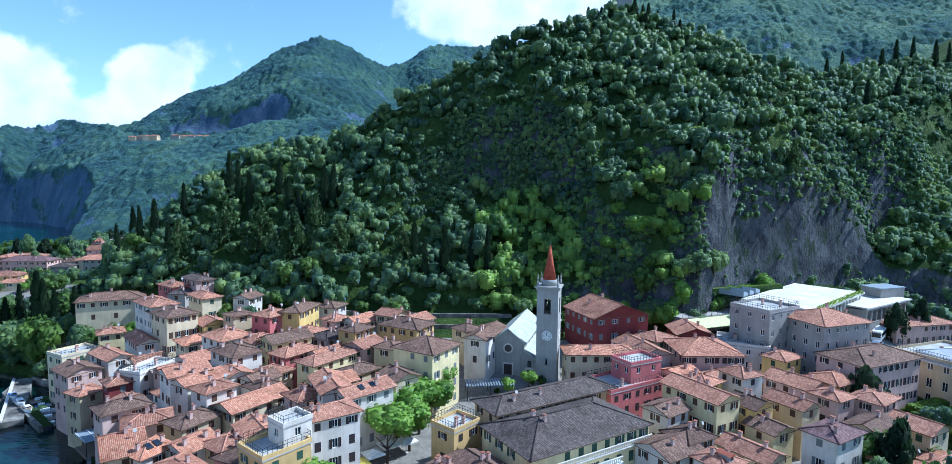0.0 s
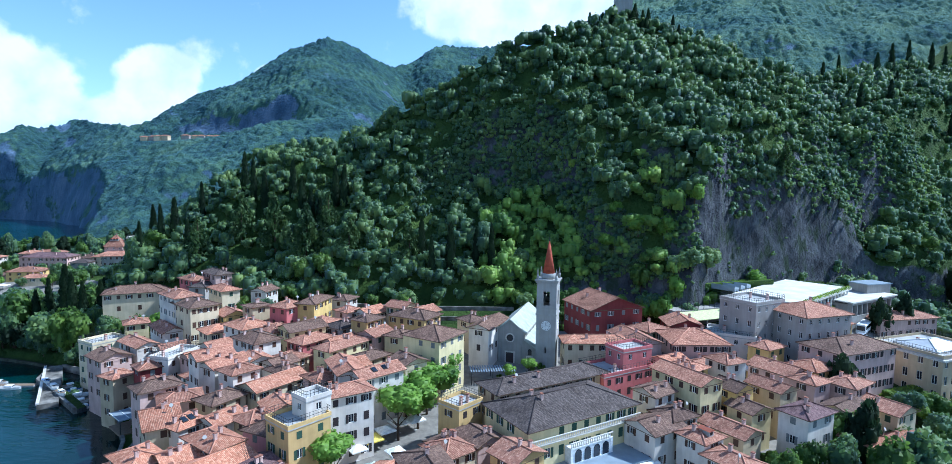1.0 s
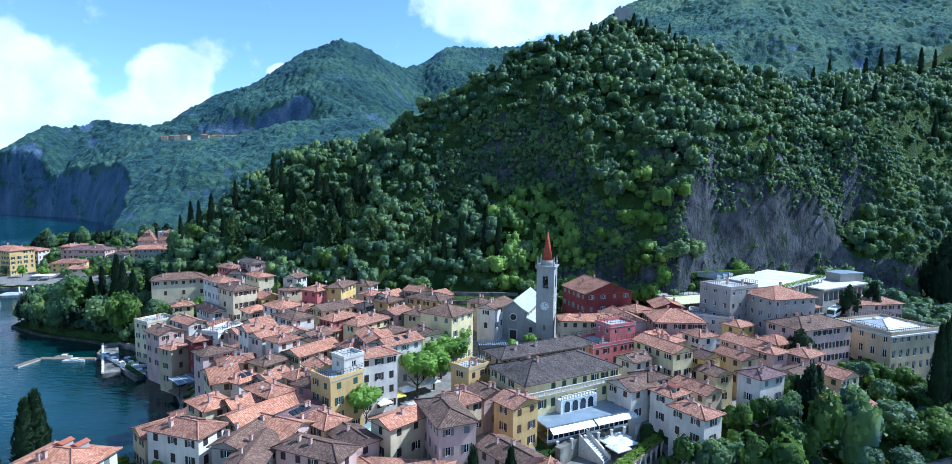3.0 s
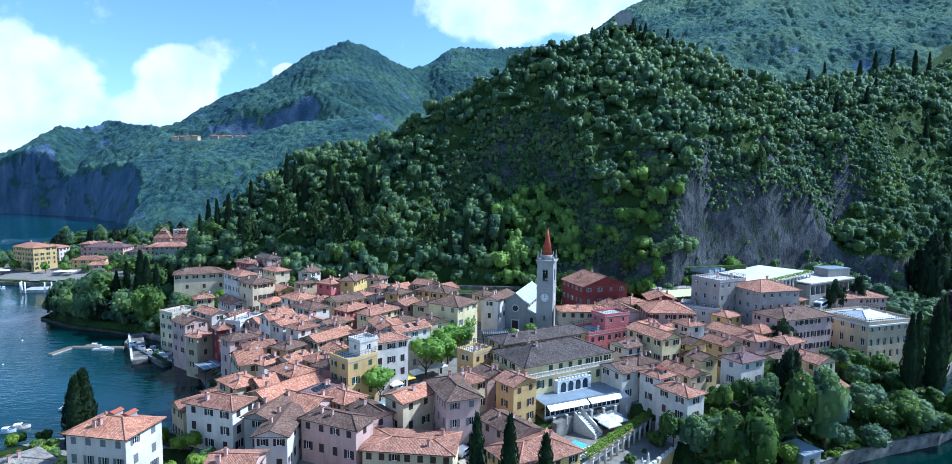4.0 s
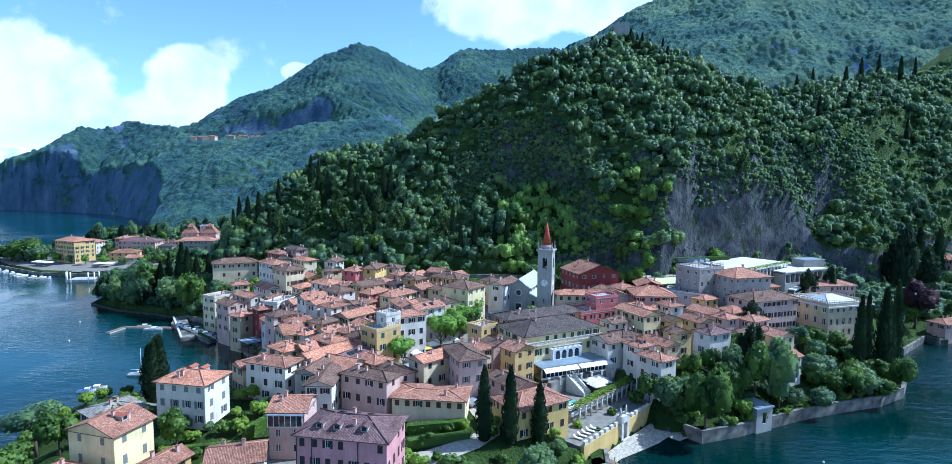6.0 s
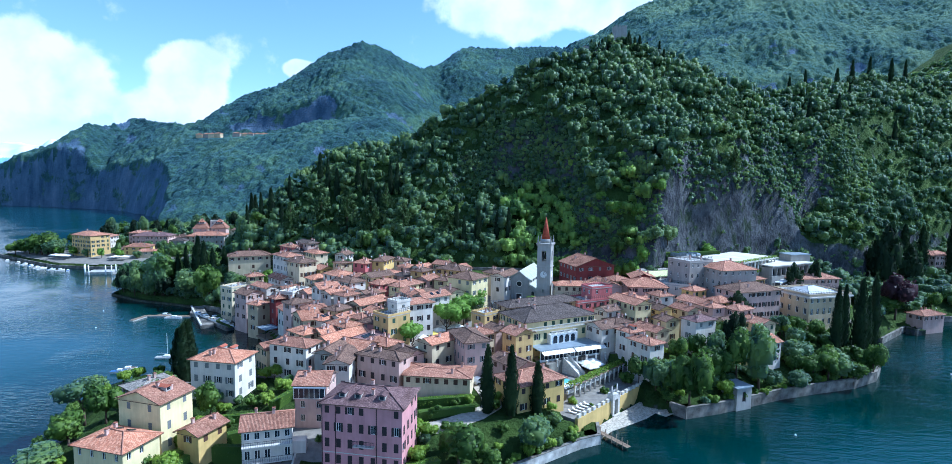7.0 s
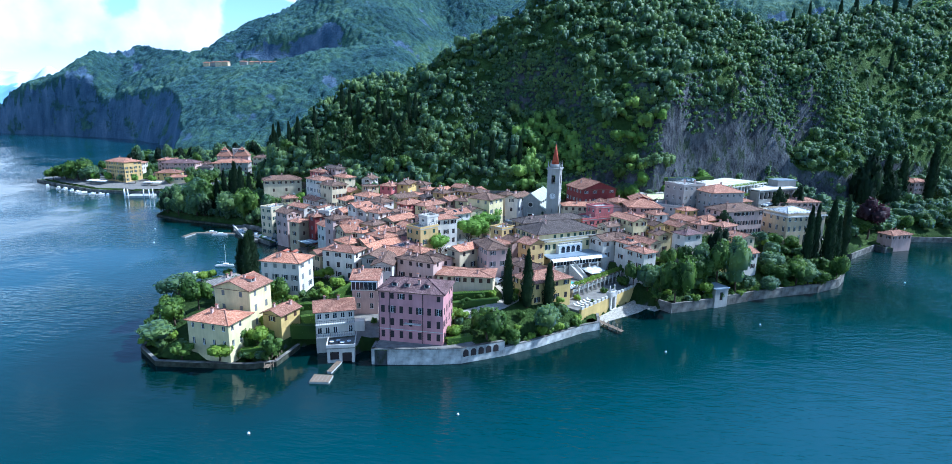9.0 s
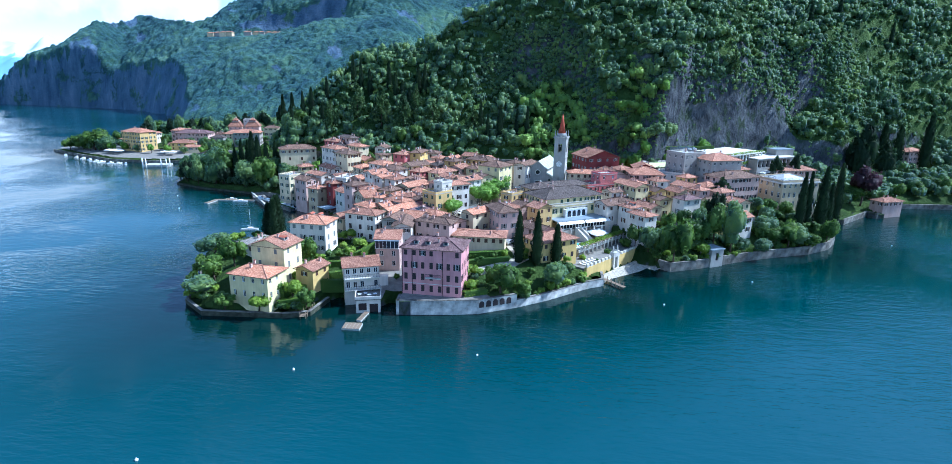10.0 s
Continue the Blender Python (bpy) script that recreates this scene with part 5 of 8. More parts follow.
house(63.6, 113.2, 32, 11.4, 10.0, 28.5, "grey", "dark", "flat", 4, shut="", label="grey five-storey block with flat roof")
house(58.1, 111.7, -25, 11.6, 9.0, 20.3, "white", "dark", "flat", 2, shut="", label="low white building with flat roof")
house(-38.9, 33.7, 5, 5.4, 11.0, 14.5, "white", "brown", "gable_y", 2, shut="dark", label="white gabled house with brown roof")
house(-42.7, 38.3, -9, 5.2, 9.0, 14.9, "grey", "brown", "gable_y", 2, shut="dark", label="grey gabled house with brown roof")
house(-15.7, 33.8, -2, 15.3, 8.0, 12.0, "cream", "clay", "hip", 1, pitch=0.12, cols=7, label="long low cream house with clay roof and white awnings")
bhouse = house(-44.9, 7.3, 22, 8.8, 7.5, 10.2, "white", "clay", "gable_x", 2, shut="", cols=5, win=(1.0, 1.7), label="white house with red roof and terraces over the lake")
house(-39.9, 19.1, 5, 6.5, 8.0, 14.4, "rose", "clay", "gable_x", 3, shut="", label="narrow rose house with glazed top floor")
house(5.2, 32.8, 36, 13.1, 9.0, 12.0, "yellow", "clay", "hip", 2, shut="dark", label="yellow house with clay roof behind cypresses")
house(10.7, 67.6, 33, 24.0, 13.0, 18.4, "pale_yellow", "dark", "hip", 3, shut="green", cols=9, chim=2, dorm=0, win=(1.0, 1.7), label="large yellow lakeside hotel with dark hipped roof", name="hotel")
vl = house(100.5, 102.5, 23, 18.0, 15.0, 20.6, "beige", "lead", "flat", 3, shut="", cols=7, chim=2, pitch=0.16, over=0.9, win=(1.1, 2.0), label="beige neoclassical villa with pale lead roof and cornice", name="villa")
rb, vrise, vax = roof_mesh(12.5, 9.5, 0, "hip", 0, 0.32)
part("raised_roof", rb, [ROOFS["lead"], M_TRIM, ROOFS["lead"]], vl, "pale metal hipped roof behind the parapet").matrix_local = pose(0, 0, 21.0 - vl.matrix_world.translation.z)
bm = bmesh.new()
box(bm, -9.5, -8.0, 0, 9.5, -7.52, 0.45)
box(bm, -9.5, -7.52, 0, -9.02, 7.6, 0.45)
part("cornice", bm, M_TRIM, vl).matrix_local = pose(0, 0, 20.0 - vl.matrix_world.translation.z)
house(24.3, 87.7, 33, 14.0, 8.0, 18.6, "salmon", "dark", "flat", 3, shut="dark", label="salmon pink house with roof terraces and railings")
house(27.5, 90.0, 30, 8.0, 5.5, 22.3, "salmon", "dark", "flat", 1, shut="", chim=0, label="salmon pink roof pavilion with railed terrace")
house(-32.2, 55.3, 52, 7.5, 6.5, 19.8, "ochre", "dark", "flat", 4, shut="green", chim=0, label="ochre house with green shutters and roof terrace")
house(-30.6, 57.0, 52, 4.6, 4.0, 22.8, "white", "dark", "flat", 1, shut="", chim=0, base=18.0, label="small white penthouse on a roof terrace")
house(-22.7, 50.3, 65, 11.0, 7.0, 11.0, "white", "copper", "gable_x", 0, shut="", chim=0, pitch=0.42, label="white hall with pale metal gabled roof")
house(206, 198, 20, 12, 9, gz(206, 198) + 7.5, "rose", "clay", "hip", 3, shut="brown", label="rose house with clay roof in the southern gardens")

# the ferry village across the bay
house(-270.5, 240.0, -20, 19.0, 12.0, 17.2, "ochre", "clay", "hip", 5, shut="green", cols=7, side=4, label="tall beige lakeside hotel with green shutters and clay roof")
house(-282.0, 262.0, 8, 19.0, 10.0, 13.8, "white", "clay", "hip", 3, shut="brown", cols=6, label="white village house with clay roof")
house(-300.0, 272.0, 12, 14.0, 8.0, 8.2, "rose", "clay", "hip", 1, shut="brown", label="low rose village house with clay roof among trees")
house(-252.0, 246.5, 30, 9.0, 7.0, 7.4, "white", "brown", "gable", 1, shut="brown", label="low white shop with brown roof on the quay")
house(-232.0, 238.0, 24, 10.0, 7.0, 8.0, "cream", "clay", "hip", 1, shut="green", label="low cream quay house with clay roof")
house(-205.0, 266.0, 13, 18.0, 11.0, 16.0, "grey", "clay", "hip", 3, shut="brown", cols=6, label="wide grey village house with broad clay roof")
house(-262.0, 284.0, 18, 15.0, 9.0, 14.0, "rose", "clay", "hip", 3, shut="brown", label="rose village house with clay roof behind the quay")
house(-196.0, 286.0, 10, 10.0, 8.0, 18.0, "cream", "brown", "hip", 2, shut="brown", label="cream house with brown roof on the village slope")
house(-244.0, 263.0, 5, 24.0, 11.0, 15.0, "rose", "plum", "hip", 3, shut="brown", cols=8, label="long rose village house with dark roof")
house(-258.5, 267.0, 5, 6.0, 10.0, 16.2, "rose", "clay", "hip", 3, shut="brown", label="narrow rose village house with clay roof")
house(-242.5, 246.0, 18, 15.0, 9.5, 9.8, "yellow", "clay", "hip", 2, shut="brown", cols=4, label="low yellow village house with clay roof")
house(-225.5, 262.0, 12, 8.5, 8.0, 12.4, "grey", "dark", "hip", 2, shut="grey", label="grey village house with dark roof")
house(-218.0, 278.0, 14, 20.0, 12.0, 14.0, "cream", "clay", "hip", 3, shut="brown", cols=6, label="large cream village house with clay roof on the slope")
house(-226.0, 290.0, 14, 9.5, 9.0, 18.0, "rose", "clay", "hip", 2, shut="", pitch=1.25, dorm=3, label="rose villa with steep clay mansard roof")
house(-212.5, 290.0, 14, 9.5, 9.0, 18.4, "rose", "clay", "hip", 2, shut="", pitch=1.25, dorm=3, label="rose villa wing with steep clay mansard roof")
house(-218.5, 296.0, 14, 7.0, 7.0, 22.5, "white", "dark", "flat", 1, shut="", chim=0, label="white roof tower of the rose villa")
house(-232.0, 276.0, 10, 9.0, 8.0, 13.0, "white", "brown", "hip", 2, shut="brown", label="white village house with brown roof")

# smaller houses of the lanes between the larger ones
lane = random.Random(77)
made = 0
for attempt in range(4000):
    if made >= 42:
        break
    if lane.random() < 0.72:
        x, y, rot = lane.uniform(-92, -18), lane.uniform(40, 122), lane.gauss(54, 5)
    else:
        x, y, rot = lane.uniform(26, 74), lane.uniform(66, 112), lane.gauss(33, 4)
    if -29 < x < -8 and 58 < y < 100 or x < -60 and y < 62:
        continue
    if shore_distance(np.array([x]), np.array([y]))[0] < 7:
        continue
    w, d = lane.uniform(5.0, 8.0), lane.uniform(4.8, 7.0)
    c, s_ = math.cos(radians(rot)), math.sin(radians(rot))
    spots = [(x + a * w * c - b * d * s_, y + a * w * s_ + b * d * c) for a in (-0.5, 0, 0.5) for b in (-0.5, 0, 0.5)]
    if sum(not free(px, py, 0.1) for px, py in spots) > 1 or not free(x, y, 1.5):
        continue
    made += 1
    house(round(x, 1), round(y, 1), round(rot), w, d, gz(x, y) + lane.uniform(6.2, 8.6), lane.choice(["white", "cream", "rose", "beige", "yellow", "white"]), lane.choice(["clay", "clay", "orange", "brown"]), lane.choice(["gable", "hip", "gable"]), 2, shut=lane.choice(["brown", "green", "dark"]), chim=1, faces=(0, 3), label=lane.choice(["small plastered lane house with clay roof", "narrow lane house with weathered tiled roof", "low lane house with shuttered windows"]))


# ---- church and bell tower ----
def arch_panel(bm, x, y, z, w, h, depth, mi, seg=8):
    """An upright panel with a round head, facing -y."""
    pts = [(-w / 2, 0), (w / 2, 0)] + [(w / 2 * math.cos(a), h - w / 2 + w / 2 * math.sin(a)) for a in [math.pi * k / seg for k in range(seg + 1)]]
    front = [bm.verts.new((x + a, y, z + b)) for a, b in pts]
    rear = [bm.verts.new((x + a, y + depth, z + b)) for a, b in pts]
    bm.faces.new(front).material_index = mi
    for i in range(len(pts)):
        j = (i + 1) % len(pts)
        bm.faces.new((front[j], front[i], rear[i], rear[j])).material_index = mi


def disc(bm, x, y, z, r, depth, mi, seg=20):
    ring = [(r * math.cos(6.2832 * k / seg), r * math.sin(6.2832 * k / seg)) for k in range(seg)]
    f = [bm.verts.new((x + a, y, z + b)) for a, b in ring]
    b_ = [bm.verts.new((x + a, y + depth, z + b)) for a, b in ring]
    bm.faces.new(f).material_index = mi
    for i in range(seg):
        j = (i + 1) % seg
        bm.faces.new((f[j], f[i], b_[i], b_[j])).material_index = mi


def prism(bm, outline, y0, y1, mi=0):
    """A solid with an upright outline of (x, z), from y0 back to y1."""
    f = [bm.verts.new((x, y0, z)) for x, z in outline]
    r = [bm.verts.new((x, y1, z)) for x, z in outline]
    bm.faces.new(f).material_index = mi
    bm.faces.new(r[::-1]).material_index = mi
    for i in range(len(outline)):
        j = (i + 1) % len(outline)
        bm.faces.new((f[j], f[i], r[i], r[j])).material_index = mi


M_STONE = WALLS["stone"]
M_SPIRE = plain("spire_brick", lin(166, 84, 62), 0.85, 0, 0.2, 0.2, 1.2)
M_CLOCK = plain("clock_white", lin(226, 226, 222), 0.7)
M_BRONZE = plain("bell_bronze", lin(70, 74, 66), 0.5, 0.6)


def church():
    ob = thing("church", 2.3, 105.5, 12.6, -15, "grey stone church with pale green copper roof", "church")
    bm = bmesh.new()
    prism(bm, [(-6.6, -2), (6.6, -2), (6.6, 4.6), (3.6, 6.6), (3.6, 8.4), (0, 11.2), (-3.6, 8.4), (-3.6, 6.6), (-6.6, 4.6)], 0, 21)
    part("wall", bm, M_STONE, ob)
    for s in (-1, 1):
        bm = bmesh.new()
        prism(bm, [(s * 0.0, 11.3), (s * 4.1, 8.15), (s * 4.1, 8.4), (s * 0.0, 11.6)][::-s], -0.4, 21.4)
        part("roof", bm, M_GREENROOF, ob)
        bm = bmesh.new()
        prism(bm, [(s * 3.61, 6.65), (s * 7.1, 4.35), (s * 7.1, 4.6), (s * 3.61, 6.95)][::-s], -0.35, 21.2)
        part("aisle_roof", bm, M_GREENROOF, ob)
    bm = bmesh.new()
    disc(bm, 0, -0.12, 6.9, 1.15, 0.115, 0)
    rose = part("rose_window", bm, M_TRIM, ob)
    bm = bmesh.new()
    disc(bm, 0, -0.16, 6.9, 0.85, 0.035, 0)
    part("pane", bm, M_GLASS, rose)
    for x, w, h, z, nm in ((0, 1.9, 3.4, -0.2, "door"), (-5.0, 1.1, 2.6, -0.2, "side_door"), (5.0, 1.1, 2.6, -0.2, "side_door")):
        bm = bmesh.new()
        box(bm, x - w / 2 - 0.3, -0.14, z, x + w / 2 + 0.3, -0.004, z + h + 0.35)
        fr = part(nm, bm, M_TRIM, ob, "stone-framed church door")
        bm = bmesh.new()
        box(bm, x - w / 2, -0.18, z, x + w / 2, -0.144, z + h)
        part("leaf", bm, M_SHUT["dark"], fr)
    for x in (-5.0, 5.0):
        bm = bmesh.new()
        arch_panel(bm, x, -0.08, 3.0, 0.9, 1.5, 0.076, 0)
        part("window", bm, M_GLASS, ob)
    for k in range(5):
        for s in (-1, 1):
            bm = bmesh.new()
            box(bm, s * 3.61 if s > 0 else -3.66, 2.5 + k * 3.8, 7.0, s * 3.61 + 0.05 if s > 0 else -3.61, 3.5 + k * 3.8, 8.0)
            part("clerestory_window", bm, M_GLASS, ob)
    for x in (-2.6, 2.6):
        bm = bmesh.new()
        box(bm, x - 0.3, -0.2, -1, x + 0.3, -0.003, 5.5)
        part("pilaster", bm, M_STONE, ob)


def bell_tower():
    ob = thing("bell_tower", 11.2, 103.2, 12.4, -15, "tall grey stone bell tower with clock and brick spire", "bell tower")
    bm = bmesh.new()
    h, a = 22.0, 2.35
    # shaft with an open belfry on all four sides
    for k in range(4):
        c, s = [(1, 0), (0, 1), (-1, 0), (0, -1)][k]
        p, q = [(-a, -a), (a, -a), (a, a), (-a, a)][k], [(a, -a), (a, a), (-a, a), (-a, -a)][k]
        out = [(0, -1), (1, 0), (0, 1), (-1, 0)][k]
        holes = [(a - 0.75, a + 0.75, 16.2, 19.6)] + ([(a - 0.2, a + 0.2, 4.8, 6.2)] if k in (0, 1) else [])
        facade(bm, p, q, -2, h, holes, out, 0.7)
    part("shaft", bm, M_STONE, ob)
    for z0, z1, w in ((13.9, 14.25, 0.16), (15.5, 15.75, 0.1), (h, h + 0.35, 0.45), (h - 0.4, h, 0.25), (-1, 1.2, 0.12)):
        bm = bmesh.new()
        for x0, y0, x1, y1 in ((-a - w, -a - w, a + w, -a), (-a - w, a, a + w, a + w), (-a - w, -a, -a, a), (a, -a, a + w, a)):
            box(bm, x0, y0, z0, x1, y1, z1)
        if z0 >= h:
            box(bm, -a, -a, z0, a, a, z1)
        part("cornice", bm, M_STONE, ob)
    bm = bmesh.new()
    tube(bm, (0, 0, 16.7), (0, 0, 18.3), 0.75, 0.35, 12)
    tube(bm, (0, 0, 18.3), (0, 0, 18.6), 0.35, 0.2, 12)
    box(bm, -2.2, -0.12, 18.6, 2.2, 0.12, 18.9)
    part("bell", bm, M_BRONZE, ob, "bronze bell on a wooden beam")
    for k in range(2):
        bm = bmesh.new()
        disc(bm, 0, -a - 0.08, 11.4, 1.15, 0.077, 0, 24)
        clock = part("clock", bm, M_CLOCK, ob, "round white clock face")
        bm = bmesh.new()
        for m_ in range(12):
            t = 6.2832 * m_ / 12
            x, z = 0.92 * math.sin(t), 11.4 + 0.92 * math.cos(t)
            box(bm, x - 0.06, -a - 0.1, z - 0.08, x + 0.06, -a - 0.081, z + 0.08)
        box(bm, -0.05, -a - 0.115, 11.4, 0.05, -a - 0.101, 12.2)
        box(bm, 0.0, -a - 0.115, 11.36, 0.6, -a - 0.1, 11.46)
        mk = part("clock_hand", bm, M_METAL, clock)
        if k:
            clock.rotation_euler = (0, 0, radians(90))
    bm = bmesh.new()
    tube(bm, (0, 0, h + 0.35), (0, 0, h + 1.7), 1.75, 1.65, 8)
    part("drum", bm, M_STONE, ob)
    bm = bmesh.new()
    tube(bm, (0, 0, h + 1.7), (0, 0, h + 9.3), 1.45, 0.12, 12)
    part("spire", bm, M_SPIRE, ob, "slim conical red brick spire")
    bm = bmesh.new()
    tube(bm, (0, 0, h + 9.3), (0, 0, h + 10.3), 0.05, 0.04, 6)
    bmesh.ops.create_icosphere(bm, subdivisions=1, radius=0.22, matrix=Matrix.Translation((0, 0, h + 9.5)))
    box(bm, -0.3, -0.03, h + 9.95, 0.3, 0.03, h + 10.02)
    part("cross", bm, M_METAL, ob)
    for sx in (-1, 1):
        for sy in (-1, 1):
            bm = bmesh.new()
            tube(bm, (sx * 2.2, sy * 2.2, h + 0.35), (sx * 2.2, sy * 2.2, h + 1.5), 0.32, 0.28, 6)
            tube(bm, (sx * 2.2, sy * 2.2, h + 1.5), (sx * 2.2, sy * 2.2, h + 3.0), 0.25, 0.04, 6)
            part("pinnacle", bm, M_STONE, ob)


church()
bell_tower()


def castle():
    x, y = 56.0, 243.0
    z = gz(x, y)
    ob = thing("castle_tower", x, y, z - 2, 12, "square grey stone castle tower with battlements", "castle")
    bm = bmesh.new()
    top = 143.4 - z + 2
    box(bm, -3.2, -3.2, 0, 3.2, 3.2, top)
    part("keep", bm, M_STONE, ob)
    for k in range(4):
        for j in range(4):
            t = -2.75 + j * 1.83
            px, py = [(t, -2.9), (2.9, t), (t, 2.9), (-2.9, t)][k]
            if k % 2 and j in (0, 3):
                continue
            bm = bmesh.new()
            box(bm, px - 0.5, py - 0.3, top, px + 0.5, py + 0.3, top + 1.1) if k % 2 == 0 else box(bm, px - 0.3, py - 0.5, top, px + 0.3, py + 0.5, top + 1.1)
            part("battlement", bm, M_STONE, ob)
    wall = thing("castle_wall", x - 12, y - 3, gz(x - 12, y - 3) - 1, 8, "low ruined grey stone wall on the hilltop", "wall")
    bm = bmesh.new()
    box(bm, -9, -0.5, 0, 9, 0.5, 6.0)
    part("masonry", bm, M_STONE, wall)


castle()


# ---- quay walls, piers ----
def quay(points, top, label, name="quay_wall", thick=3.4, low=-2.0, coping=True, mat=None):
    """A masonry wall along a line of plan points, with coping stones proud of it."""
    ob = thing(name, 0, 0, 0, 0, label, "wall", "", "structure")
    for (ax, ay), (bx, by) in zip(points, points[1:]):
        ln = math.hypot(bx - ax, by - ay)
        m = pose(ax, ay, 0, 0, 0, math.degrees(math.atan2(by - ay, bx - ax)))
        bm = bmesh.new()
        box(bm, -0.15, -0.1, low, ln + 0.15, min(thick, 0.6), top)
        part("wall_run", bm, mat or M_QUAY, ob).matrix_local = m
        if thick > 1:
            bm = bmesh.new()
            box(bm, -0.3, 0.604, low, ln + 0.3, thick, top - 0.15)
            part("bank", bm, M_LAND, ob, "grassy bank behind the wall").matrix_local = m
        if coping:
            bm = bmesh.new()
            n = max(1, int(ln / 2.2))
            for k in range(n):
                box(bm, ln * k / n + 0.02, -0.14, top + 0.004, ln * (k + 1) / n - 0.02, min(thick, 0.55) + 0.04, top + 0.16)
            part("coping", bm, M_QUAY, ob).matrix_local = m
    return ob


quay([(-33.5, 2.5), (-33.3, -1.6), (-28, -1.2), (-18.8, 0), (-13.4, 1.3), (-4, 6.5)], 3.7, "pale stained lake wall below the pink house", mat=M_LAKEWALL)
quay([(-4, 6.5), (4, 12.3), (16, 23), (20.6, 25.7), (21, 32)], 2.1, "rough pale stone lake wall of the garden", mat=M_LAKEWALL)
quay([(40, 44), (43, 41), (52, 45), (72, 56.5), (83, 61.6), (96, 67), (106, 74), (112, 82), (116, 96)], 2.8, "old stone lake wall of the villa garden")
quay([(-104, 30), (-92, 12), (-88, -2), (-80, -8.5), (-60, -7.6), (-54, -5.5), (-52.5, 4)], 1.2, "low mossy rock wall round the point", mat=M_ROCKWALL)
quay([(-190, 160), (-186, 148), (-166, 138), (-145, 133), (-130, 128)], 0.8, "dark low rock wall of the wooded headland", "shore_wall", 3.4, -2.0, False, M_ROCKWALL)
quay([(-130, 128), (-122, 125), (-111, 115), (-100, 104), (-95, 99), (-88, 92), (-80, 82), (-74, 70), (-68, 57), (-70, 47), (-80, 44), (-88, 50), (-96, 48), (-104, 38)], 1.8, "stone quay of the old harbour")
quay([(-345, 250), (-310, 231), (-274, 214), (-246, 212), (-218, 220), (-196, 214)], 1.4, "stone quay of the ferry village")
quay([(132, 114), (152, 133), (153, 128), (168, 139), (178, 152), (200, 154), (280, 150), (420, 160)], 2.2, "stone lake wall of the southern gardens")

mole = thing("harbour_mole", -128, 122, 0, -53, "curved stone harbour mole with moored boats", "pier", "", "structure")
bm = bmesh.new()
box(bm, -8, -2.2, -2, 26, 2.2, 1.3)
part("mole_body", bm, M_QUAY, mole)
bm = bmesh.new()
box(bm, -8.1, -2.35, 1.304, 26.1, -1.7, 1.75)
part("parapet", bm, M_TRIM, mole)


def pontoon(x, y, rot, length, width):
    ob = thing("pontoon", x, y, 0.45, rot, "pale timber floating pontoon in the harbour", "pontoon")
    bm = bmesh.new()
    box(bm, 0, -width / 2, -0.5, length, width / 2, 0)
    part("float", bm, M_CONC, ob)
    n = int(length / 0.8)
    bm0 = bmesh.new()
    box(bm0, -0.36, -width / 2 - 0.05, 0.004, 0.36, width / 2 + 0.05, 0.06)
    me = mesh_of("plank", bm0, M_WOOD)
    for k in range(n):
        share("plank", me, ob, pose((k + 0.5) * length / n, 0, 0))


quay([(-131, 122), (-129, 117.5), (-116, 108), (-103.5, 98.5)], 1.3, "stone mole of the little harbour", "mole", 2.6, -2.0)
pontoon(-145.0, 114.0, 5, 17.5, 1.6)
pontoon(-145.0, 114.0, -95, 8, 1.8)
pontoon(-44, -10.5, 2, 4.2, 3.2)
pontoon(-41.3, -7.3, 84, 5.2, 1.1)


def jetty(x, y, rot, length, width, z):
    ob = thing("jetty", x, y, z, rot, "narrow wooden jetty on posts by the beach", "jetty")
    n = int(length / 0.45)
    bm0 = bmesh.new()
    box(bm0, -0.2, -width / 2, 0, 0.2, width / 2, 0.08)
    me = mesh_of("plank", bm0, M_WOOD)
    for k in range(n):
        share("plank", me, ob, pose((k + 0.5) * length / n, 0, 0))
    bm0 = bmesh.new()
    tube(bm0, (0, 0, -2.5), (0, 0, 0.9), 0.1, 0.1, 6)
    me = mesh_of("post", bm0, M_WOOD)
    for k in range(6):
        for s in (-1, 1):
            share("post", me, ob, pose((k + 0.3) * length / 6, s * (width / 2 + 0.1), 0))


jetty(20.5, 31.0, -52, 9.5, 1.3, 0.7)
jetty(-55.4, -0.5, -88, 7.5, 1.2, 0.8)


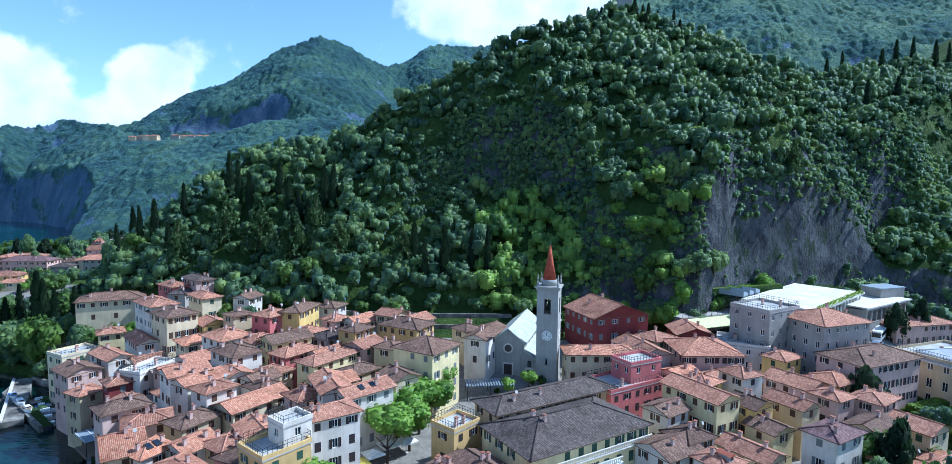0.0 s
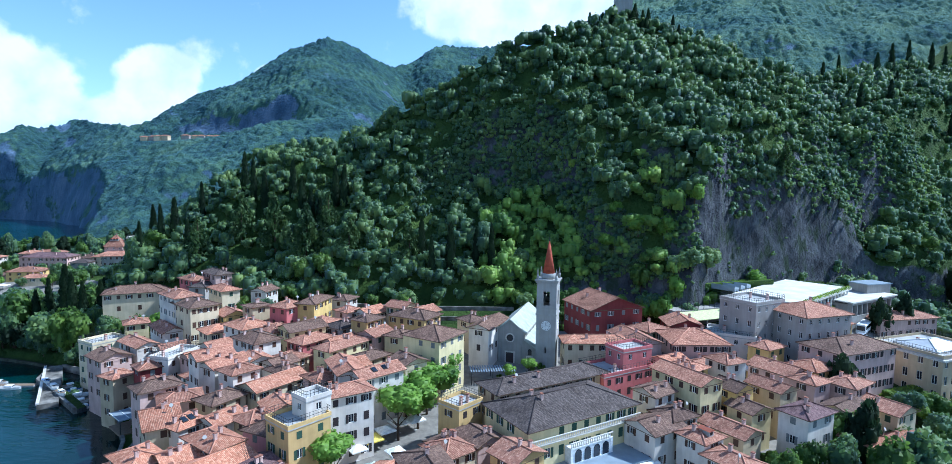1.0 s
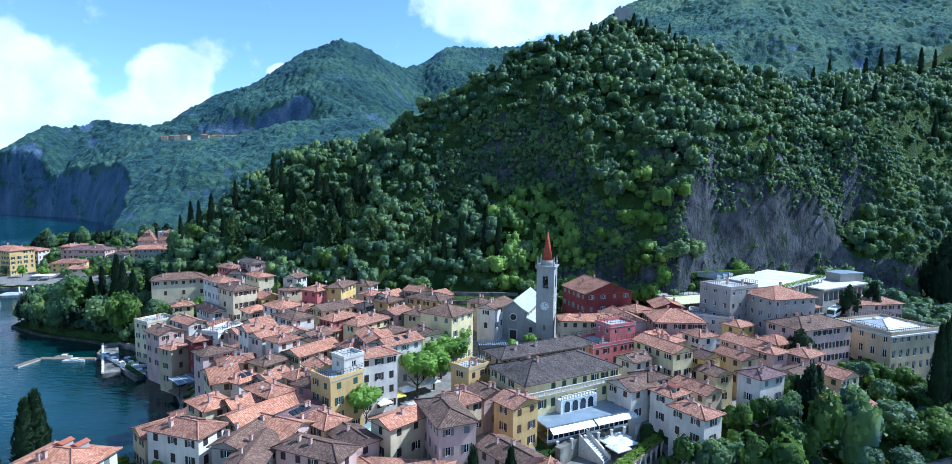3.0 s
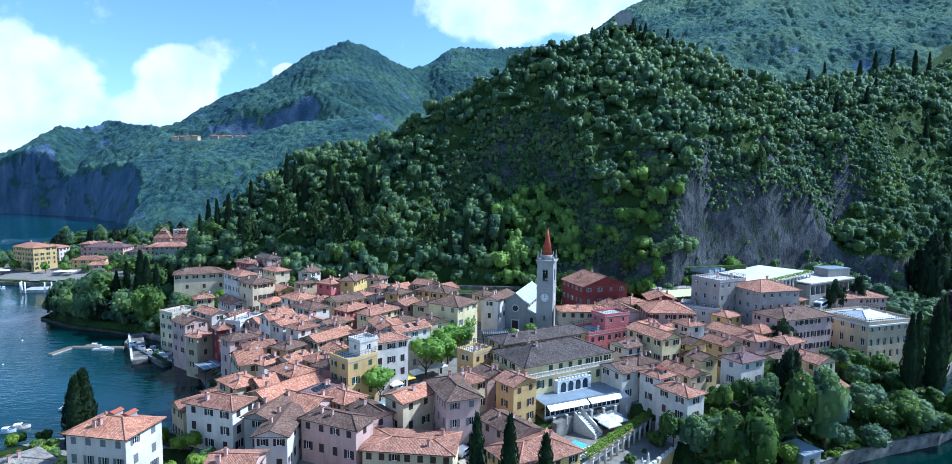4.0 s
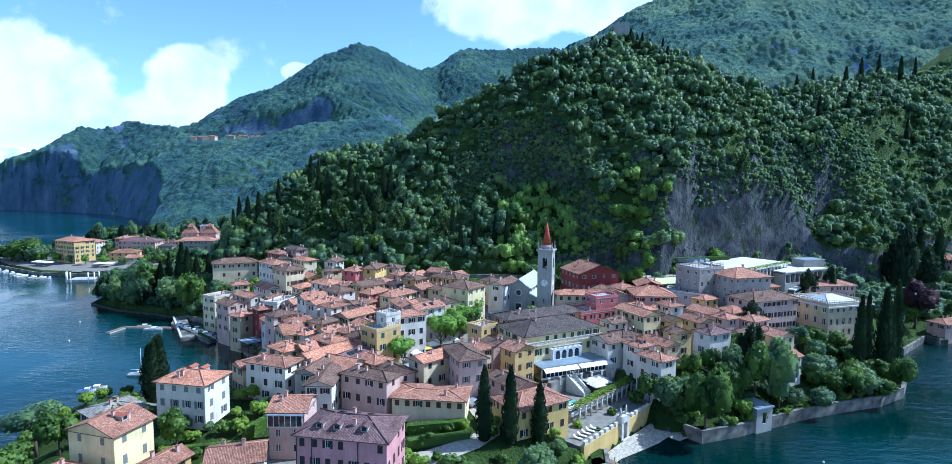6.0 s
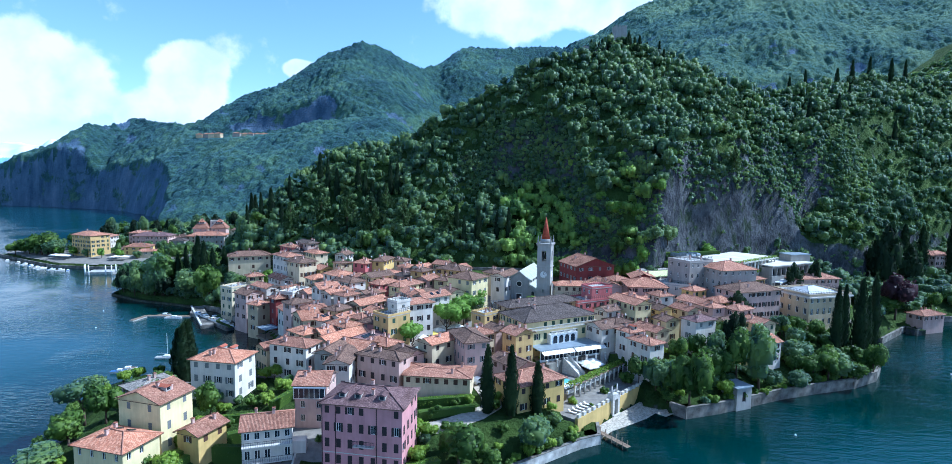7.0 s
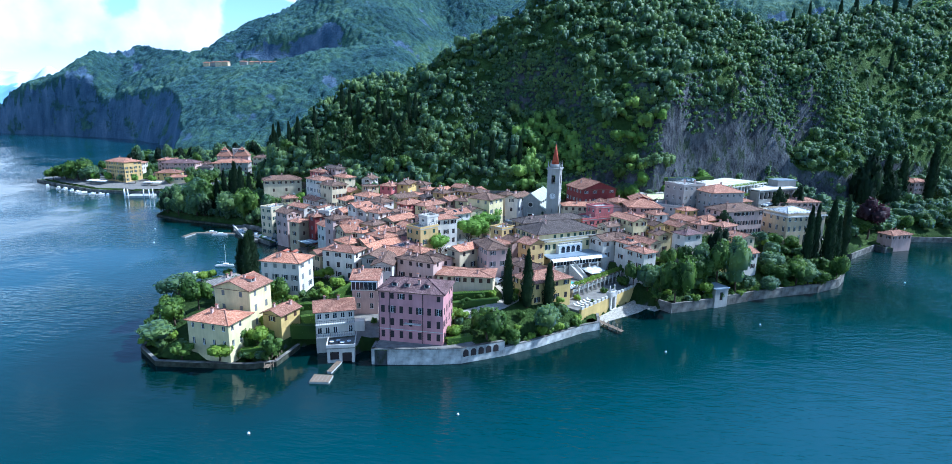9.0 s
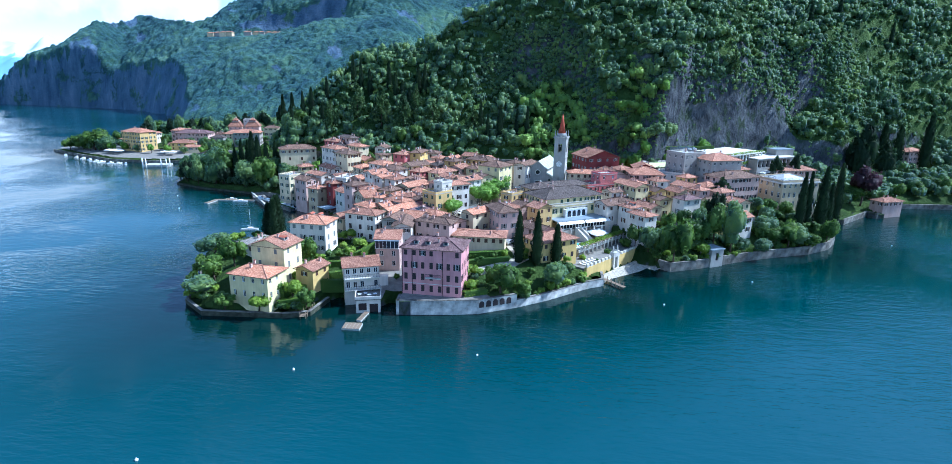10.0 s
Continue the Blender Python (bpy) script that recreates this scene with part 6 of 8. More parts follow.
# ---- hotel terraces, beach gate ----
def terraces():
    O = pose(16.6, 28.7, 0, 0, 0, 51)
    ob = new("hotel_terrace")
    ob.matrix_world = O
    tagged(ob, "stepped hotel terraces with yellow beach wall and pergola", "terrace")

    def bx(nm, x0, y0, z0, x1, y1, z1, mat, label="", bev=0.0):
        bm_ = bmesh.new()
        box(bm_, x0, y0, z0, x1, y1, z1, 0, bev)
        return part(nm, bm_, mat, ob, label)

    bx("beach_wall", -1, 0, -1, 13.2, 0.8, 4.4, WALLS["yellow"], "yellow plastered beach wall")
    bx("beach_wall", 16.4, 0, -1, 29.5, 0.8, 4.4, WALLS["yellow"], "yellow plastered beach wall")
    for x0, x1 in ((-1, 13.2), (16.4, 29.5)):
        n = 7
        for k in range(n):
            a = x0 + (x1 - x0) * (k + 0.15) / n
            bx("merlon", a, 0.05, 4.404, a + (x1 - x0) / n * 0.55, 0.6, 5.2, M_TRIM)
    bx("gate_pier", 13.2, -0.5, -1, 14.0, 1.0, 6.2, M_TRIM)
    bx("gate_pier", 15.6, -0.5, -1, 16.4, 1.0, 6.2, M_TRIM)
    bx("gate_head", 13.0, -0.5, 4.6, 16.6, 1.0, 6.0, M_TRIM, "pale stone gate head")
    bx("gate_leaf", 14.0, 0.3, 0.6, 15.6, 0.45, 4.6, M_METAL, "dark iron beach gate")
    for x in (13.6, 16.0):
        bm_ = bmesh.new()
        tube(bm_, (x, 0.2, 6.2), (x, 0.2, 8.0), 0.35, 0.1, 6)
        part("pinnacle", bm_, M_TRIM, ob)
    for k in range(4):
        bx("step", 13.4, -0.5 - 0.5 * (k + 1), -1, 16.2, -0.5 - 0.5 * k, 1.0 - 0.25 * k, M_TRIM)
    bx("lower_terrace", -1, 0.8, -1, 31, 8.6, 4.0, M_PAVE, "paved lower terrace")
    bx("upper_terrace", 7, 8.6, -1, 33, 19, 5.4, M_PAVE, "paved upper terrace")
    bx("terrace_parapet", 7, 8.2, 5.404, 33, 8.58, 6.2, M_TRIM)
    bx("side_wall", 32.6, 0.8, -1, 33.2, 17, 6.4, M_QUAY)
    bx("pool", 9.5, 12.5, 5.404, 15.5, 15.5, 5.5, M_POOL, "small turquoise pool")
    for k in range(11):
        bm_ = bmesh.new()
        x, y = 9.0 + 23.2 * k / 10, 7.6
        tube(bm_, (x, y, 4.0), (x, y, 6.9), 0.22, 0.2, 8)
        box(bm_, x - 0.32, y - 0.32, 6.9, x + 0.32, y + 0.32, 7.1)
        part("pergola_column", bm_, M_TRIM, ob)
    bx("pergola_beam", 8.5, 7.4, 7.104, 32.7, 7.8, 7.3, M_WOOD)
    bx("pergola_beam", 8.5, 9.6, 7.104, 32.7, 9.9, 7.3, M_WOOD)
    v, f = crown_arrays(71, [(9 + 23.2 * k / 22, 8.7 + 0.3 * math.sin(k * 2.3), 7.2, 1.15) for k in range(23)], 2600, 0.24)
    v[:, 2] = 7.35 + (v[:, 2] - 7.2) * 0.55
    vine = new("vine", quads_mesh("vine", v, f, M_HEDGE))
    vine.parent = ob
    tagged(vine, "bright green vine over the pergola")
    # retaining wall and stair below the veranda
    bx("retaining_wall", 12.5, 18.0, 2, 24.0, 19.2, 9.0, M_QUAY, "grey stone retaining wall")
    bx("retaining_wall", 24.0, 15.5, 2, 33.0, 16.6, 9.0, M_QUAY, "grey stone retaining wall")
    for k in range(12):
        bx("stair_step", 19.0 - 0.0, 17.9 - 0.42 * (k + 1), 5.404, 21.2, 17.9 - 0.42 * k, 8.7 - 0.28 * k, M_TRIM)
    for x in (18.6, 21.2):
        bm_ = bmesh.new()
        prism(bm_, [(0, 5.41), (5.2, 5.41), (5.2, 6.3), (0, 9.8)], 0, 0.4)
        w_ = part("stair_wall", bm_, M_TRIM, ob)
        w_.matrix_local = pose(x, 17.95, 0, 0, 0, -90)
    # white square parasols on the upper terrace
    for x, y in ((23, 12), (26, 12.2), (24.5, 14.8), (27.5, 14.2)):
        parasol(16.6 + x * math.cos(radians(51)) - y * math.sin(radians(51)), 28.7 + x * math.sin(radians(51)) + y * math.cos(radians(51)), 5.4, 3.4, M_CANVAS, 33)
    lounger_mesh = lounger()
    for k in range(9):
        x, y = 9.2 + k * 0.95, 11.0 - 0.1 * k
        o_ = thing("sun_lounger", 16.6 + x * 0.629 - y * 0.777, 28.7 + x * 0.777 + y * 0.629, 5.4, 51, "white sun lounger beside the hotel pool", "lounger", "sun loungers by the pool")
        for nm, me in lounger_mesh:
            share(nm, me, o_, Matrix())
    for k in range(5):
        x, y = 1.5 + k * 1.6, 3.2
        o_ = thing("sun_lounger", 16.6 + x * 0.629 - y * 0.777, 28.7 + x * 0.777 + y * 0.629, 4.0, 60, "white sun lounger on the lower terrace", "lounger", "sun loungers on the terrace")
        for nm, me in lounger_mesh:
            share(nm, me, o_, Matrix())


M_POOL = plain("pool_water", lin(120, 190, 190), 0.1, 0, 0.5)


def lounger():
    bm_ = bmesh.new()
    box(bm_, -0.3, -1.0, 0.25, 0.3, 0.45, 0.35, 0, 0.02)
    a = mesh_of("mattress", bm_, M_CANVAS)
    bm_ = bmesh.new()
    prism(bm_, [(0.45, 0.28), (1.0, 0.75), (0.95, 0.82), (0.4, 0.36)], -0.3, 0.3)
    b = mesh_of("backrest", bm_, M_CANVAS)
    b.transform(Matrix.Rotation(radians(90), 4, "Z"))
    bm_ = bmesh.new()
    for x in (-0.25, 0.25):
        for y in (-0.85, 0.35):
            box(bm_, x - 0.03, y - 0.03, 0, x + 0.03, y + 0.03, 0.25)
    c = mesh_of("legs", bm_, M_METAL)
    return [("mattress", a), ("backrest", b), ("leg_frame", c)]


PARASOL = {}


def parasol(x, y, z, size, mat, rot=0.0, label="white square canvas parasol on a terrace"):
    key = (round(size, 1), mat.name)
    if key not in PARASOL:
        bm_ = bmesh.new()
        s = size / 2
        ring = [bm_.verts.new(p) for p in ((-s, -s, 2.3), (s, -s, 2.3), (s, s, 2.3), (-s, s, 2.3))]
        apex = bm_.verts.new((0, 0, 3.0))
        low = [bm_.verts.new((v.co.x, v.co.y, 2.08)) for v in ring]
        for k in range(4):
            bm_.faces.new((ring[k], ring[(k + 1) % 4], apex))
            bm_.faces.new((low[k], low[(k + 1) % 4], ring[(k + 1) % 4], ring[k]))
        canopy = mesh_of("canopy", bm_, mat)
        bm_ = bmesh.new()
        tube(bm_, (0, 0, 0), (0, 0, 2.95), 0.05, 0.04, 6)
        pole = mesh_of("pole", bm_, M_WOOD)
        bm_ = bmesh.new()
        box(bm_, -0.35, -0.35, 0, 0.35, 0.35, 0.1, 0, 0.02)
        PARASOL[key] = (canopy, pole, mesh_of("base", bm_, M_CONC))
    ob = thing("parasol", x, y, z, rot, label, "parasol", "terrace parasols")
    for nm, me in zip(("canopy", "pole", "base"), PARASOL[key]):
        share(nm, me, ob, Matrix())


def veranda():
    """Glazed dining veranda before the hotel, with white blinds."""
    ob = thing("veranda", 8.3, 52.6, 8.6, 28.5, "long glazed hotel veranda with pale flat roof and blinds", "veranda")

    def bx(nm, x0, y0, z0, x1, y1, z1, mat, parent=ob, label=""):
        bm_ = bmesh.new()
        box(bm_, x0, y0, z0, x1, y1, z1)
        return part(nm, bm_, mat, parent, label)

    bx("floor", 0, -0.2, -5, 20.4, 7.0, 0, M_PAVE)
    bx("roof", -0.3, -0.3, 3.0, 20.7, 6.8, 3.25, M_LEAD, label="pale blue-grey sheet roof")
    for k in range(2):
        bm_ = bmesh.new()
        a, b = 0.2 + k * 10.2, 10.0 + k * 10.2
        vs_ = [bm_.verts.new(p) for p in ((a, -0.32, 2.95), (b, -0.32, 2.95), (b, -1.7, 2.25), (a, -1.7, 2.25))]
        bm_.faces.new(vs_)
        r_ = bmesh.ops.extrude_face_region(bm_, geom=bm_.faces[:])
        bmesh.ops.translate(bm_, verts=[v for v in r_["geom"] if isinstance(v, bmesh.types.BMVert)], vec=(0, 0, -0.05))
        part("blind", bm_, M_CANVAS, ob, "white sloping blind")
    for k in range(18):
        x = 0.1 + k * 20.2 / 17
        bx("mullion", x - 0.08, 0, 0, x + 0.08, 0.16, 3.0, M_WHITE)
        if k < 17:
            bx("pane", x + 0.08, 0.05, 0.5, x + 20.2 / 17 - 0.08, 0.08, 3.0, M_GLASS)
    bx("sill", 0, -0.05, 0, 20.4, 0.2, 0.5, M_WHITE)
    for k in range(7):
        x = 1 + k * 3.1
        bm_ = bmesh.new()
        box(bm_, x - 0.2, -2.1, -1.0, x + 0.2, -1.7, 0.9)
        box(bm_, x - 0.28, -2.18, 0.9, x + 0.28, -1.62, 1.02)
        part("baluster_pier", bm_, M_TRIM, ob)


terraces()
veranda()

# hotel balconies and arcade
hot = thing("hotel_loggia", 4.2 + 12.0 * 0.839, 55.6 + 12.0 * 0.545, 8.6, 33, "white arcaded loggia with balconies on the hotel front", "loggia")
bm = bmesh.new()
box(bm, -4.6, -1.6, 3.0, 4.6, -0.003, 3.4)
box(bm, -4.6, -1.6, 5.7, 4.6, -0.003, 5.9)
box(bm, -4.6, -1.55, 2.9, -4.1, -0.004, 5.7)
box(bm, 4.1, -1.55, 2.9, 4.6, -0.004, 5.7)
part("balcony", bm, M_WHITE, hot)
for k in range(4):
    bm = bmesh.new()
    arch_panel(bm, -3.0 + 2.0 * k, -1.62, 3.4, 1.3, 2.1, 0.1, 0)
    part("arch", bm, M_GLASS, hot)
bm = bmesh.new()
box(bm, -4.1, -1.5, 3.4, 4.1, -1.3, 5.7)
part("arcade_wall", bm, M_WHITE, hot)
for z, w in ((5.904, 4.6), (7.3, 12.2)):
    bm = bmesh.new()
    if z > 7:
        box(bm, -w, -0.6, z - 0.15, w, -0.003, z)
    for k in range(int(w * 2 / 0.4)):
        x = -w + 0.2 + k * 0.4
        box(bm, x - 0.07, -0.5 if z > 7 else -1.55, z, x + 0.07, -0.4 if z > 7 else -1.42, z + 0.75)
    box(bm, -w, -0.56 if z > 7 else -1.6, z + 0.754, w, -0.36 if z > 7 else -1.38, z + 0.9)
    part("balustrade", bm, M_TRIM, hot)


# ---- school and arcades below the cliff ----
M_PALEROOF = plain("pale_roofing", lin(206, 202, 190), 0.85, 0, 0.2, 0.10, 0.25)
def school():
    ob = thing("school_building", 80, 120, 13, 43, "long modern building with white flat roof and planted galleries", "building")

    def bx(nm, x0, y0, z0, x1, y1, z1, mat, label=""):
        bm_ = bmesh.new()
        box(bm_, x0, y0, z0, x1, y1, z1)
        return part(nm, bm_, mat, ob, label)

    bx("core", 0, 3, -4, 38, 18, 12.4, WALLS["grey"])
    bx("roof", -0.6, -0.6, 12.9, 38.6, 18.6, 13.4, M_PALEROOF, "pale stone-white flat roof")
    for z in (4.0, 8.5):
        bx("gallery", 0, 0, z - 0.3, 38, 3, z, M_CONC)
    for k in range(14):
        x = 0.4 + k * 37.2 / 13
        bx("column", x - 0.2, 0.1, -4, x + 0.2, 0.5, 12.9, M_WHITE)
    for z in (9.0, 13.5):
        v_, f_ = crown_arrays(81 + int(z), [(0.8 + 36.4 * k / 30, 0.0, z, 0.75) for k in range(31)], 1500, 0.2)
        o_ = new("planter", quads_mesh("planter", v_, f_, M_HEDGE))
        o_.parent = ob
        tagged(o_, "yellow-green trailing plants")
    for k in range(3):
        bm_ = bmesh.new()
        prism(bm_, [(0, 0), (3.0, 0), (3.0, 0.9), (0, 1.6)], 0, 7)
        part("roof_light", bm_, M_LEAD, ob).matrix_local = pose(2 + 4 * k, 19, 13.4)
    wing = thing("arcade_wing", 101, 133, 14, 33, "white arcaded building wing under the cliff", "building")
    bm_ = bmesh.new()
    box(bm_, 0, 1.2, -2, 26, 11, 9.6)
    part("core", bm_, WALLS["grey"], wing)
    bm_ = bmesh.new()
    box(bm_, -0.4, -0.4, 10.0, 26.4, 11.4, 10.4)
    part("roof", bm_, M_PALEROOF, wing)
    for k in range(9):
        x = 1.4 + k * 2.9
        bm_ = bmesh.new()
        box(bm_, x - 1.45, 0, 6.2, x - 1.0, 1.2, 10.0)
        box(bm_, x - 1.0, 0, 9.3, x + 1.45, 1.2, 10.0)
        part("pier", bm_, WALLS["stone"], wing)
        bm_ = bmesh.new()
        arch_panel(bm_, x + 0.2, 1.1, 6.3, 2.2, 3.0, 0.09, 0)
        part("arch_window", bm_, M_GLASS, wing)
    bm_ = bmesh.new()
    box(bm_, 0, 0, -2, 26, 1.19, 6.1)
    part("plinth", bm_, WALLS["stone"], wing)
    block = thing("plant_room", 118, 152, 26, 20, "grey flat-roofed block at the cliff foot", "building")
    bm_ = bmesh.new()
    box(bm_, -5, -3, -8, 5, 3, 1.0)
    part("wall", bm_, WALLS["grey"], block)
    bm_ = bmesh.new()
    box(bm_, -5.3, -3.3, 1.004, 5.3, 3.3, 1.3)
    part("roof", bm_, M_LEAD, block)
    court = thing("sports_court", 50, 125, 17, 24, "fenced sports court with green mesh and pale canopy", "court")
    bm_ = bmesh.new()
    box(bm_, 0, 2, -6, 28, 16, 5.0)
    part("court_deck", bm_, WALLS["grey"], court)
    bm_ = bmesh.new()
    prism(bm_, [(-3.0, 3.3), (2.0, 4.6), (2.0, 4.75), (-3.0, 3.45)], 0, 26)
    o_ = part("canopy", bm_, M_PALE, court, "pale yellow-green translucent canopy")
    o_.matrix_local = pose(0, 0, 0) @ Matrix(((0, 1, 0, 0), (1, 0, 0, 0), (0, 0, 1, 0), (0, 0, 0, 1)))
    for k in range(15):
        bm_ = bmesh.new()
        tube(bm_, (k * 2, 2.1, 5.0), (k * 2, 2.1, 9.0), 0.06, 0.06, 6)
        part("fence_post", bm_, M_METAL, court)
    for z in (6.0, 7.4, 8.9):
        bm_ = bmesh.new()
        box(bm_, 0, 2.06, z, 28, 2.12, z + 0.06)
        part("fence_rail", bm_, M_METAL, court)
    bus = thing("bus", 105, 133.5, gz(105, 133.5) + 0.05, 48, "white coach parked beside the arcades", "bus")
    bm_ = bmesh.new()
    box(bm_, -4.5, -1.2, 0.4, 4.5, 1.2, 3.1, 0, 0.2)
    part("body", bm_, M_WHITE, bus)
    for s in (-1, 1):
        bm_ = bmesh.new()
        box(bm_, -4.0, s * 1.2 - 0.02, 1.6, 4.0, s * 1.2 + 0.02, 2.6)
        part("side_window", bm_, M_GLASS, bus)
    bm_ = bmesh.new()
    box(bm_, -4.53, -1.0, 1.4, -4.49, 1.0, 2.7)
    part("windscreen", bm_, M_GLASS, bus)
    for x in (-3, 3):
        for s in (-1, 1):
            bm_ = bmesh.new()
            tube(bm_, (x, s * 1.22, 0.5), (x, s * 0.9, 0.5), 0.5, 0.5, 12)
            part("wheel", bm_, M_METAL, bus)


M_PALE = plain("pale_canopy", lin(206, 212, 150), 0.6)
school()


# ---- boats, buoys ----
def boat_meshes(length, beam, deck):
    bm_ = bmesh.new()
    n = 7
    rings = []
    for i in range(n):
        t = i / (n - 1)
        w = beam / 2 * (0.8 + 0.2 * math.sin(t * 2.2)) * (1 - max(0, (t - 0.55) / 0.45) ** 1.8)
        x = -length / 2 + length * t
        z = 0.55 + 0.25 * t * t
        rings.append([bm_.verts.new(p) for p in ((x, -w, z), (x, -w * 0.75, -0.15), (x, w * 0.75, -0.15), (x, w, z))])
    for a, b in zip(rings, rings[1:]):
        for k in range(3):
            bm_.faces.new((a[k], b[k], b[k + 1], a[k + 1]))
        bm_.faces.new((a[3], b[3], b[0], a[0])).material_index = 1
    bm_.faces.new(rings[0])
    hull = mesh_of("hull", bm_, [M_WHITE, deck])
    bm_ = bmesh.new()
    box(bm_, -length * 0.12, -beam * 0.3, 0.6, length * 0.2, beam * 0.3, 1.15, 0, 0.1)
    cabin = mesh_of("cabin", bm_, M_WHITE)
    bm_ = bmesh.new()
    box(bm_, length * 0.2 - 0.02, -beam * 0.25, 0.8, length * 0.2 + 0.03, beam * 0.25, 1.1)
    return [("hull", hull), ("cabin", cabin), ("windscreen", mesh_of("windscreen", bm_, M_GLASS))]


M_BLUECOVER = plain("blue_cover", lin(70, 104, 150), 0.8)
BOATS = [boat_meshes(5.2, 2.0, M_WOOD), boat_meshes(4.4, 1.7, M_BLUECOVER), boat_meshes(6.5, 2.2, M_CONC)]


def boat(x, y, rot, kind=0, label="white motor boat moored in the harbour", z=0.0):
    ob = thing("boat", x, y, z, rot, label, "boat", "boats at the harbour")
    for nm, me in BOATS[kind]:
        share(nm, me, ob, Matrix())
    return ob


sail = boat(-105.6, 67.3, 10, 2, "white sailing boat with bare mast at anchor")
bm = bmesh.new()
tube(bm, (0.3, 0, 0.6), (0.3, 0, 8.0), 0.08, 0.05, 6)
tube(bm, (0.3, 0, 1.6), (-2.6, 0, 1.7), 0.07, 0.06, 6)
part("mast", bm, M_WHITE, sail)
boat(-110, 56, 25, 0, "white motor boat on the open bay")
boat(-111, 54, 20, 1, "small blue-covered boat on the bay")
for k in range(5):
    boat(-118 + 3.6 * k, 115.5 - 3.4 * k, 40, k % 3)
for k in range(3):
    boat(-124 + 5.2 * k, 115 - 3.9 * k, -37, (k + 1) % 3, "white boat drawn up on the stone mole", 1.5)
boat(-139, 116.3, 8, 0, "white boat beside the timber pontoon")
boat(-133, 112.9, 8, 2, "white boat beside the timber pontoon")
for k, (x, y) in enumerate(((-262, 208), (-268, 209), (-276, 211), (-282, 214), (-290, 219), (-298, 223), (-306, 227), (-256, 207), (-320, 234))):
    boat(x, y - 3, 60 + 9 * k, k % 3, "white boat moored off the ferry village")
bm = bmesh.new()
bmesh.ops.create_uvsphere(bm, u_segments=10, v_segments=7, radius=0.45)
tube(bm, (0, 0, 0.35), (0, 0, 0.7), 0.07, 0.07, 6)
BUOY = mesh_of("float", bm, M_WHITE)
for x, y in ((-47.5, -31.0), (-11.6, -20.4), (35.0, 13.5), (65.5, 35.0), (133, 83), (-152, 96), (-168, 120), (-92, 27), (-60, -60)):
    b_ = thing("buoy", x, y, 0.1, 0, "small white mooring buoy on the lake", "buoy", "mooring buoys")
    share("float", BUOY, b_, Matrix.Scale(0.6, 4))
# mooring posts and landing stage of the ferry
st = thing("ferry_landing", -232, 200, 0, 15, "ferry landing stage with white mooring posts", "pier")
bm = bmesh.new()
box(bm, -7, -3, -1, 7, 6, 1.3)
part("deck", bm, M_CONC, st)
for x, y in ((-7, -4), (-5, -4), (4, -5), (7, -5), (8, -2), (-8, -1)):
    bm = bmesh.new()
    tube(bm, (x, y, -2), (x, y, 5.5), 0.35, 0.3, 8)
    part("mooring_post", bm, M_WHITE, st)

# boathouse terraces in front of the white house
bh = thing("boathouse", -41.2, 1.2, 0, 14, "white boathouse with terrace roof at the water", "boathouse")
bm = bmesh.new()
facade(bm, (-3, -3), (3, -3), -1.5, 3.4, [(0.6, 2.6, 0.6, 2.6), (3.3, 5.4, -0.6, 2.4)], (0, -1), 0.4)
facade(bm, (3, -3), (3, 5), -1.5, 3.4, [(1.0, 2.0, 1.2, 2.4)], (1, 0), 0.3)
facade(bm, (3, 5), (-3, 5), -1.5, 3.4, [], (0, 1))
facade(bm, (-3, 5), (-3, -3), -1.5, 3.4, [], (-1, 0))
part("wall", bm, WALLS["white"], bh)
bm = bmesh.new()
box(bm, -3.2, -3.2, 3.4, 3.2, 5.2, 3.65)
part("terrace", bm, M_PAVE, bh)
# dark sheet behind the openings stands in for the shade inside
bm = bmesh.new()
box(bm, -2.8, -2.4, -1.4, 2.8, -2.3, 3.3)
part("dark_interior", bm, M_SHUT["dark"], bh)
for x0, y0, x1, y1 in ((-3.2, -3.2, 3.2, -3.0), (-3.2, -3.0, -3.0, 5.2), (3.0, -3.0, 3.2, 5.2)):
    bm = bmesh.new()
    box(bm, x0, y0, 3.654, x1, y1, 4.4)
    part("parapet", bm, WALLS["white"], bh)
bm = bmesh.new()
box(bm, -5.5, 5.2, 4.0, 5.0, 7.4, 6.5)
part("upper_terrace", bm, WALLS["white"], bh)
for k in range(4):
    tb = thing("cafe_table", -43.0 + 1.25 * k, -0.3 + 0.9 * (k % 2), 3.65, 20 * k, "small white cafe table on the boathouse terrace", "table", "terrace tables")
    bm = bmesh.new()
    tube(bm, (0, 0, 0.70), (0, 0, 0.75), 0.5, 0.5, 12)
    part("tabletop", bm, M_WHITE, tb)
    bm = bmesh.new()
    tube(bm, (0, 0, 0), (0, 0, 0.70), 0.06, 0.05, 6)
    part("leg", bm, M_METAL, tb)

# arched niches in the lake wall: dark panels on its face stand for their shade
for k in range(5):
    nx, ny = -13.4 + (1.0 + 1.9 * k) * 0.875 + 0.09, 1.3 + (1.0 + 1.9 * k) * 0.484 - 0.17
    nn = thing("wall_niche", nx, ny, 1.6, 29, "arched niche in the lake wall, its shade drawn as a dark panel", "niche", "niches in the lake wall")
    bm = bmesh.new()
    arch_panel(bm, 0, -0.05, 0, 1.3, 1.7, 0.15, 0)
    part("recess", bm, M_SHUT["dark"], nn)

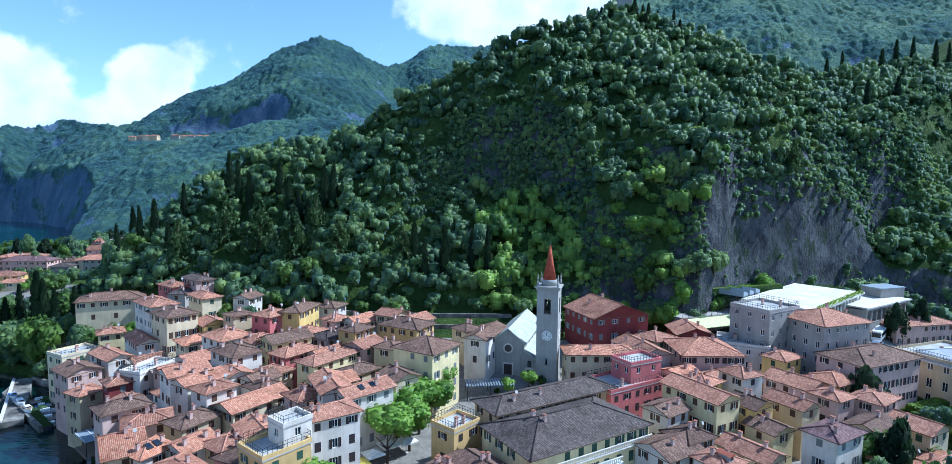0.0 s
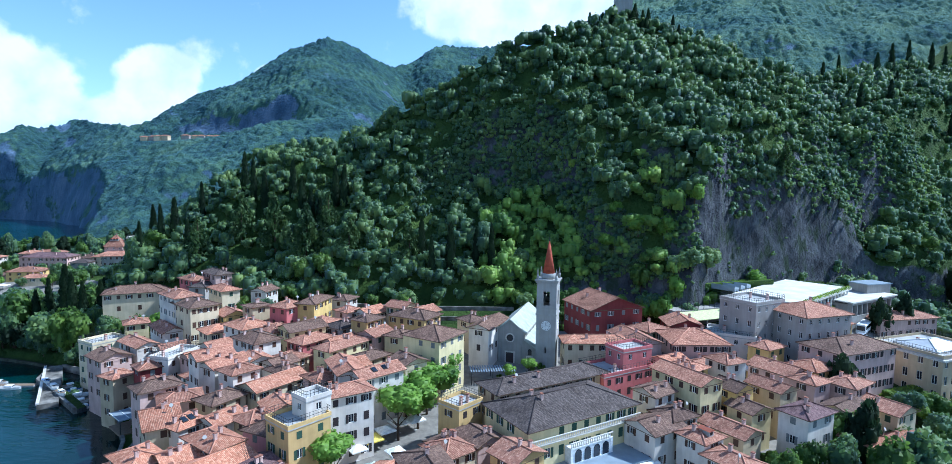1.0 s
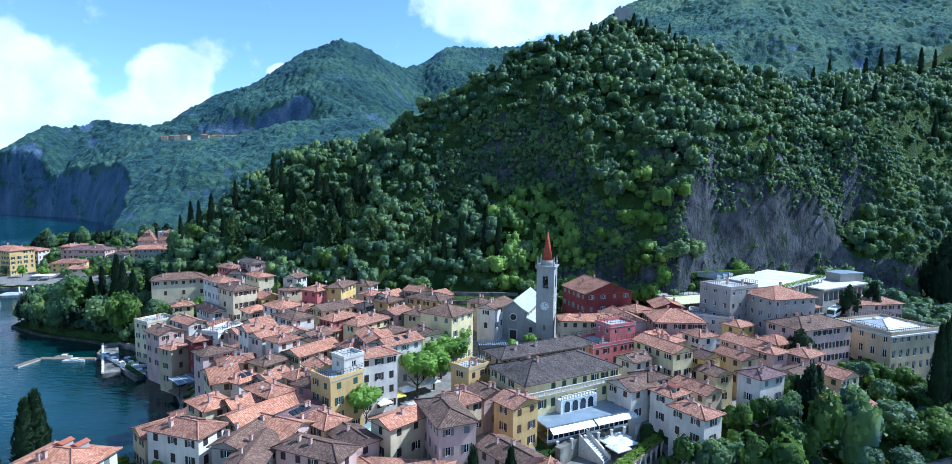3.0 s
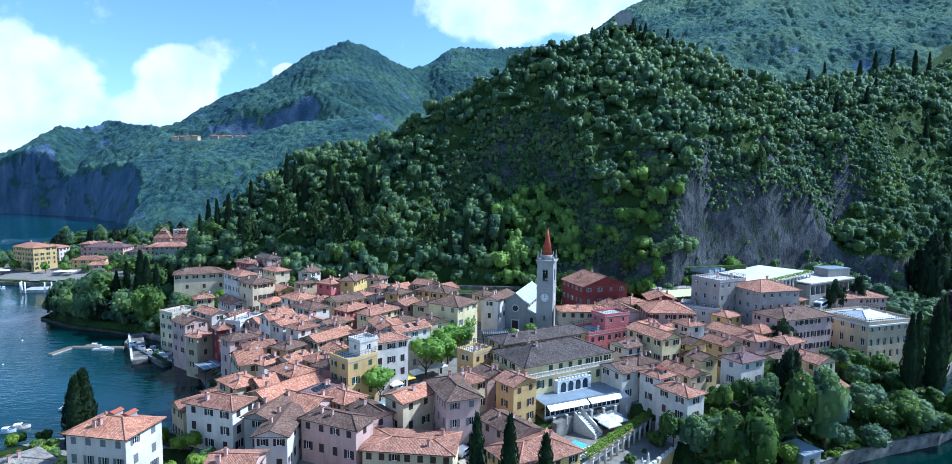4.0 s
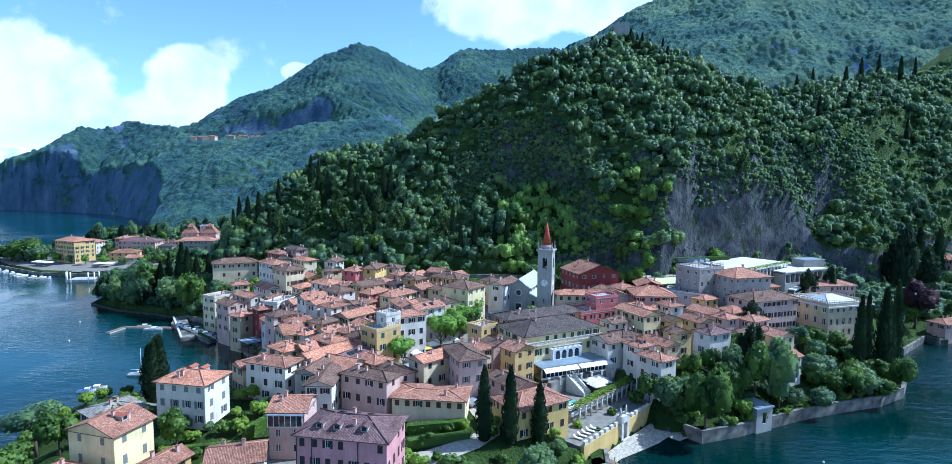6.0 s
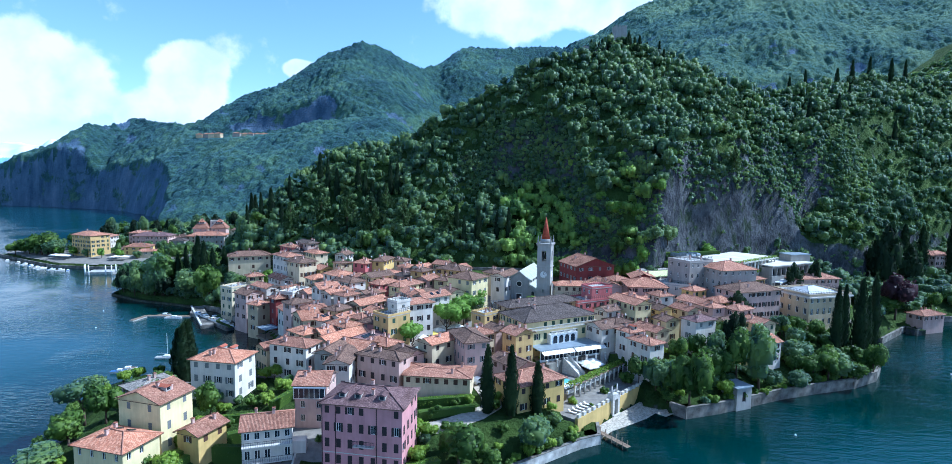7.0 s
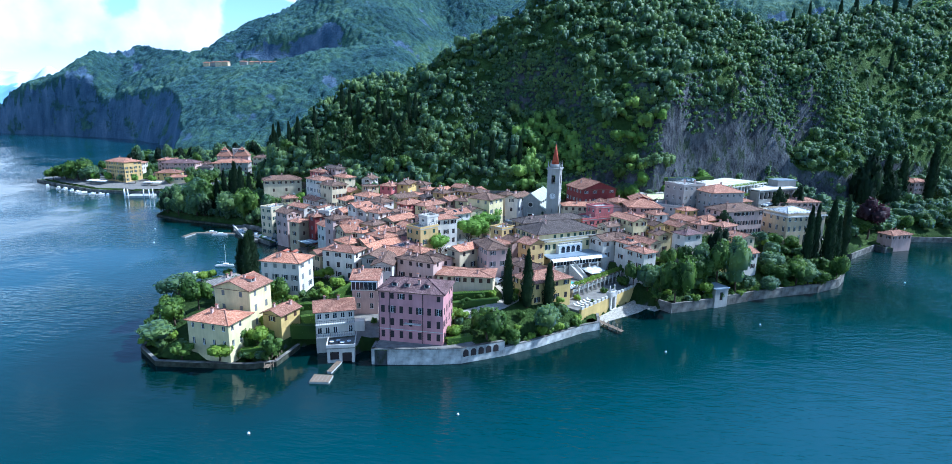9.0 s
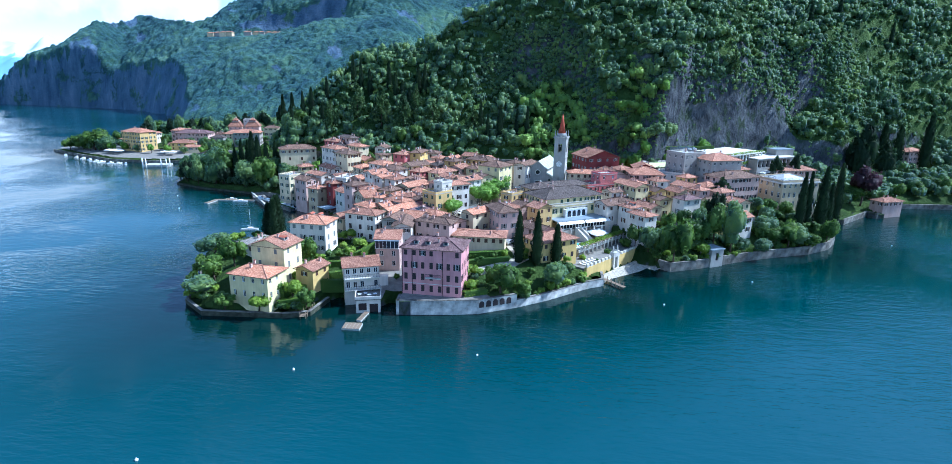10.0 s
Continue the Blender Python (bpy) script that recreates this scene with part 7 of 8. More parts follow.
# glazed restaurant terrace over the harbour
aw = thing("terrace_awning", -81.5, 90.0, 2.0, 52, "pale blue-white awning over a harbour terrace", "awning")
bm = bmesh.new()
prism(bm, [(-3.5, 3.0), (3.5, 3.6), (3.5, 3.75), (-3.5, 3.15)], 0, 0.1)
bm.free()
bm = bmesh.new()
box(bm, -5, -3.5, 3.0, 5, 3.0, 3.2)
part("canopy", bm, M_LEAD, aw)
for k in range(6):
    bm = bmesh.new()
    box(bm, -5 + 2 * k - 0.06, -3.5, 3.204, -5 + 2 * k + 0.06, 3.0, 3.32)
    part("rib", bm, M_WHITE, aw)
for x in (-4.8, 0, 4.8):
    bm = bmesh.new()
    tube(bm, (x, -3.3, -2.5), (x, -3.3, 3.0), 0.1, 0.1, 6)
    part("post", bm, M_METAL, aw)
bm = bmesh.new()
box(bm, -5, -3.5, -0.4, 5, 3.5, 0.0)
part("deck", bm, M_WOOD, aw)

# parasols and a market on the square
for x, y, s, mt in ((-23.1, 66.6, 3.4, M_YCANVAS), (-21.4, 69.9, 3.2, M_CANVAS), (-24.9, 63.1, 3.0, M_CANVAS), (-19.4, 73.2, 3.4, M_CANVAS), (-16.5, 74.5, 3.2, M_CANVAS), (-18.0, 62.5, 3.0, M_CANVAS), (-14.0, 62.0, 3.0, M_CANVAS)):
    parasol(x, y, gz(x, y) + 0.15, s, mt, 40, "yellow canvas parasol on the square" if mt is M_YCANVAS else "white canvas parasol on the square")
for x, y in ((-286, 229), (-281, 227.5), (-276, 226), (-244, 226), (-239, 227)):
    parasol(x, y, gz(x, y) + 0.14, 4.5, M_CANVAS, 12, "white canvas parasol on the village quay")
for x, y in ((58, 101), (61, 103.5)):
    parasol(x, y, gz(x, y) + 0.15, 3.6, M_CANVAS, 20, "white canvas parasol in a courtyard")


def car(x, y, rot, mat, label):
    ob = thing("car", x, y, gz(x, y) + 0.15, rot, label, "car", "parked cars")
    bm_ = bmesh.new()
    prism(bm_, [(-2.0, 0.3), (2.0, 0.3), (2.05, 0.75), (1.2, 0.9), (0.6, 1.42), (-1.3, 1.45), (-2.0, 0.95)], -0.85, 0.85)
    bmesh.ops.bevel(bm_, geom=bm_.edges[:], offset=0.06, segments=1, affect="EDGES")
    part("body", bm_, mat, ob)
    bm_ = bmesh.new()
    prism(bm_, [(-1.2, 0.95), (0.95, 0.95), (0.55, 1.36), (-1.1, 1.38)], -0.87, 0.87)
    part("window", bm_, M_GLASS, ob)
    for wx in (-1.25, 1.25):
        for s in (-1, 1):
            bm_ = bmesh.new()
            tube(bm_, (wx, s * 0.88, 0.3), (wx, s * 0.65, 0.3), 0.31, 0.31, 12)
            part("wheel", bm_, M_METAL, ob)


M_CARPAINT = plain("silver_paint", lin(176, 180, 186), 0.3, 0.4, 0.5)
car(-7.0, 38.5, 60, M_CARPAINT, "silver car parked beside the garden hedge")
car(-5.0, 41.5, 60, M_METAL, "dark car parked beside the garden hedge")
car(97, 124, 40, M_WHITE, "white car parked below the school galleries")
car(101, 128, 40, M_CARPAINT, "silver car parked below the school galleries")

# garden pavilion in the southern garden wall
pv = thing("garden_pavilion", 58, 50.5, 1.5, 28, "small white garden pavilion with pale roof at the lake wall", "pavilion")
bm = bmesh.new()
facade(bm, (-2.5, -2.5), (2.5, -2.5), -2, 4.2, [(1.9, 3.1, 0.6, 3.2)], (0, -1), 0.3)
facade(bm, (2.5, -2.5), (2.5, 2.5), -2, 4.2, [], (1, 0))
facade(bm, (2.5, 2.5), (-2.5, 2.5), -2, 4.2, [], (0, 1))
facade(bm, (-2.5, 2.5), (-2.5, -2.5), -2, 4.2, [], (-1, 0))
part("wall", bm, WALLS["stone"], pv)
bm = bmesh.new()
box(bm, -2.8, -2.8, 4.204, 2.8, 2.8, 4.5)
part("roof", bm, M_LEAD, pv)
bm = bmesh.new()
box(bm, -0.6, -2.2, 0.6, 0.6, -2.1, 3.2)
part("door", bm, M_SHUT["dark"], pv)

# the pebble beach
bm = bmesh.new()
uvs = [(17.5, 28.0, 0.9), (26.5, 39.6, 0.9), (36.5, 51.8, 0.9), (41.5, 43.5, 0.5), (36.5, 40.5, -0.35), (30, 35, -0.35), (23.5, 30.0, -0.3), (20.0, 27.0, 0.2)]
bm.faces.new([bm.verts.new(p) for p in uvs])
bmesh.ops.triangulate(bm, faces=bm.faces[:])
tagged(new("beach", mesh_of("beach", bm, plain("pebbles", lin(176, 168, 152), 0.95, 0, 0.1, 0.25, 2.0, 0.4))), "small grey pebble beach below the yellow wall", "beach", "", "structure")


# ---- paving of lanes and square ----
def paving():
    xs_, ys_ = np.arange(-348, 230, 2.0), np.arange(-16, 300, 2.0)
    gx_, gy_ = np.meshgrid(xs_, ys_)
    z_ = ground(gx_, gy_)
    d_ = shore_distance(gx_, gy_)
    idx_ = np.arange(gx_.size).reshape(gx_.shape)
    town = (d_ > 1.5) & (gy_ < 126) & (gx_ > -112) & (gx_ < 84) & ~((gx_ > 38) & (gy_ < 66 + 0.25 * (gx_ - 38))) & ~((gx_ > -21) & (gx_ < 12) & (gy_ < 40)) & ~((gx_ < -44) & (gy_ < 36)) & ~((gx_ > 6) & (gx_ < 38) & (gy_ < 62))
    town |= (gx_ < -196) & (d_ > 1.5) & (d_ < 30) & (gy_ < 262)
    town |= (gx_ > 84) & (gx_ < 128) & (gy_ > 118) & (gy_ < 150) & (gy_ < 146 + 0 * gx_)
    q_ = []
    for j in range(len(ys_) - 1):
        for i in range(len(xs_) - 1):
            if town[j, i] and town[j, i + 1] and town[j + 1, i] and town[j + 1, i + 1]:
                q_.append((idx_[j, i], idx_[j, i + 1], idx_[j + 1, i + 1], idx_[j + 1, i]))
    used = sorted({v for f in q_ for v in f})
    back = {v: k for k, v in enumerate(used)}
    co = np.stack([gx_, gy_, z_ + 0.14], -1).reshape(-1, 3)[used]
    me = bpy.data.meshes.new("pavement")
    me.from_pydata(co.tolist(), [], [[back[v] for v in f] for f in q_])
    me.materials.append(M_PAVE)
    tagged(new("pavement", me), "grey stone paving of the lanes and square", "pavement", "", "structure")


paving()

# slatted canopy on the church square
pg = thing("square_pergola", -2.0, 96.0, gz(-2, 96) + 0.2, 8, "grey-green slatted canopy on the church square", "canopy")
for k in range(18):
    bm = bmesh.new()
    box(bm, -5 + k * 0.58, -2.2, 2.6, -5 + k * 0.58 + 0.3, 2.2, 2.75)
    part("slat", bm, M_LEAD, pg)
for x in (-4.8, 0, 4.8):
    for y in (-2, 2):
        bm = bmesh.new()
        tube(bm, (x, y, -0.5), (x, y, 2.6), 0.08, 0.08, 6)
        part("post", bm, M_METAL, pg)
# terrace walls of the gardens behind the town
for pts, up in (([(-64, 131), (-34, 129), (-10, 130)], 1.0), ([(-50, 138), (-20, 136), (4, 137)], 1.0), ([(14, 128), (24, 131), (44, 136)], 1.0), ([(-100, 134), (-76, 137), (-60, 139)], 1.0)):
    zt = sum(gz(a, b) for a, b in pts) / len(pts)
    quay(pts, zt + up, "low grey stone terrace wall below the wood", "garden_wall", 0.5, zt - 3.0, False)

# glazed gallery on the top floor of the narrow rose house
gl = thing("glazed_gallery", -39.55, 15.0, 12.0, 5, "glazed white-framed gallery on the top floor of a rose house", "veranda")
bm = bmesh.new()
box(bm, -3.2, -0.9, -0.15, 3.2, 0.0, 0.0)
part("sill", bm, M_TRIM, gl)
bm = bmesh.new()
box(bm, -3.3, -1.0, 2.05, 3.3, 0.1, 2.2)
part("head", bm, M_LEAD, gl)
for k in range(6):
    bm = bmesh.new()
    box(bm, -3.1 + 1.033 * k + 0.05, -0.86, 0.05, -3.1 + 1.033 * (k + 1) - 0.05, -0.82, 2.0)
    part("pane", bm, M_GLASS, gl)
for k in range(7):
    bm = bmesh.new()
    box(bm, -3.1 + 1.033 * k - 0.05, -0.9, 0.0, -3.1 + 1.033 * k + 0.05, -0.78, 2.05)
    part("mullion", bm, M_WHITE, gl)

# gravel drive of the pink house
drive = [(-19, 16, 2.2), (-14, 17.5, 2.2), (-10, 20, 2.2), (-6, 23, 2.2), (-3, 27, 2.2), (-3.5, 32, 2.4), (-6, 38, 2.6)]
bm = bmesh.new()
prev = None
for k, (x, y, w) in enumerate(drive):
    a, b = drive[max(k - 1, 0)], drive[min(k + 1, len(drive) - 1)]
    n_ = Vector((-(b[1] - a[1]), b[0] - a[0])).normalized() * w
    row = [bm.verts.new((x + n_.x * s, y + n_.y * s, gz(x + n_.x * s, y + n_.y * s) + 0.18)) for s in (1, 0, -1)]
    if prev:
        for i in (0, 1):
            bm.faces.new((prev[i], prev[i + 1], row[i + 1], row[i]))
    prev = row
tagged(new("drive", mesh_of("drive", bm, plain("gravel", lin(178, 168, 150), 0.95, 0, 0.1, 0.15, 1.5, 0.3))), "pale gravel drive through the garden", "road", "", "structure")

# balconies of the white house over the lake
bz = bhouse.matrix_world.translation.z
for level in (4.3, 7.35):
    bm = bmesh.new()
    box(bm, -4.4, -4.95, -0.18, 4.4, -3.754, 0.0)
    part("balcony", bm, M_TRIM, bhouse, "pale balcony slab").matrix_local = pose(0, 0, level - bz)
    bm = bmesh.new()
    for k in range(23):
        box(bm, -4.35 + k * 0.395 - 0.02, -4.92, 0.0, -4.35 + k * 0.395 + 0.02, -4.88, 0.92)
    box(bm, -4.4, -4.94, 0.924, 4.4, -4.86, 0.98)
    part("balcony_railing", bm, M_METAL, bhouse, "dark iron balcony railing").matrix_local = pose(0, 0, level - bz)

# paved terrace between the pink house and the lake wall
bm = bmesh.new()
rim = [(-33.0, -1.0), (-28.0, -0.6), (-18.8, 0.62), (-13.7, 1.9), (-10.5, 4.2), (-14.5, 9.0), (-33.0, 9.0)]
low_, top_ = [[bm.verts.new((x, y, z)) for x, y in rim] for z in (0.4, 3.64)]
bm.faces.new(top_)
bm.faces.new(low_[::-1])
for k in range(len(rim)):
    bm.faces.new((low_[k], low_[(k + 1) % len(rim)], top_[(k + 1) % len(rim)], top_[k]))
tagged(new("terrace", mesh_of("terrace", bm, M_PAVE)), "grey paved terrace before the pink house", "terrace", "", "structure")

def wall_top(x):
    """Height up to which the cliffs stand bare."""
    return np.interp(x, [-70, 50, 58, 62, 70, 76, 90, 110, 128, 133, 138, 148, 153, 215], [20, 22, 34, 54, 58, 38, 46, 48, 40, 28, 52, 58, 26, 26])


# the wood on the castle hill
gx, gy, rng = scatter((-150, 330), (130, 345), 3.5, 31)
z0 = ground(gx, gy)
e = 1.5
slope = np.hypot(ground(gx + e, gy) - ground(gx - e, gy), ground(gx, gy + e) - ground(gx, gy - e)) / (2 * e)
foot = np.interp(gx, FOOT_X, FOOT_Y)
crest = np.interp(gx, RIDGE_X, RIDGE_Y)
bare = waves(gx, gy, 28, 44)
cliff_bush = rng.uniform(0, 1, gx.size) < 0.10
thin = rng.uniform(0, 1, gx.size) < np.where(gx > 255, 0.5, 1.0)
keep = (gy > foot - 1) & (gy < crest + 4) & ((slope < np.where((gx < 56) | (gx > 150) | (z0 > wall_top(gx) + 5), np.where(gx > 150, 7.0, 3.4), 1.8) + 0.6 * bare) | cliff_bush) & ~((gx < -128) & (gy < 150)) & thin
low = np.where(slope < 1.9, 1.0, 0.55) * (1 + 0.22 * waves(gx, gy, 50, 45))
hill_templates = [crown_template(100 + k, 165, 0.060, 5 + k % 6) for k in range(10)]
rows = []
for x, y, z, lo in zip(gx[keep], gy[keep], z0[keep], low[keep]):
    w = rng.choice([rng.uniform(3.2, 5.2), rng.uniform(5.0, 8.6)]) * lo * (1.25 if 10 < x < 62 and y < 160 else 1.0)
    h = w * rng.uniform(0.8, 1.45)
    rows.append((x, y, z + h * 0.34, w, h, rng.uniform(0, 6.28)))
# trees of the sunlit spur take the brightened leaf colour
sunny = [-6 < r[0] < 78 and r[2] < 62 + 7 * math.sin(r[0] * 0.3) + 5 * math.sin(r[0] * 1.7 + r[1]) and r[1] < 172 for r in rows]
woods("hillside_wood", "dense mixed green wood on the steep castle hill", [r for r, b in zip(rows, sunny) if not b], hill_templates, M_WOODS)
woods("spur_wood", "yellow-green wood on the spur below the cliff, leaf colour brightened as sunlit", [r for r, b in zip(rows, sunny) if b], hill_templates, M_SPUR_LIT)

# shrubs hanging in the cliffs: thick on the upper and northern faces, thin on the bare lower walls
gx, gy, rng = scatter((-70, 215), (134, 222), 1.05, 32)
z0 = ground(gx, gy)
e = 1.0
slope = np.hypot(ground(gx + e, gy) - ground(gx - e, gy), ground(gx, gy + e) - ground(gx, gy - e)) / (2 * e)
bushy = np.clip((z0 - wall_top(gx)) / 9 + 0.7 * waves(gx, z0, 14, 63), 0.12, 0.8)
bushy = np.maximum(bushy, 0.55 * np.exp(-((gx - 75) / 3.0) ** 2))
keep = (slope > 1.8) & (rng.uniform(0, 1, gx.size) < bushy) & (gy > np.interp(gx, FOOT_X, FOOT_Y))
size = rng.uniform(1.2, 3.6, gx.size) + rng.uniform(0.5, 2.6, gx.size) * np.clip((z0 - wall_top(gx)) / 14, 0, 1)
shrub_templates = [crown_template(180 + k, 26, 0.14, 3) for k in range(6)]
rows = [(x, y, z, w, w * k, a) for x, y, z, w, k, a in zip(gx[keep], gy[keep], z0[keep], size[keep], rng.uniform(0.8, 1.3, keep.sum()), rng.uniform(0, 6.28, keep.sum()))]
woods("cliff_shrubs", "green shrubs clinging to the grey cliffs", rows, shrub_templates, M_WOODS)
# woods on the shoulder behind the castle hill
gx, gy, rng = scatter((200, 470), (300, 470), 7.5, 34)
keep = (gy > np.maximum(np.interp(gx, RIDGE_X, RIDGE_Y), 300) + 10) | ((gx > 225) & (gy > 326))
z0 = ground(gx, gy)
rows = [(x, y, z + w * 0.3, w, w * 0.8, a) for x, y, z, w, a in zip(gx[keep], gy[keep], z0[keep], rng.uniform(6, 11, keep.sum()), rng.uniform(0, 6.28, keep.sum()))]
woods("shoulder_wood", "green wood on the shoulder behind the castle hill", rows, [crown_template(190 + k, 28, 0.18, 3) for k in range(5)], M_WOODS)

# the dark park and gardens along the southern shore
gx, gy, rng = scatter((112, 330), (96, 232), 5.2, 35)
foot = np.interp(gx, FOOT_X, FOOT_Y)
dist = shore_distance(gx, gy)
keep = (dist > 7) & (gy < foot + 2) & (waves(gx, gy, 30, 51) < 0.75) & ~((gx < 132) & (gy > 115) & (gy < 160)) & ~((gx < 150) & (gy < 125))
keep &= np.array([free(a, b, 3.0) for a, b in zip(gx, gy)])
z0 = ground(gx, gy)
rows = [(a, b, c + w * 0.40, w, w * k, r) for a, b, c, w, k, r in zip(gx[keep], gy[keep], z0[keep], rng.uniform(5, 10, keep.sum()), rng.uniform(0.8, 1.3, keep.sum()), rng.uniform(0, 6.28, keep.sum()))]
woods("park_wood", "dark dense park trees on the southern shore", rows, hill_templates, M_WOODS)
# woods behind the ferry village and on the northern headland
gx, gy, rng = scatter((-330, -118), (180, 400), 6.8, 37)
dist = shore_distance(gx, gy)
keep = (dist > 8) & ((gy > 285) | (waves(gx, gy, 45, 52) > 0.35)) & ~((gx > -130) & (gy < 185))
keep &= np.array([free(a, b, 2.0) for a, b in zip(gx, gy)])
z0 = ground(gx, gy)
rows = [(a, b, c + w * 0.40, w, w * k, r) for a, b, c, w, k, r in zip(gx[keep], gy[keep], z0[keep], rng.uniform(5, 9.5, keep.sum()), rng.uniform(0.8, 1.2, keep.sum()), rng.uniform(0, 6.28, keep.sum()))]
shore_templates = [crown_template(160 + k, 80, 0.12, 5) for k in range(5)]
woods("shore_wood", "green woods behind the ferry village", rows, shore_templates, M_WOODS)


# ---- trees of the gardens, shore and square: kind, x, y, height, width ----
tree("cypress_a", -3.9, 23.9, 15.1, 3.2)
tree("cypress_b", 1.2, 23.9, 15.5, 3.2)
tree("cypress_a", 6.9, 27.1, 11.8, 3.3)
tree("cypress_b", 97.0, 79.2, 20.9, 3.4)
tree("cypress_a", 100.5, 82.1, 21.1, 3.0)
tree("cypress_b", 106.6, 84.4, 24.0, 4.6)
tree("cypress_a", 113.8, 92.8, 19.2, 3.2)
tree("cypress_b", 121.3, 102.2, 25.4, 3.9)
tree("conifer", 109.9, 134.2, 26.3 - gz(109.9, 134.2), 6.5)
tree("conifer", 120.5, 140.0, 27.0 - gz(120.5, 140), 7.0)
tree("cypress_a", 114.6, 137.6, 22.5 - gz(114.6, 137.6), 2.9)
tree("cypress_b", -141.7, 145.2, 25.0, 5.2)
tree("cypress_a", -137.2, 142.0, 22.2, 4.5)
tree("cypress_b", -147.7, 152.3, 19.7, 4.1)
tree("cypress_a", -203.9, 326.1, 28.2, 5.3)
tree("cypress_b", -134.3, 181.3, 20.0, 3.6)
tree("cypress_a", 210.3, 192.6, 29.5, 5.7)
tree("cypress_b", 195.9, 192.5, 23.4, 5.6)
tree("cypress_a", 191.7, 198.9, 21.4, 5.7)
tree("conifer", 71.8, 88.0, 12.2, 8.2)
tree("conifer", 182.9, 179.9, 20.3, 11.5)
tree("conifer", 168.3, 174.4, 31.3, 14.8)
tree("purple", 150.8, 137.7, 19.1, 14.7)
tree("pine", -88.7, 14.7, 10.5, 11.5)
tree("garden_b", -82.5, 13.0, 9.0, 8.0)
tree("bush_a", -16.4, 12.8, 4.0, 5.0)
tree("bush_a", -16.2, 6.0, 3.4, 4.4)
tree("garden_b", -8.0, 7.2, 9.5, 10.5)
tree("garden_c", 5.6, 16.2, 7.5, 8.5)
tree("garden_a", -2.6, 8.2, 4.7, 5.3)
tree("bush_a", -17.5, 16.3, 2.5, 3.7)
tree("bush_b", -16.0, 7.5, 2.2, 3.5)
tree("garden_b", 44.0, 42.0, 15.6, 10.9)
tree("garden_c", 40.8, 48.2, 8.2, 7.7)
tree("garden_a", 54.4, 55.2, 9.7, 10.2)
tree("garden_b", 60.6, 57.4, 15.4, 10.4)
tree("garden_c", 65.8, 56.2, 17.7, 11.5)
tree("garden_a", 61.0, 69.5, 9.3, 9.6)
tree("garden_b", 73.5, 71.0, 7.2, 9.0)
tree("garden_c", 82.9, 83.6, 6.4, 6.3)
tree("garden_a", 88.9, 85.3, 6.2, 6.4)
tree("garden_b", 94.9, 86.8, 6.6, 7.0)
tree("garden_c", 81.4, 70.6, 7.3, 9.2)
tree("garden_a", 84.2, 65.2, 7.2, 9.0)
tree("garden_b", 88.6, 66.5, 9.7, 9.2)
tree("garden_c", 76.7, 59.1, 5.7, 7.4)
tree("garden_a", 95.7, 66.9, 6.2, 7.9)
tree("garden_b", 104.9, 73.5, 10.3, 7.3)
tree("garden_c", 93.0, 67.7, 7.4, 9.3)
tree("garden_a", 145.9, 137.3, 8.6, 12.9)
tree("bush_a", 83.8, 83.1, 4.3, 4.8)
tree("bush_b", 81.5, 86.4, 3.9, 4.4)
tree("bush_a", 54.5, 49.1, 5.0, 5.2)
tree("bush_b", -74.3, -7.9, 4.1, 5.6)
tree("bush_a", -65.9, -7.4, 4.1, 6.9)
tree("bush_b", -55.1, -4.9, 5.3, 5.0)
tree("bush_a", -59.3, -2.9, 4.8, 5.4)
tree("bush_b", -63.1, -2.3, 4.9, 4.6)
tree("bush_a", -61.3, 6.1, 3.4, 4.1)
tree("bush_b", -58.9, 11.0, 3.1, 3.9)
tree("bush_a", -56.6, 35.5, 3.9, 4.4)
tree("bush_b", -55.2, 39.5, 4.4, 4.1)
tree("bush_a", -64.9, 38.0, 4.4, 4.9)
tree("garden_b", -71.4, 33.8, 4.4, 8.7)
tree("garden_c", -83.5, -1.3, 4.4, 9.9)
tree("garden_a", -83.9, 5.1, 7.2, 8.5)
tree("garden_b", -62.8, 42.3, 3.1, 3.9)
tree("garden_c", -165.3, 152.5, 16.6, 17.4)
tree("garden_a", -171.8, 147.1, 11.8, 13.9)
tree("garden_b", -154.4, 144.8, 18.4, 14.7)
tree("garden_c", -142.8, 136.1, 13.6, 14.1)
tree("garden_a", -128.7, 131.0, 16.3, 13.6)
tree("garden_b", -135.0, 150.8, 13.9, 13.2)
tree("garden_c", -195.4, 242.8, 9.5, 15.2)
tree("garden_a", -202.7, 225.6, 11.5, 14.8)
tree("garden_b", -304.8, 240.3, 15.8, 20.5)
tree("garden_c", -295.7, 240.0, 10.2, 15.2)
tree("garden_a", -316.4, 243.4, 11.1, 13.6)
tree("garden_b", -325.3, 242.2, 7.9, 10.6)
tree("garden_c", -332.2, 311.8, 13.8, 23.7)
tree("garden_a", -324.3, 315.4, 10.0, 17.7)
tree("garden_b", -321.9, 334.7, 14.1, 21.8)
tree("garden_c", -309.8, 337.1, 12.7, 21.6)
tree("garden_a", -298.1, 340.2, 12.6, 21.4)
tree("garden_b", -286.2, 343.2, 12.5, 17.7)
tree("garden_c", -143.3, 179.1, 11.4, 12.2)
tree("garden_a", -124.8, 165.5, 8.9, 11.4)
tree("garden_b", -140.1, 180.2, 11.4, 10.8)
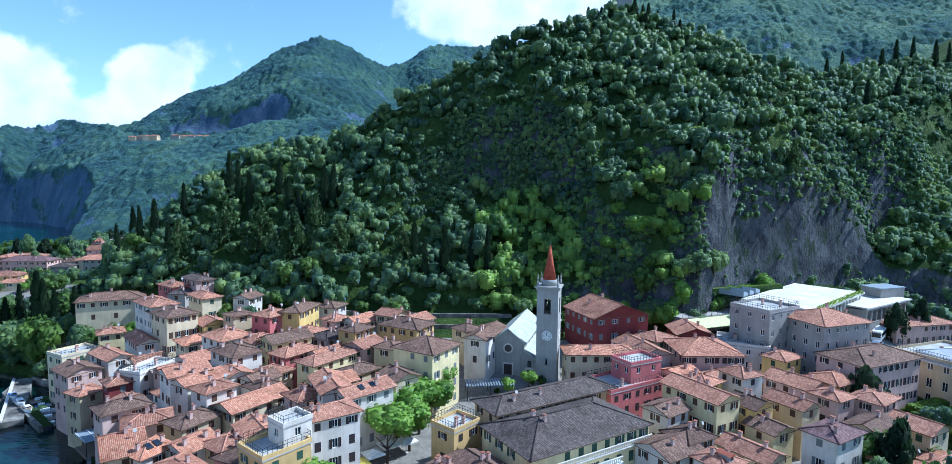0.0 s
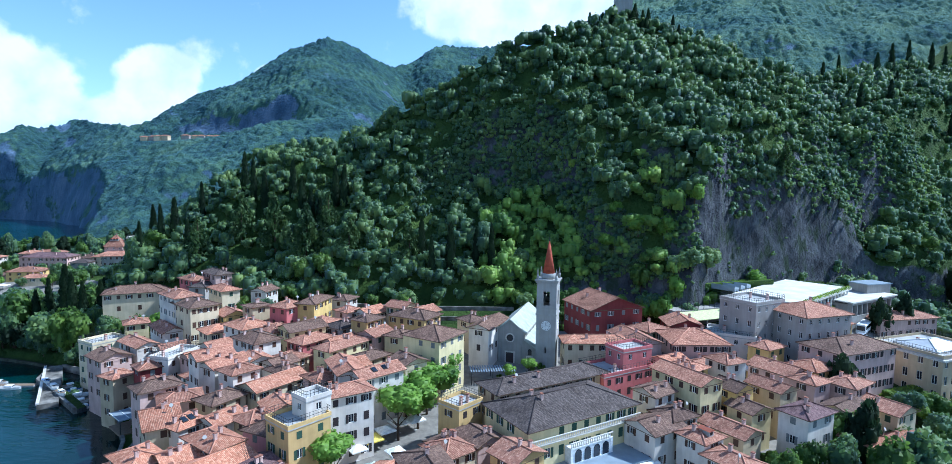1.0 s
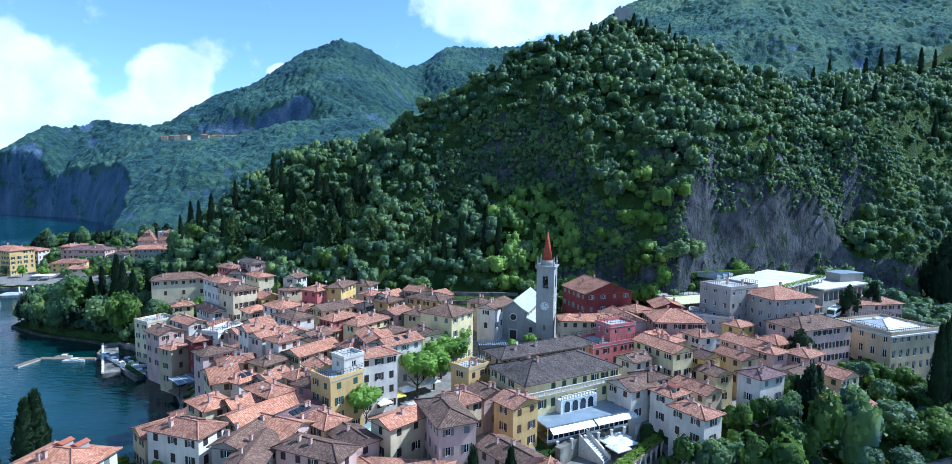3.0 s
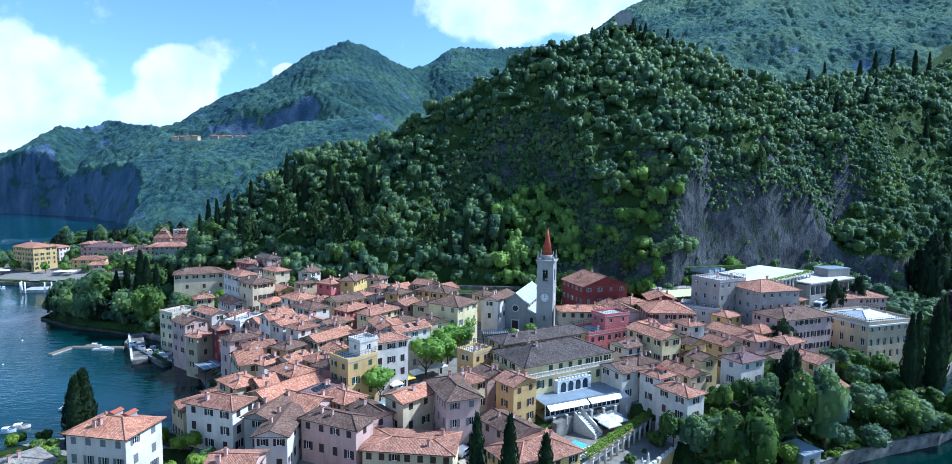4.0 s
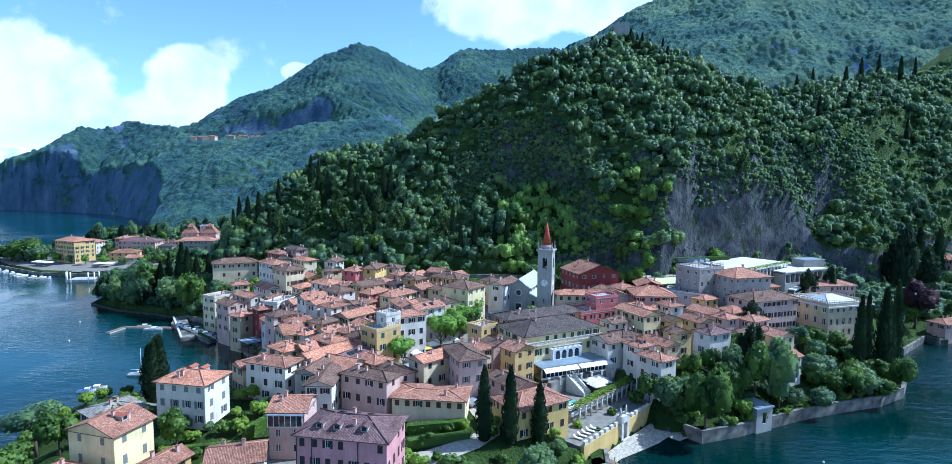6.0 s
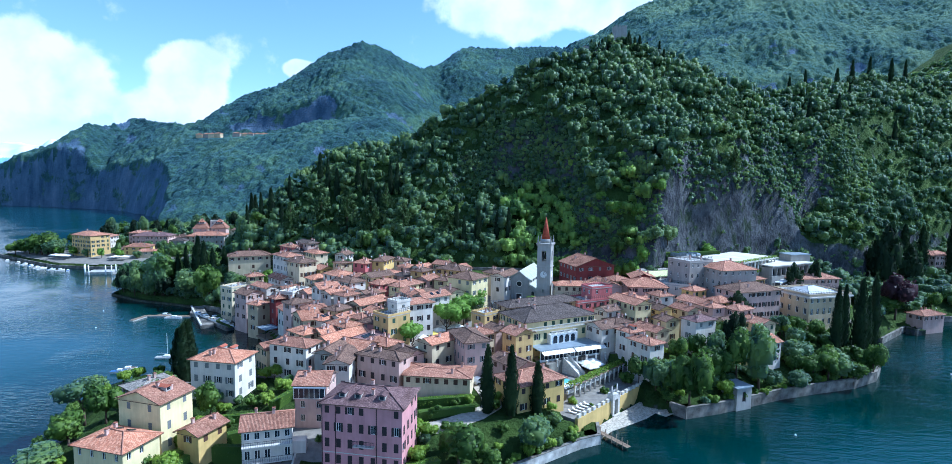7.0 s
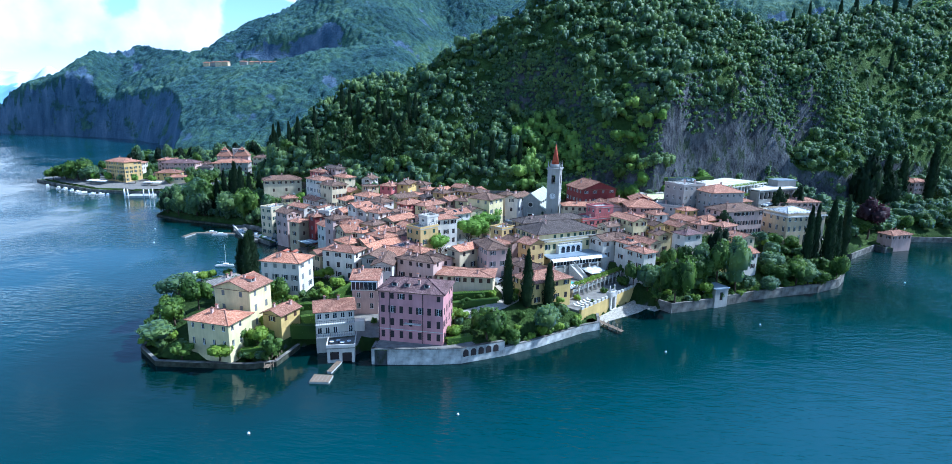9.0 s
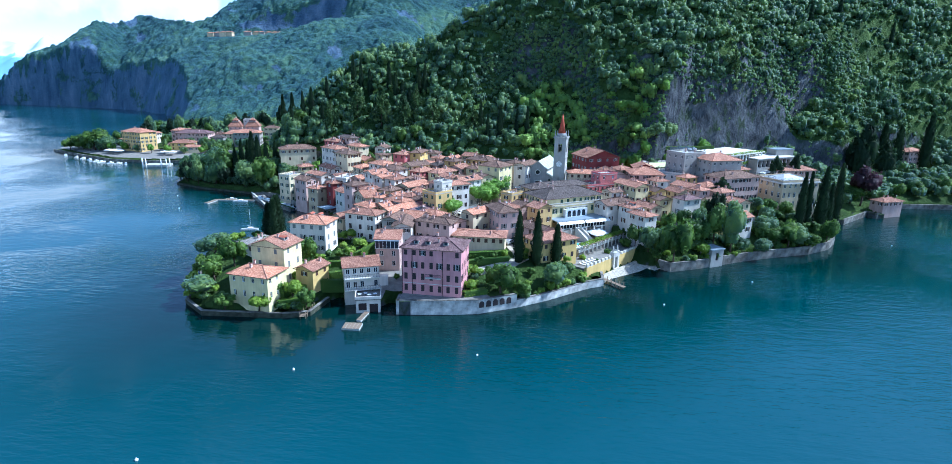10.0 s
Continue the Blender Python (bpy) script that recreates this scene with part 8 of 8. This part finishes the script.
for x, y, h, w, k in ((-19, 70.5, 10.5, 10, "plane_a"), (-16, 75, 10.5, 10, "plane_b"), (-15, 80.5, 10.5, 10, "plane_a"), (-18.8, 78.5, 10, 9, "plane_b"), (-12.4, 90.5, 9.5, 9, "plane_a"), (-13, 85, 9.5, 9, "plane_b"), (-26.5, 54.6, 9.5, 8, "plane_a"), (6.5, 97, 5, 4.5, "plane_a"), (2.0, 96, 4, 4, "plane_b")):
    tree(k, x, y, h, w)
# the wooded headland between the harbour and the ferry village, and the village gardens
hl = random.Random(19)
for x0, x1, y0, y1, n, lo, hi in ((-186, -126, 138, 178, 62, 7, 14), (-330, -205, 232, 300, 30, 6, 11)):
    count = 0
    for attempt in range(600):
        x, y = hl.uniform(x0, x1), hl.uniform(y0, y1)
        if count >= n or shore_distance(np.array([x]), np.array([y]))[0] < 2.0 or not free(x, y, 2.5):
            continue
        count += 1
        h = hl.uniform(lo, hi)
        tree(hl.choice(["garden_c", "garden_c", "conifer"]) if x0 < -150 and x1 > -150 else hl.choice(["garden_c", "garden_b"]), x, y, h, h * hl.uniform(0.6, 0.85))
# bright trees at the foot of the cliff, dark shrubs along the headland's rocks
for k in range(30):
    x = 34 + 1.75 * k + hl.uniform(-1.5, 1.5)
    y = float(np.interp(x, FOOT_X, FOOT_Y)) + hl.uniform(-3, 11 if x < 60 else 3)
    w = hl.uniform(5, 8.5)
    tree(hl.choice(["lime_a", "lime_b", "lime_b", "garden_c"]), x, y, w * hl.uniform(0.8, 1.05), w)
for (ax, ay), (bx_, by_) in (((-189, 158), (-186, 150)), ((-185, 149.5), (-166, 140)), ((-165, 140), (-145, 135)), ((-144, 135), (-131, 130)), ((-129, 129), (-118, 115)), ((-117, 114), (-108, 105))):
    n = max(2, int(math.hypot(bx_ - ax, by_ - ay) / 2.6))
    for k in range(n):
        u = (k + 0.5) / n
        x, y = ax + (bx_ - ax) * u + hl.uniform(-0.5, 1.5), ay + (by_ - ay) * u + hl.uniform(0.3, 4.0)
        w = hl.uniform(3.0, 5.5)
        tree("garden_c", x, y, w * hl.uniform(0.8, 1.3), w)
for x, y, h, w, k in ((-121, 135, 10, 8, "garden_c"), (-115, 132, 9, 7, "garden_a"), (-127, 138, 12, 9, "garden_c"), (-109, 133.5, 9, 6, "garden_b"), (-104, 133, 8, 6, "lime_a"), (-123, 129, 7, 6, "garden_c"), (-117, 126, 6, 6, "garden_c")):
    tree(k, x, y, h, w)
for x, y, h in ((-148, 146, 21), (-150, 143, 18), (-132, 140, 19), (-129, 144, 17), (-158, 149, 15)):
    tree("cypress_b", x, y, h, 3.6)
for k in range(16):
    x, y = -330 + 8.5 * k + hl.uniform(-3, 3), 300 + 2.2 * k + hl.uniform(-8, 14)
    if free(x, y, 3.0) and shore_distance(np.array([x]), np.array([y]))[0] > 4:
        tree(hl.choice(["garden_c", "conifer"]), x, y, hl.uniform(14, 20), hl.uniform(10, 14))
for x, y, w in ((-326, 250, 9), (-319, 248, 8), (-312, 247, 9), (-305, 248, 8), (-318, 254, 10), (-309, 254, 10)):
    tree("garden_c", x, y, w * 1.0, w)
for k in range(9):
    tree("lime_a" if k % 3 else "garden_c", -300 + 11.0 * k, 238 - 2.0 * min(k, 4) + 1.2 * max(k - 4, 0), hl.uniform(5, 7), hl.uniform(4.5, 6.5))
# cedars and tall conifers on the wooded slope
for x, y, h, w in ((-78, 160, 20, 13), (-66, 157, 19, 12), (-60, 163, 18, 11), (-30, 152, 13, 9), (-92, 165, 17, 11), (96, 166, 12, 8), (-50, 152, 12, 10), (-104, 158, 15, 10)):
    tree("cedar", x, y, h, w)
for k, x, y, h, w in (("garden_c", 57, 62, 10, 7), ("garden_a", 51, 61.5, 8, 6), ("conifer", 62, 66.5, 14, 6.5), ("garden_b", 45.5, 59.5, 7, 5.5), ("conifer", 66, 71, 12, 6)):
    tree(k, x, y, h, w)
# dark cypress group behind the white villa
for x, y, h in ((-86, 46, 15), (-84.5, 44.5, 16), (-82.8, 43, 16.5), (-88, 46.5, 13), (-83.5, 41.5, 15)):
    tree("cypress_a", x, y, h, 4.2)
# cypresses on the hilltop and along the north ridge
crng = random.Random(23)
for x in (37, 39, 44, 45.5, 49, 50.5, 59, 60.5, 62, 63.5, 65, 67, 71, 77, 79, 95, 112, 128):
    y = 236 + crng.uniform(-5, 7) + (10 if x > 90 else 0)
    tree("cypress_c", x, y, crng.uniform(6, 10), crng.uniform(1.8, 2.8))
for x, y in ((-112, 176), (-100, 186), (-94, 180), (-88, 176), (-78, 178), (-74, 176), (-70, 174), (-66, 172), (-62, 178), (-58, 176), (-118, 168), (-122, 166), (-126, 160), (-110, 162), (-22, 146), (-16, 148), (-8, 150), (-3, 149), (-26, 152), (160, 262), (175, 275), (190, 268), (205, 280), (222, 292), (240, 300), (255, 310), (188, 250), (212, 246), (150, 215), (171, 228)):
    tree("cypress_c", x, y, crng.uniform(11, 17), crng.uniform(2.2, 3.2))
# trees and bushes of the slopes behind the town, among the houses and in the southern park
grng = random.Random(41)
count = 0
while count < 95:
    zone = grng.random()
    if zone < 0.52:
        x, y = grng.uniform(-70, 100), grng.uniform(122, 150)
    elif zone < 0.62:
        x, y = grng.uniform(-118, -60), grng.uniform(128, 152)
    elif zone < 0.86:
        x, y = grng.uniform(112, 215), grng.uniform(118, 205)
    else:
        x, y = grng.uniform(-182, -128), grng.uniform(142, 190)
    if shore_distance(np.array([x]), np.array([y]))[0] < 3 or not free(x, y, 2.0) or (45 < x < 130 and 112 < y < 160 and zone < 0.86):
        continue
    if 0 < x < 16 and 100 < y < 128:
        continue
    count += 1
    kind = grng.choice(["garden_a", "garden_b", "garden_c", "bush_a", "bush_b"])
    w = grng.uniform(2.0, 3.6) if kind.startswith("bush") else grng.uniform(4.5, 8.0)
    tree(kind, x, y, w * grng.uniform(0.8, 1.15), w)
count = 0
while count < 52:
    x = grng.uniform(42, 114)
    y = grng.uniform(44, 94)
    if shore_distance(np.array([x]), np.array([y]))[0] < 2.5 or not free(x, y, 2.0) or y > 62 + 0.5 * (x - 40):
        continue
    count += 1
    w = grng.uniform(3.5, 6.5)
    tree(grng.choice(["garden_a", "garden_b", "bush_b", "bush_b", "garden_c"]), x, y, w * grng.uniform(0.7, 1.05), w, gz(x, y) - 0.16 * w)
count = 0
while count < 45:
    x, y = grng.uniform(-95, 80), grng.uniform(10, 125)
    if shore_distance(np.array([x]), np.array([y]))[0] < 4 or not free(x, y, 1.2):
        continue
    count += 1
    w = grng.uniform(1.6, 2.8)
    tree(grng.choice(["bush_a", "bush_b"]), x, y, w, w)

# shrubs of the point, of the pink house's garden and round the white houses
for n, bx0, bx1, by0, by1, lo, hi in ((42, -95, -46, -6, 42, 2.2, 4.6), (22, -16, 18, 8, 30, 1.6, 3.6), (12, 34, 46, 44, 56, 2.0, 4.5)):
    count = 0
    for attempt in range(900):
        x, y = grng.uniform(bx0, bx1), grng.uniform(by0, by1)
        if count >= n or shore_distance(np.array([x]), np.array([y]))[0] < 1.2 or not free(x, y, 0.8) or gz(x, y) < 0.6:
            continue
        count += 1
        w = grng.uniform(lo, hi)
        tree(grng.choice(["bush_a", "bush_b", "bush_b", "garden_c"]), x, y, w * grng.uniform(0.75, 1.0), w, gz(x, y) - 0.1 * w)
for k, x, y, h, w in (("garden_a", -62, 17, 8, 7), ("garden_b", -76, 18, 7, 7), ("garden_c", -70, 8, 6, 6), ("garden_b", 33.5, 50.0, 8, 6), ("garden_c", 37.5, 48.5, 8.5, 7), ("bush_b", 31.0, 52.5, 4.5, 4.5), ("garden_b", 41, 46.5, 7, 6), ("garden_a", 40, 51, 6.5, 6)):
    tree(k, x, y, h, w)


def hedge(x0, y0, x1, y1, width, height, label="clipped bright green garden hedge", seed=0, mat=None):
    ln = math.hypot(x1 - x0, y1 - y0)
    zz = (gz(x0, y0) + gz(x1, y1)) / 2
    ob = thing("hedge", x0, y0, zz, math.degrees(math.atan2(y1 - y0, x1 - x0)), label, "hedge")
    n = int(ln / 0.8) + 2
    ms = [(ln * k / (n - 1), 0, height * 0.5, 0.9) for k in range(n)]
    v, f = crown_arrays(300 + seed, ms, int(ln * 70), 0.17)
    v[:, 1] *= width / 1.8
    v[:, 2] = np.clip(height * 0.5 + (v[:, 2] - height * 0.5) * height / 1.7, 0.05, height)
    o = new("foliage", quads_mesh("foliage", v, f, mat or M_HEDGE))
    o.parent = ob
    bm_ = bmesh.new()
    box(bm_, -0.2, -width * 0.42, -0.4, ln + 0.2, width * 0.42, height * 0.88)
    part("hedge_body", bm_, M_GARDEN, ob)


hedge(-19.0, 25.5, -8.0, 29.0, 2.0, 2.0, seed=1)
hedge(-18.0, 20.5, -7.0, 25.0, 1.8, 1.7, seed=2, mat=M_GARDEN)
hedge(84.5, 92.5, 98, 98.5, 3.2, 3.0, "bright green creeper over a villa pergola", 3)
hedge(-62, 14, -50, 18, 1.5, 1.8, seed=4)
hedge(-50, 20, -47, 32, 1.6, 2.4, seed=5)
hedge(-60, -1, -56, 8, 1.4, 1.5, seed=6)
hedge(50, 136, 86, 150, 2.0, 1.6, "green hedge along the foot of the wood", 7)

hedge(-61.5, -5.4, -55.5, -3.2, 2.0, 1.6, "loose yellow-green hedge above the lake wall", 8)
hedge(-62.0, -3.0, -59.8, 4.5, 2.2, 2.2, "tall yellow-green hedge beside the villa", 9)
hedge(-54.8, 5.4, -46.2, 6.6, 1.6, 3.4, "dark ivy on the garden wall by the water", 10, M_GARDEN)
hedge(-54.0, 9.5, -50.0, 12.0, 1.8, 2.0, "yellow-green hedge behind the cottage", 11)
hedge(-17.0, 3.6, -12.0, 6.4, 2.4, 2.2, "bright yellow-green bushes beside the pink house", 12)

# balcony, downpipes, ground-floor band and dormers of the pink house
pz = pink.matrix_world.translation.z
bm = bmesh.new()
box(bm, -5.75, -2.0, -0.16, -4.91, 2.0, 0.0)
part("balcony", bm, M_TRIM, pink, "pale stone balcony slab").matrix_local = pose(0, -0.6, 8.5 - pz)
bm = bmesh.new()
for k in range(17):
    box(bm, -5.72, -1.95 + k * 0.243 - 0.02, 0.0, -5.68, -1.95 + k * 0.243 + 0.02, 0.95)
box(bm, -5.75, -2.0, 0.954, -5.65, 2.0, 1.0)
part("balcony_railing", bm, M_METAL, pink, "dark iron balcony railing").matrix_local = pose(0, -0.6, 8.5 - pz)
for y in (4.9, -2.9, 7.5):
    bm = bmesh.new()
    tube(bm, (-5.0, y, 0.3), (-5.0, y, 15.8 - pz), 0.07, 0.07, 6)
    part("downpipe", bm, M_SHUT["dark"], pink)
bm = bmesh.new()
box(bm, -4.97, -7.65, 0.0, -4.902, 7.65, 0.14)
part("string_course", bm, M_TRIM, pink).matrix_local = pose(0, 0, 6.6 - pz)
for y in (4.2, 1.2, -3.4):
    share("dormer", PLUM_DORMER, pink, pose(-2.6, y, 15.9 - pz + 0.36 * 2.85 - 0.1, 0, 0, -90))

# the hamlet on the far mountain shoulder
hrng = random.Random(3)
for k in range(18):
    x = (-470 + 9 * k if k < 4 else -412 + 9.5 * (k - 4) if k < 11 else -338 + 8.5 * (k - 11)) + hrng.uniform(-1.5, 1.5)
    y = 700 + hrng.uniform(-3, 3) + (5 if k > 10 else 0)
    z = float(far_ground(np.array([x]), np.array([y]))[0]) + 1.5
    w, d = hrng.uniform(8, 11), hrng.uniform(5, 7)
    ob = thing("far_house", x, y, z, hrng.uniform(-8, 8), "small far house with red roof in the mountain hamlet", "house", "houses of the far hamlet")
    bm_ = bmesh.new()
    box(bm_, -w / 2, -d / 2, -4, w / 2, d / 2, 5)
    part("wall", bm_, WALLS[hrng.choice(["beige", "cream", "rose", "grey"])], ob)
    rb, rise, ax_ = roof_mesh(w, d, 5, "hip", 0.5, 0.4)
    part("roof", rb, [ROOFS["clay"], M_EAVE, M_RIDGE], ob)

# shrubs hanging over the lake walls
wr = random.Random(29)
for (ax, ay), (bx_, by_), n, lo, hi in (((-3, 7.4), (15, 22.6), 8, 2.0, 3.6), ((46, 42.8), (71, 56.4), 8, 2.4, 4.4), ((72, 57), (105, 74), 10, 2.4, 4.6), ((-87, -3), (-56, -6.6), 26, 1.8, 3.4), ((-101, 27), (-89, 0), 14, 2.0, 3.6)):
    for k in range(n):
        u = (k + wr.uniform(0.1, 0.9)) / n
        x, y = ax + (bx_ - ax) * u, ay + (by_ - ay) * u + wr.uniform(0.2, 0.9)
        w = wr.uniform(lo, hi)
        tree(wr.choice(["bush_b", "bush_b", "garden_c", "bush_a"]), x, y, w * wr.uniform(0.8, 1.1), w, 1.4)
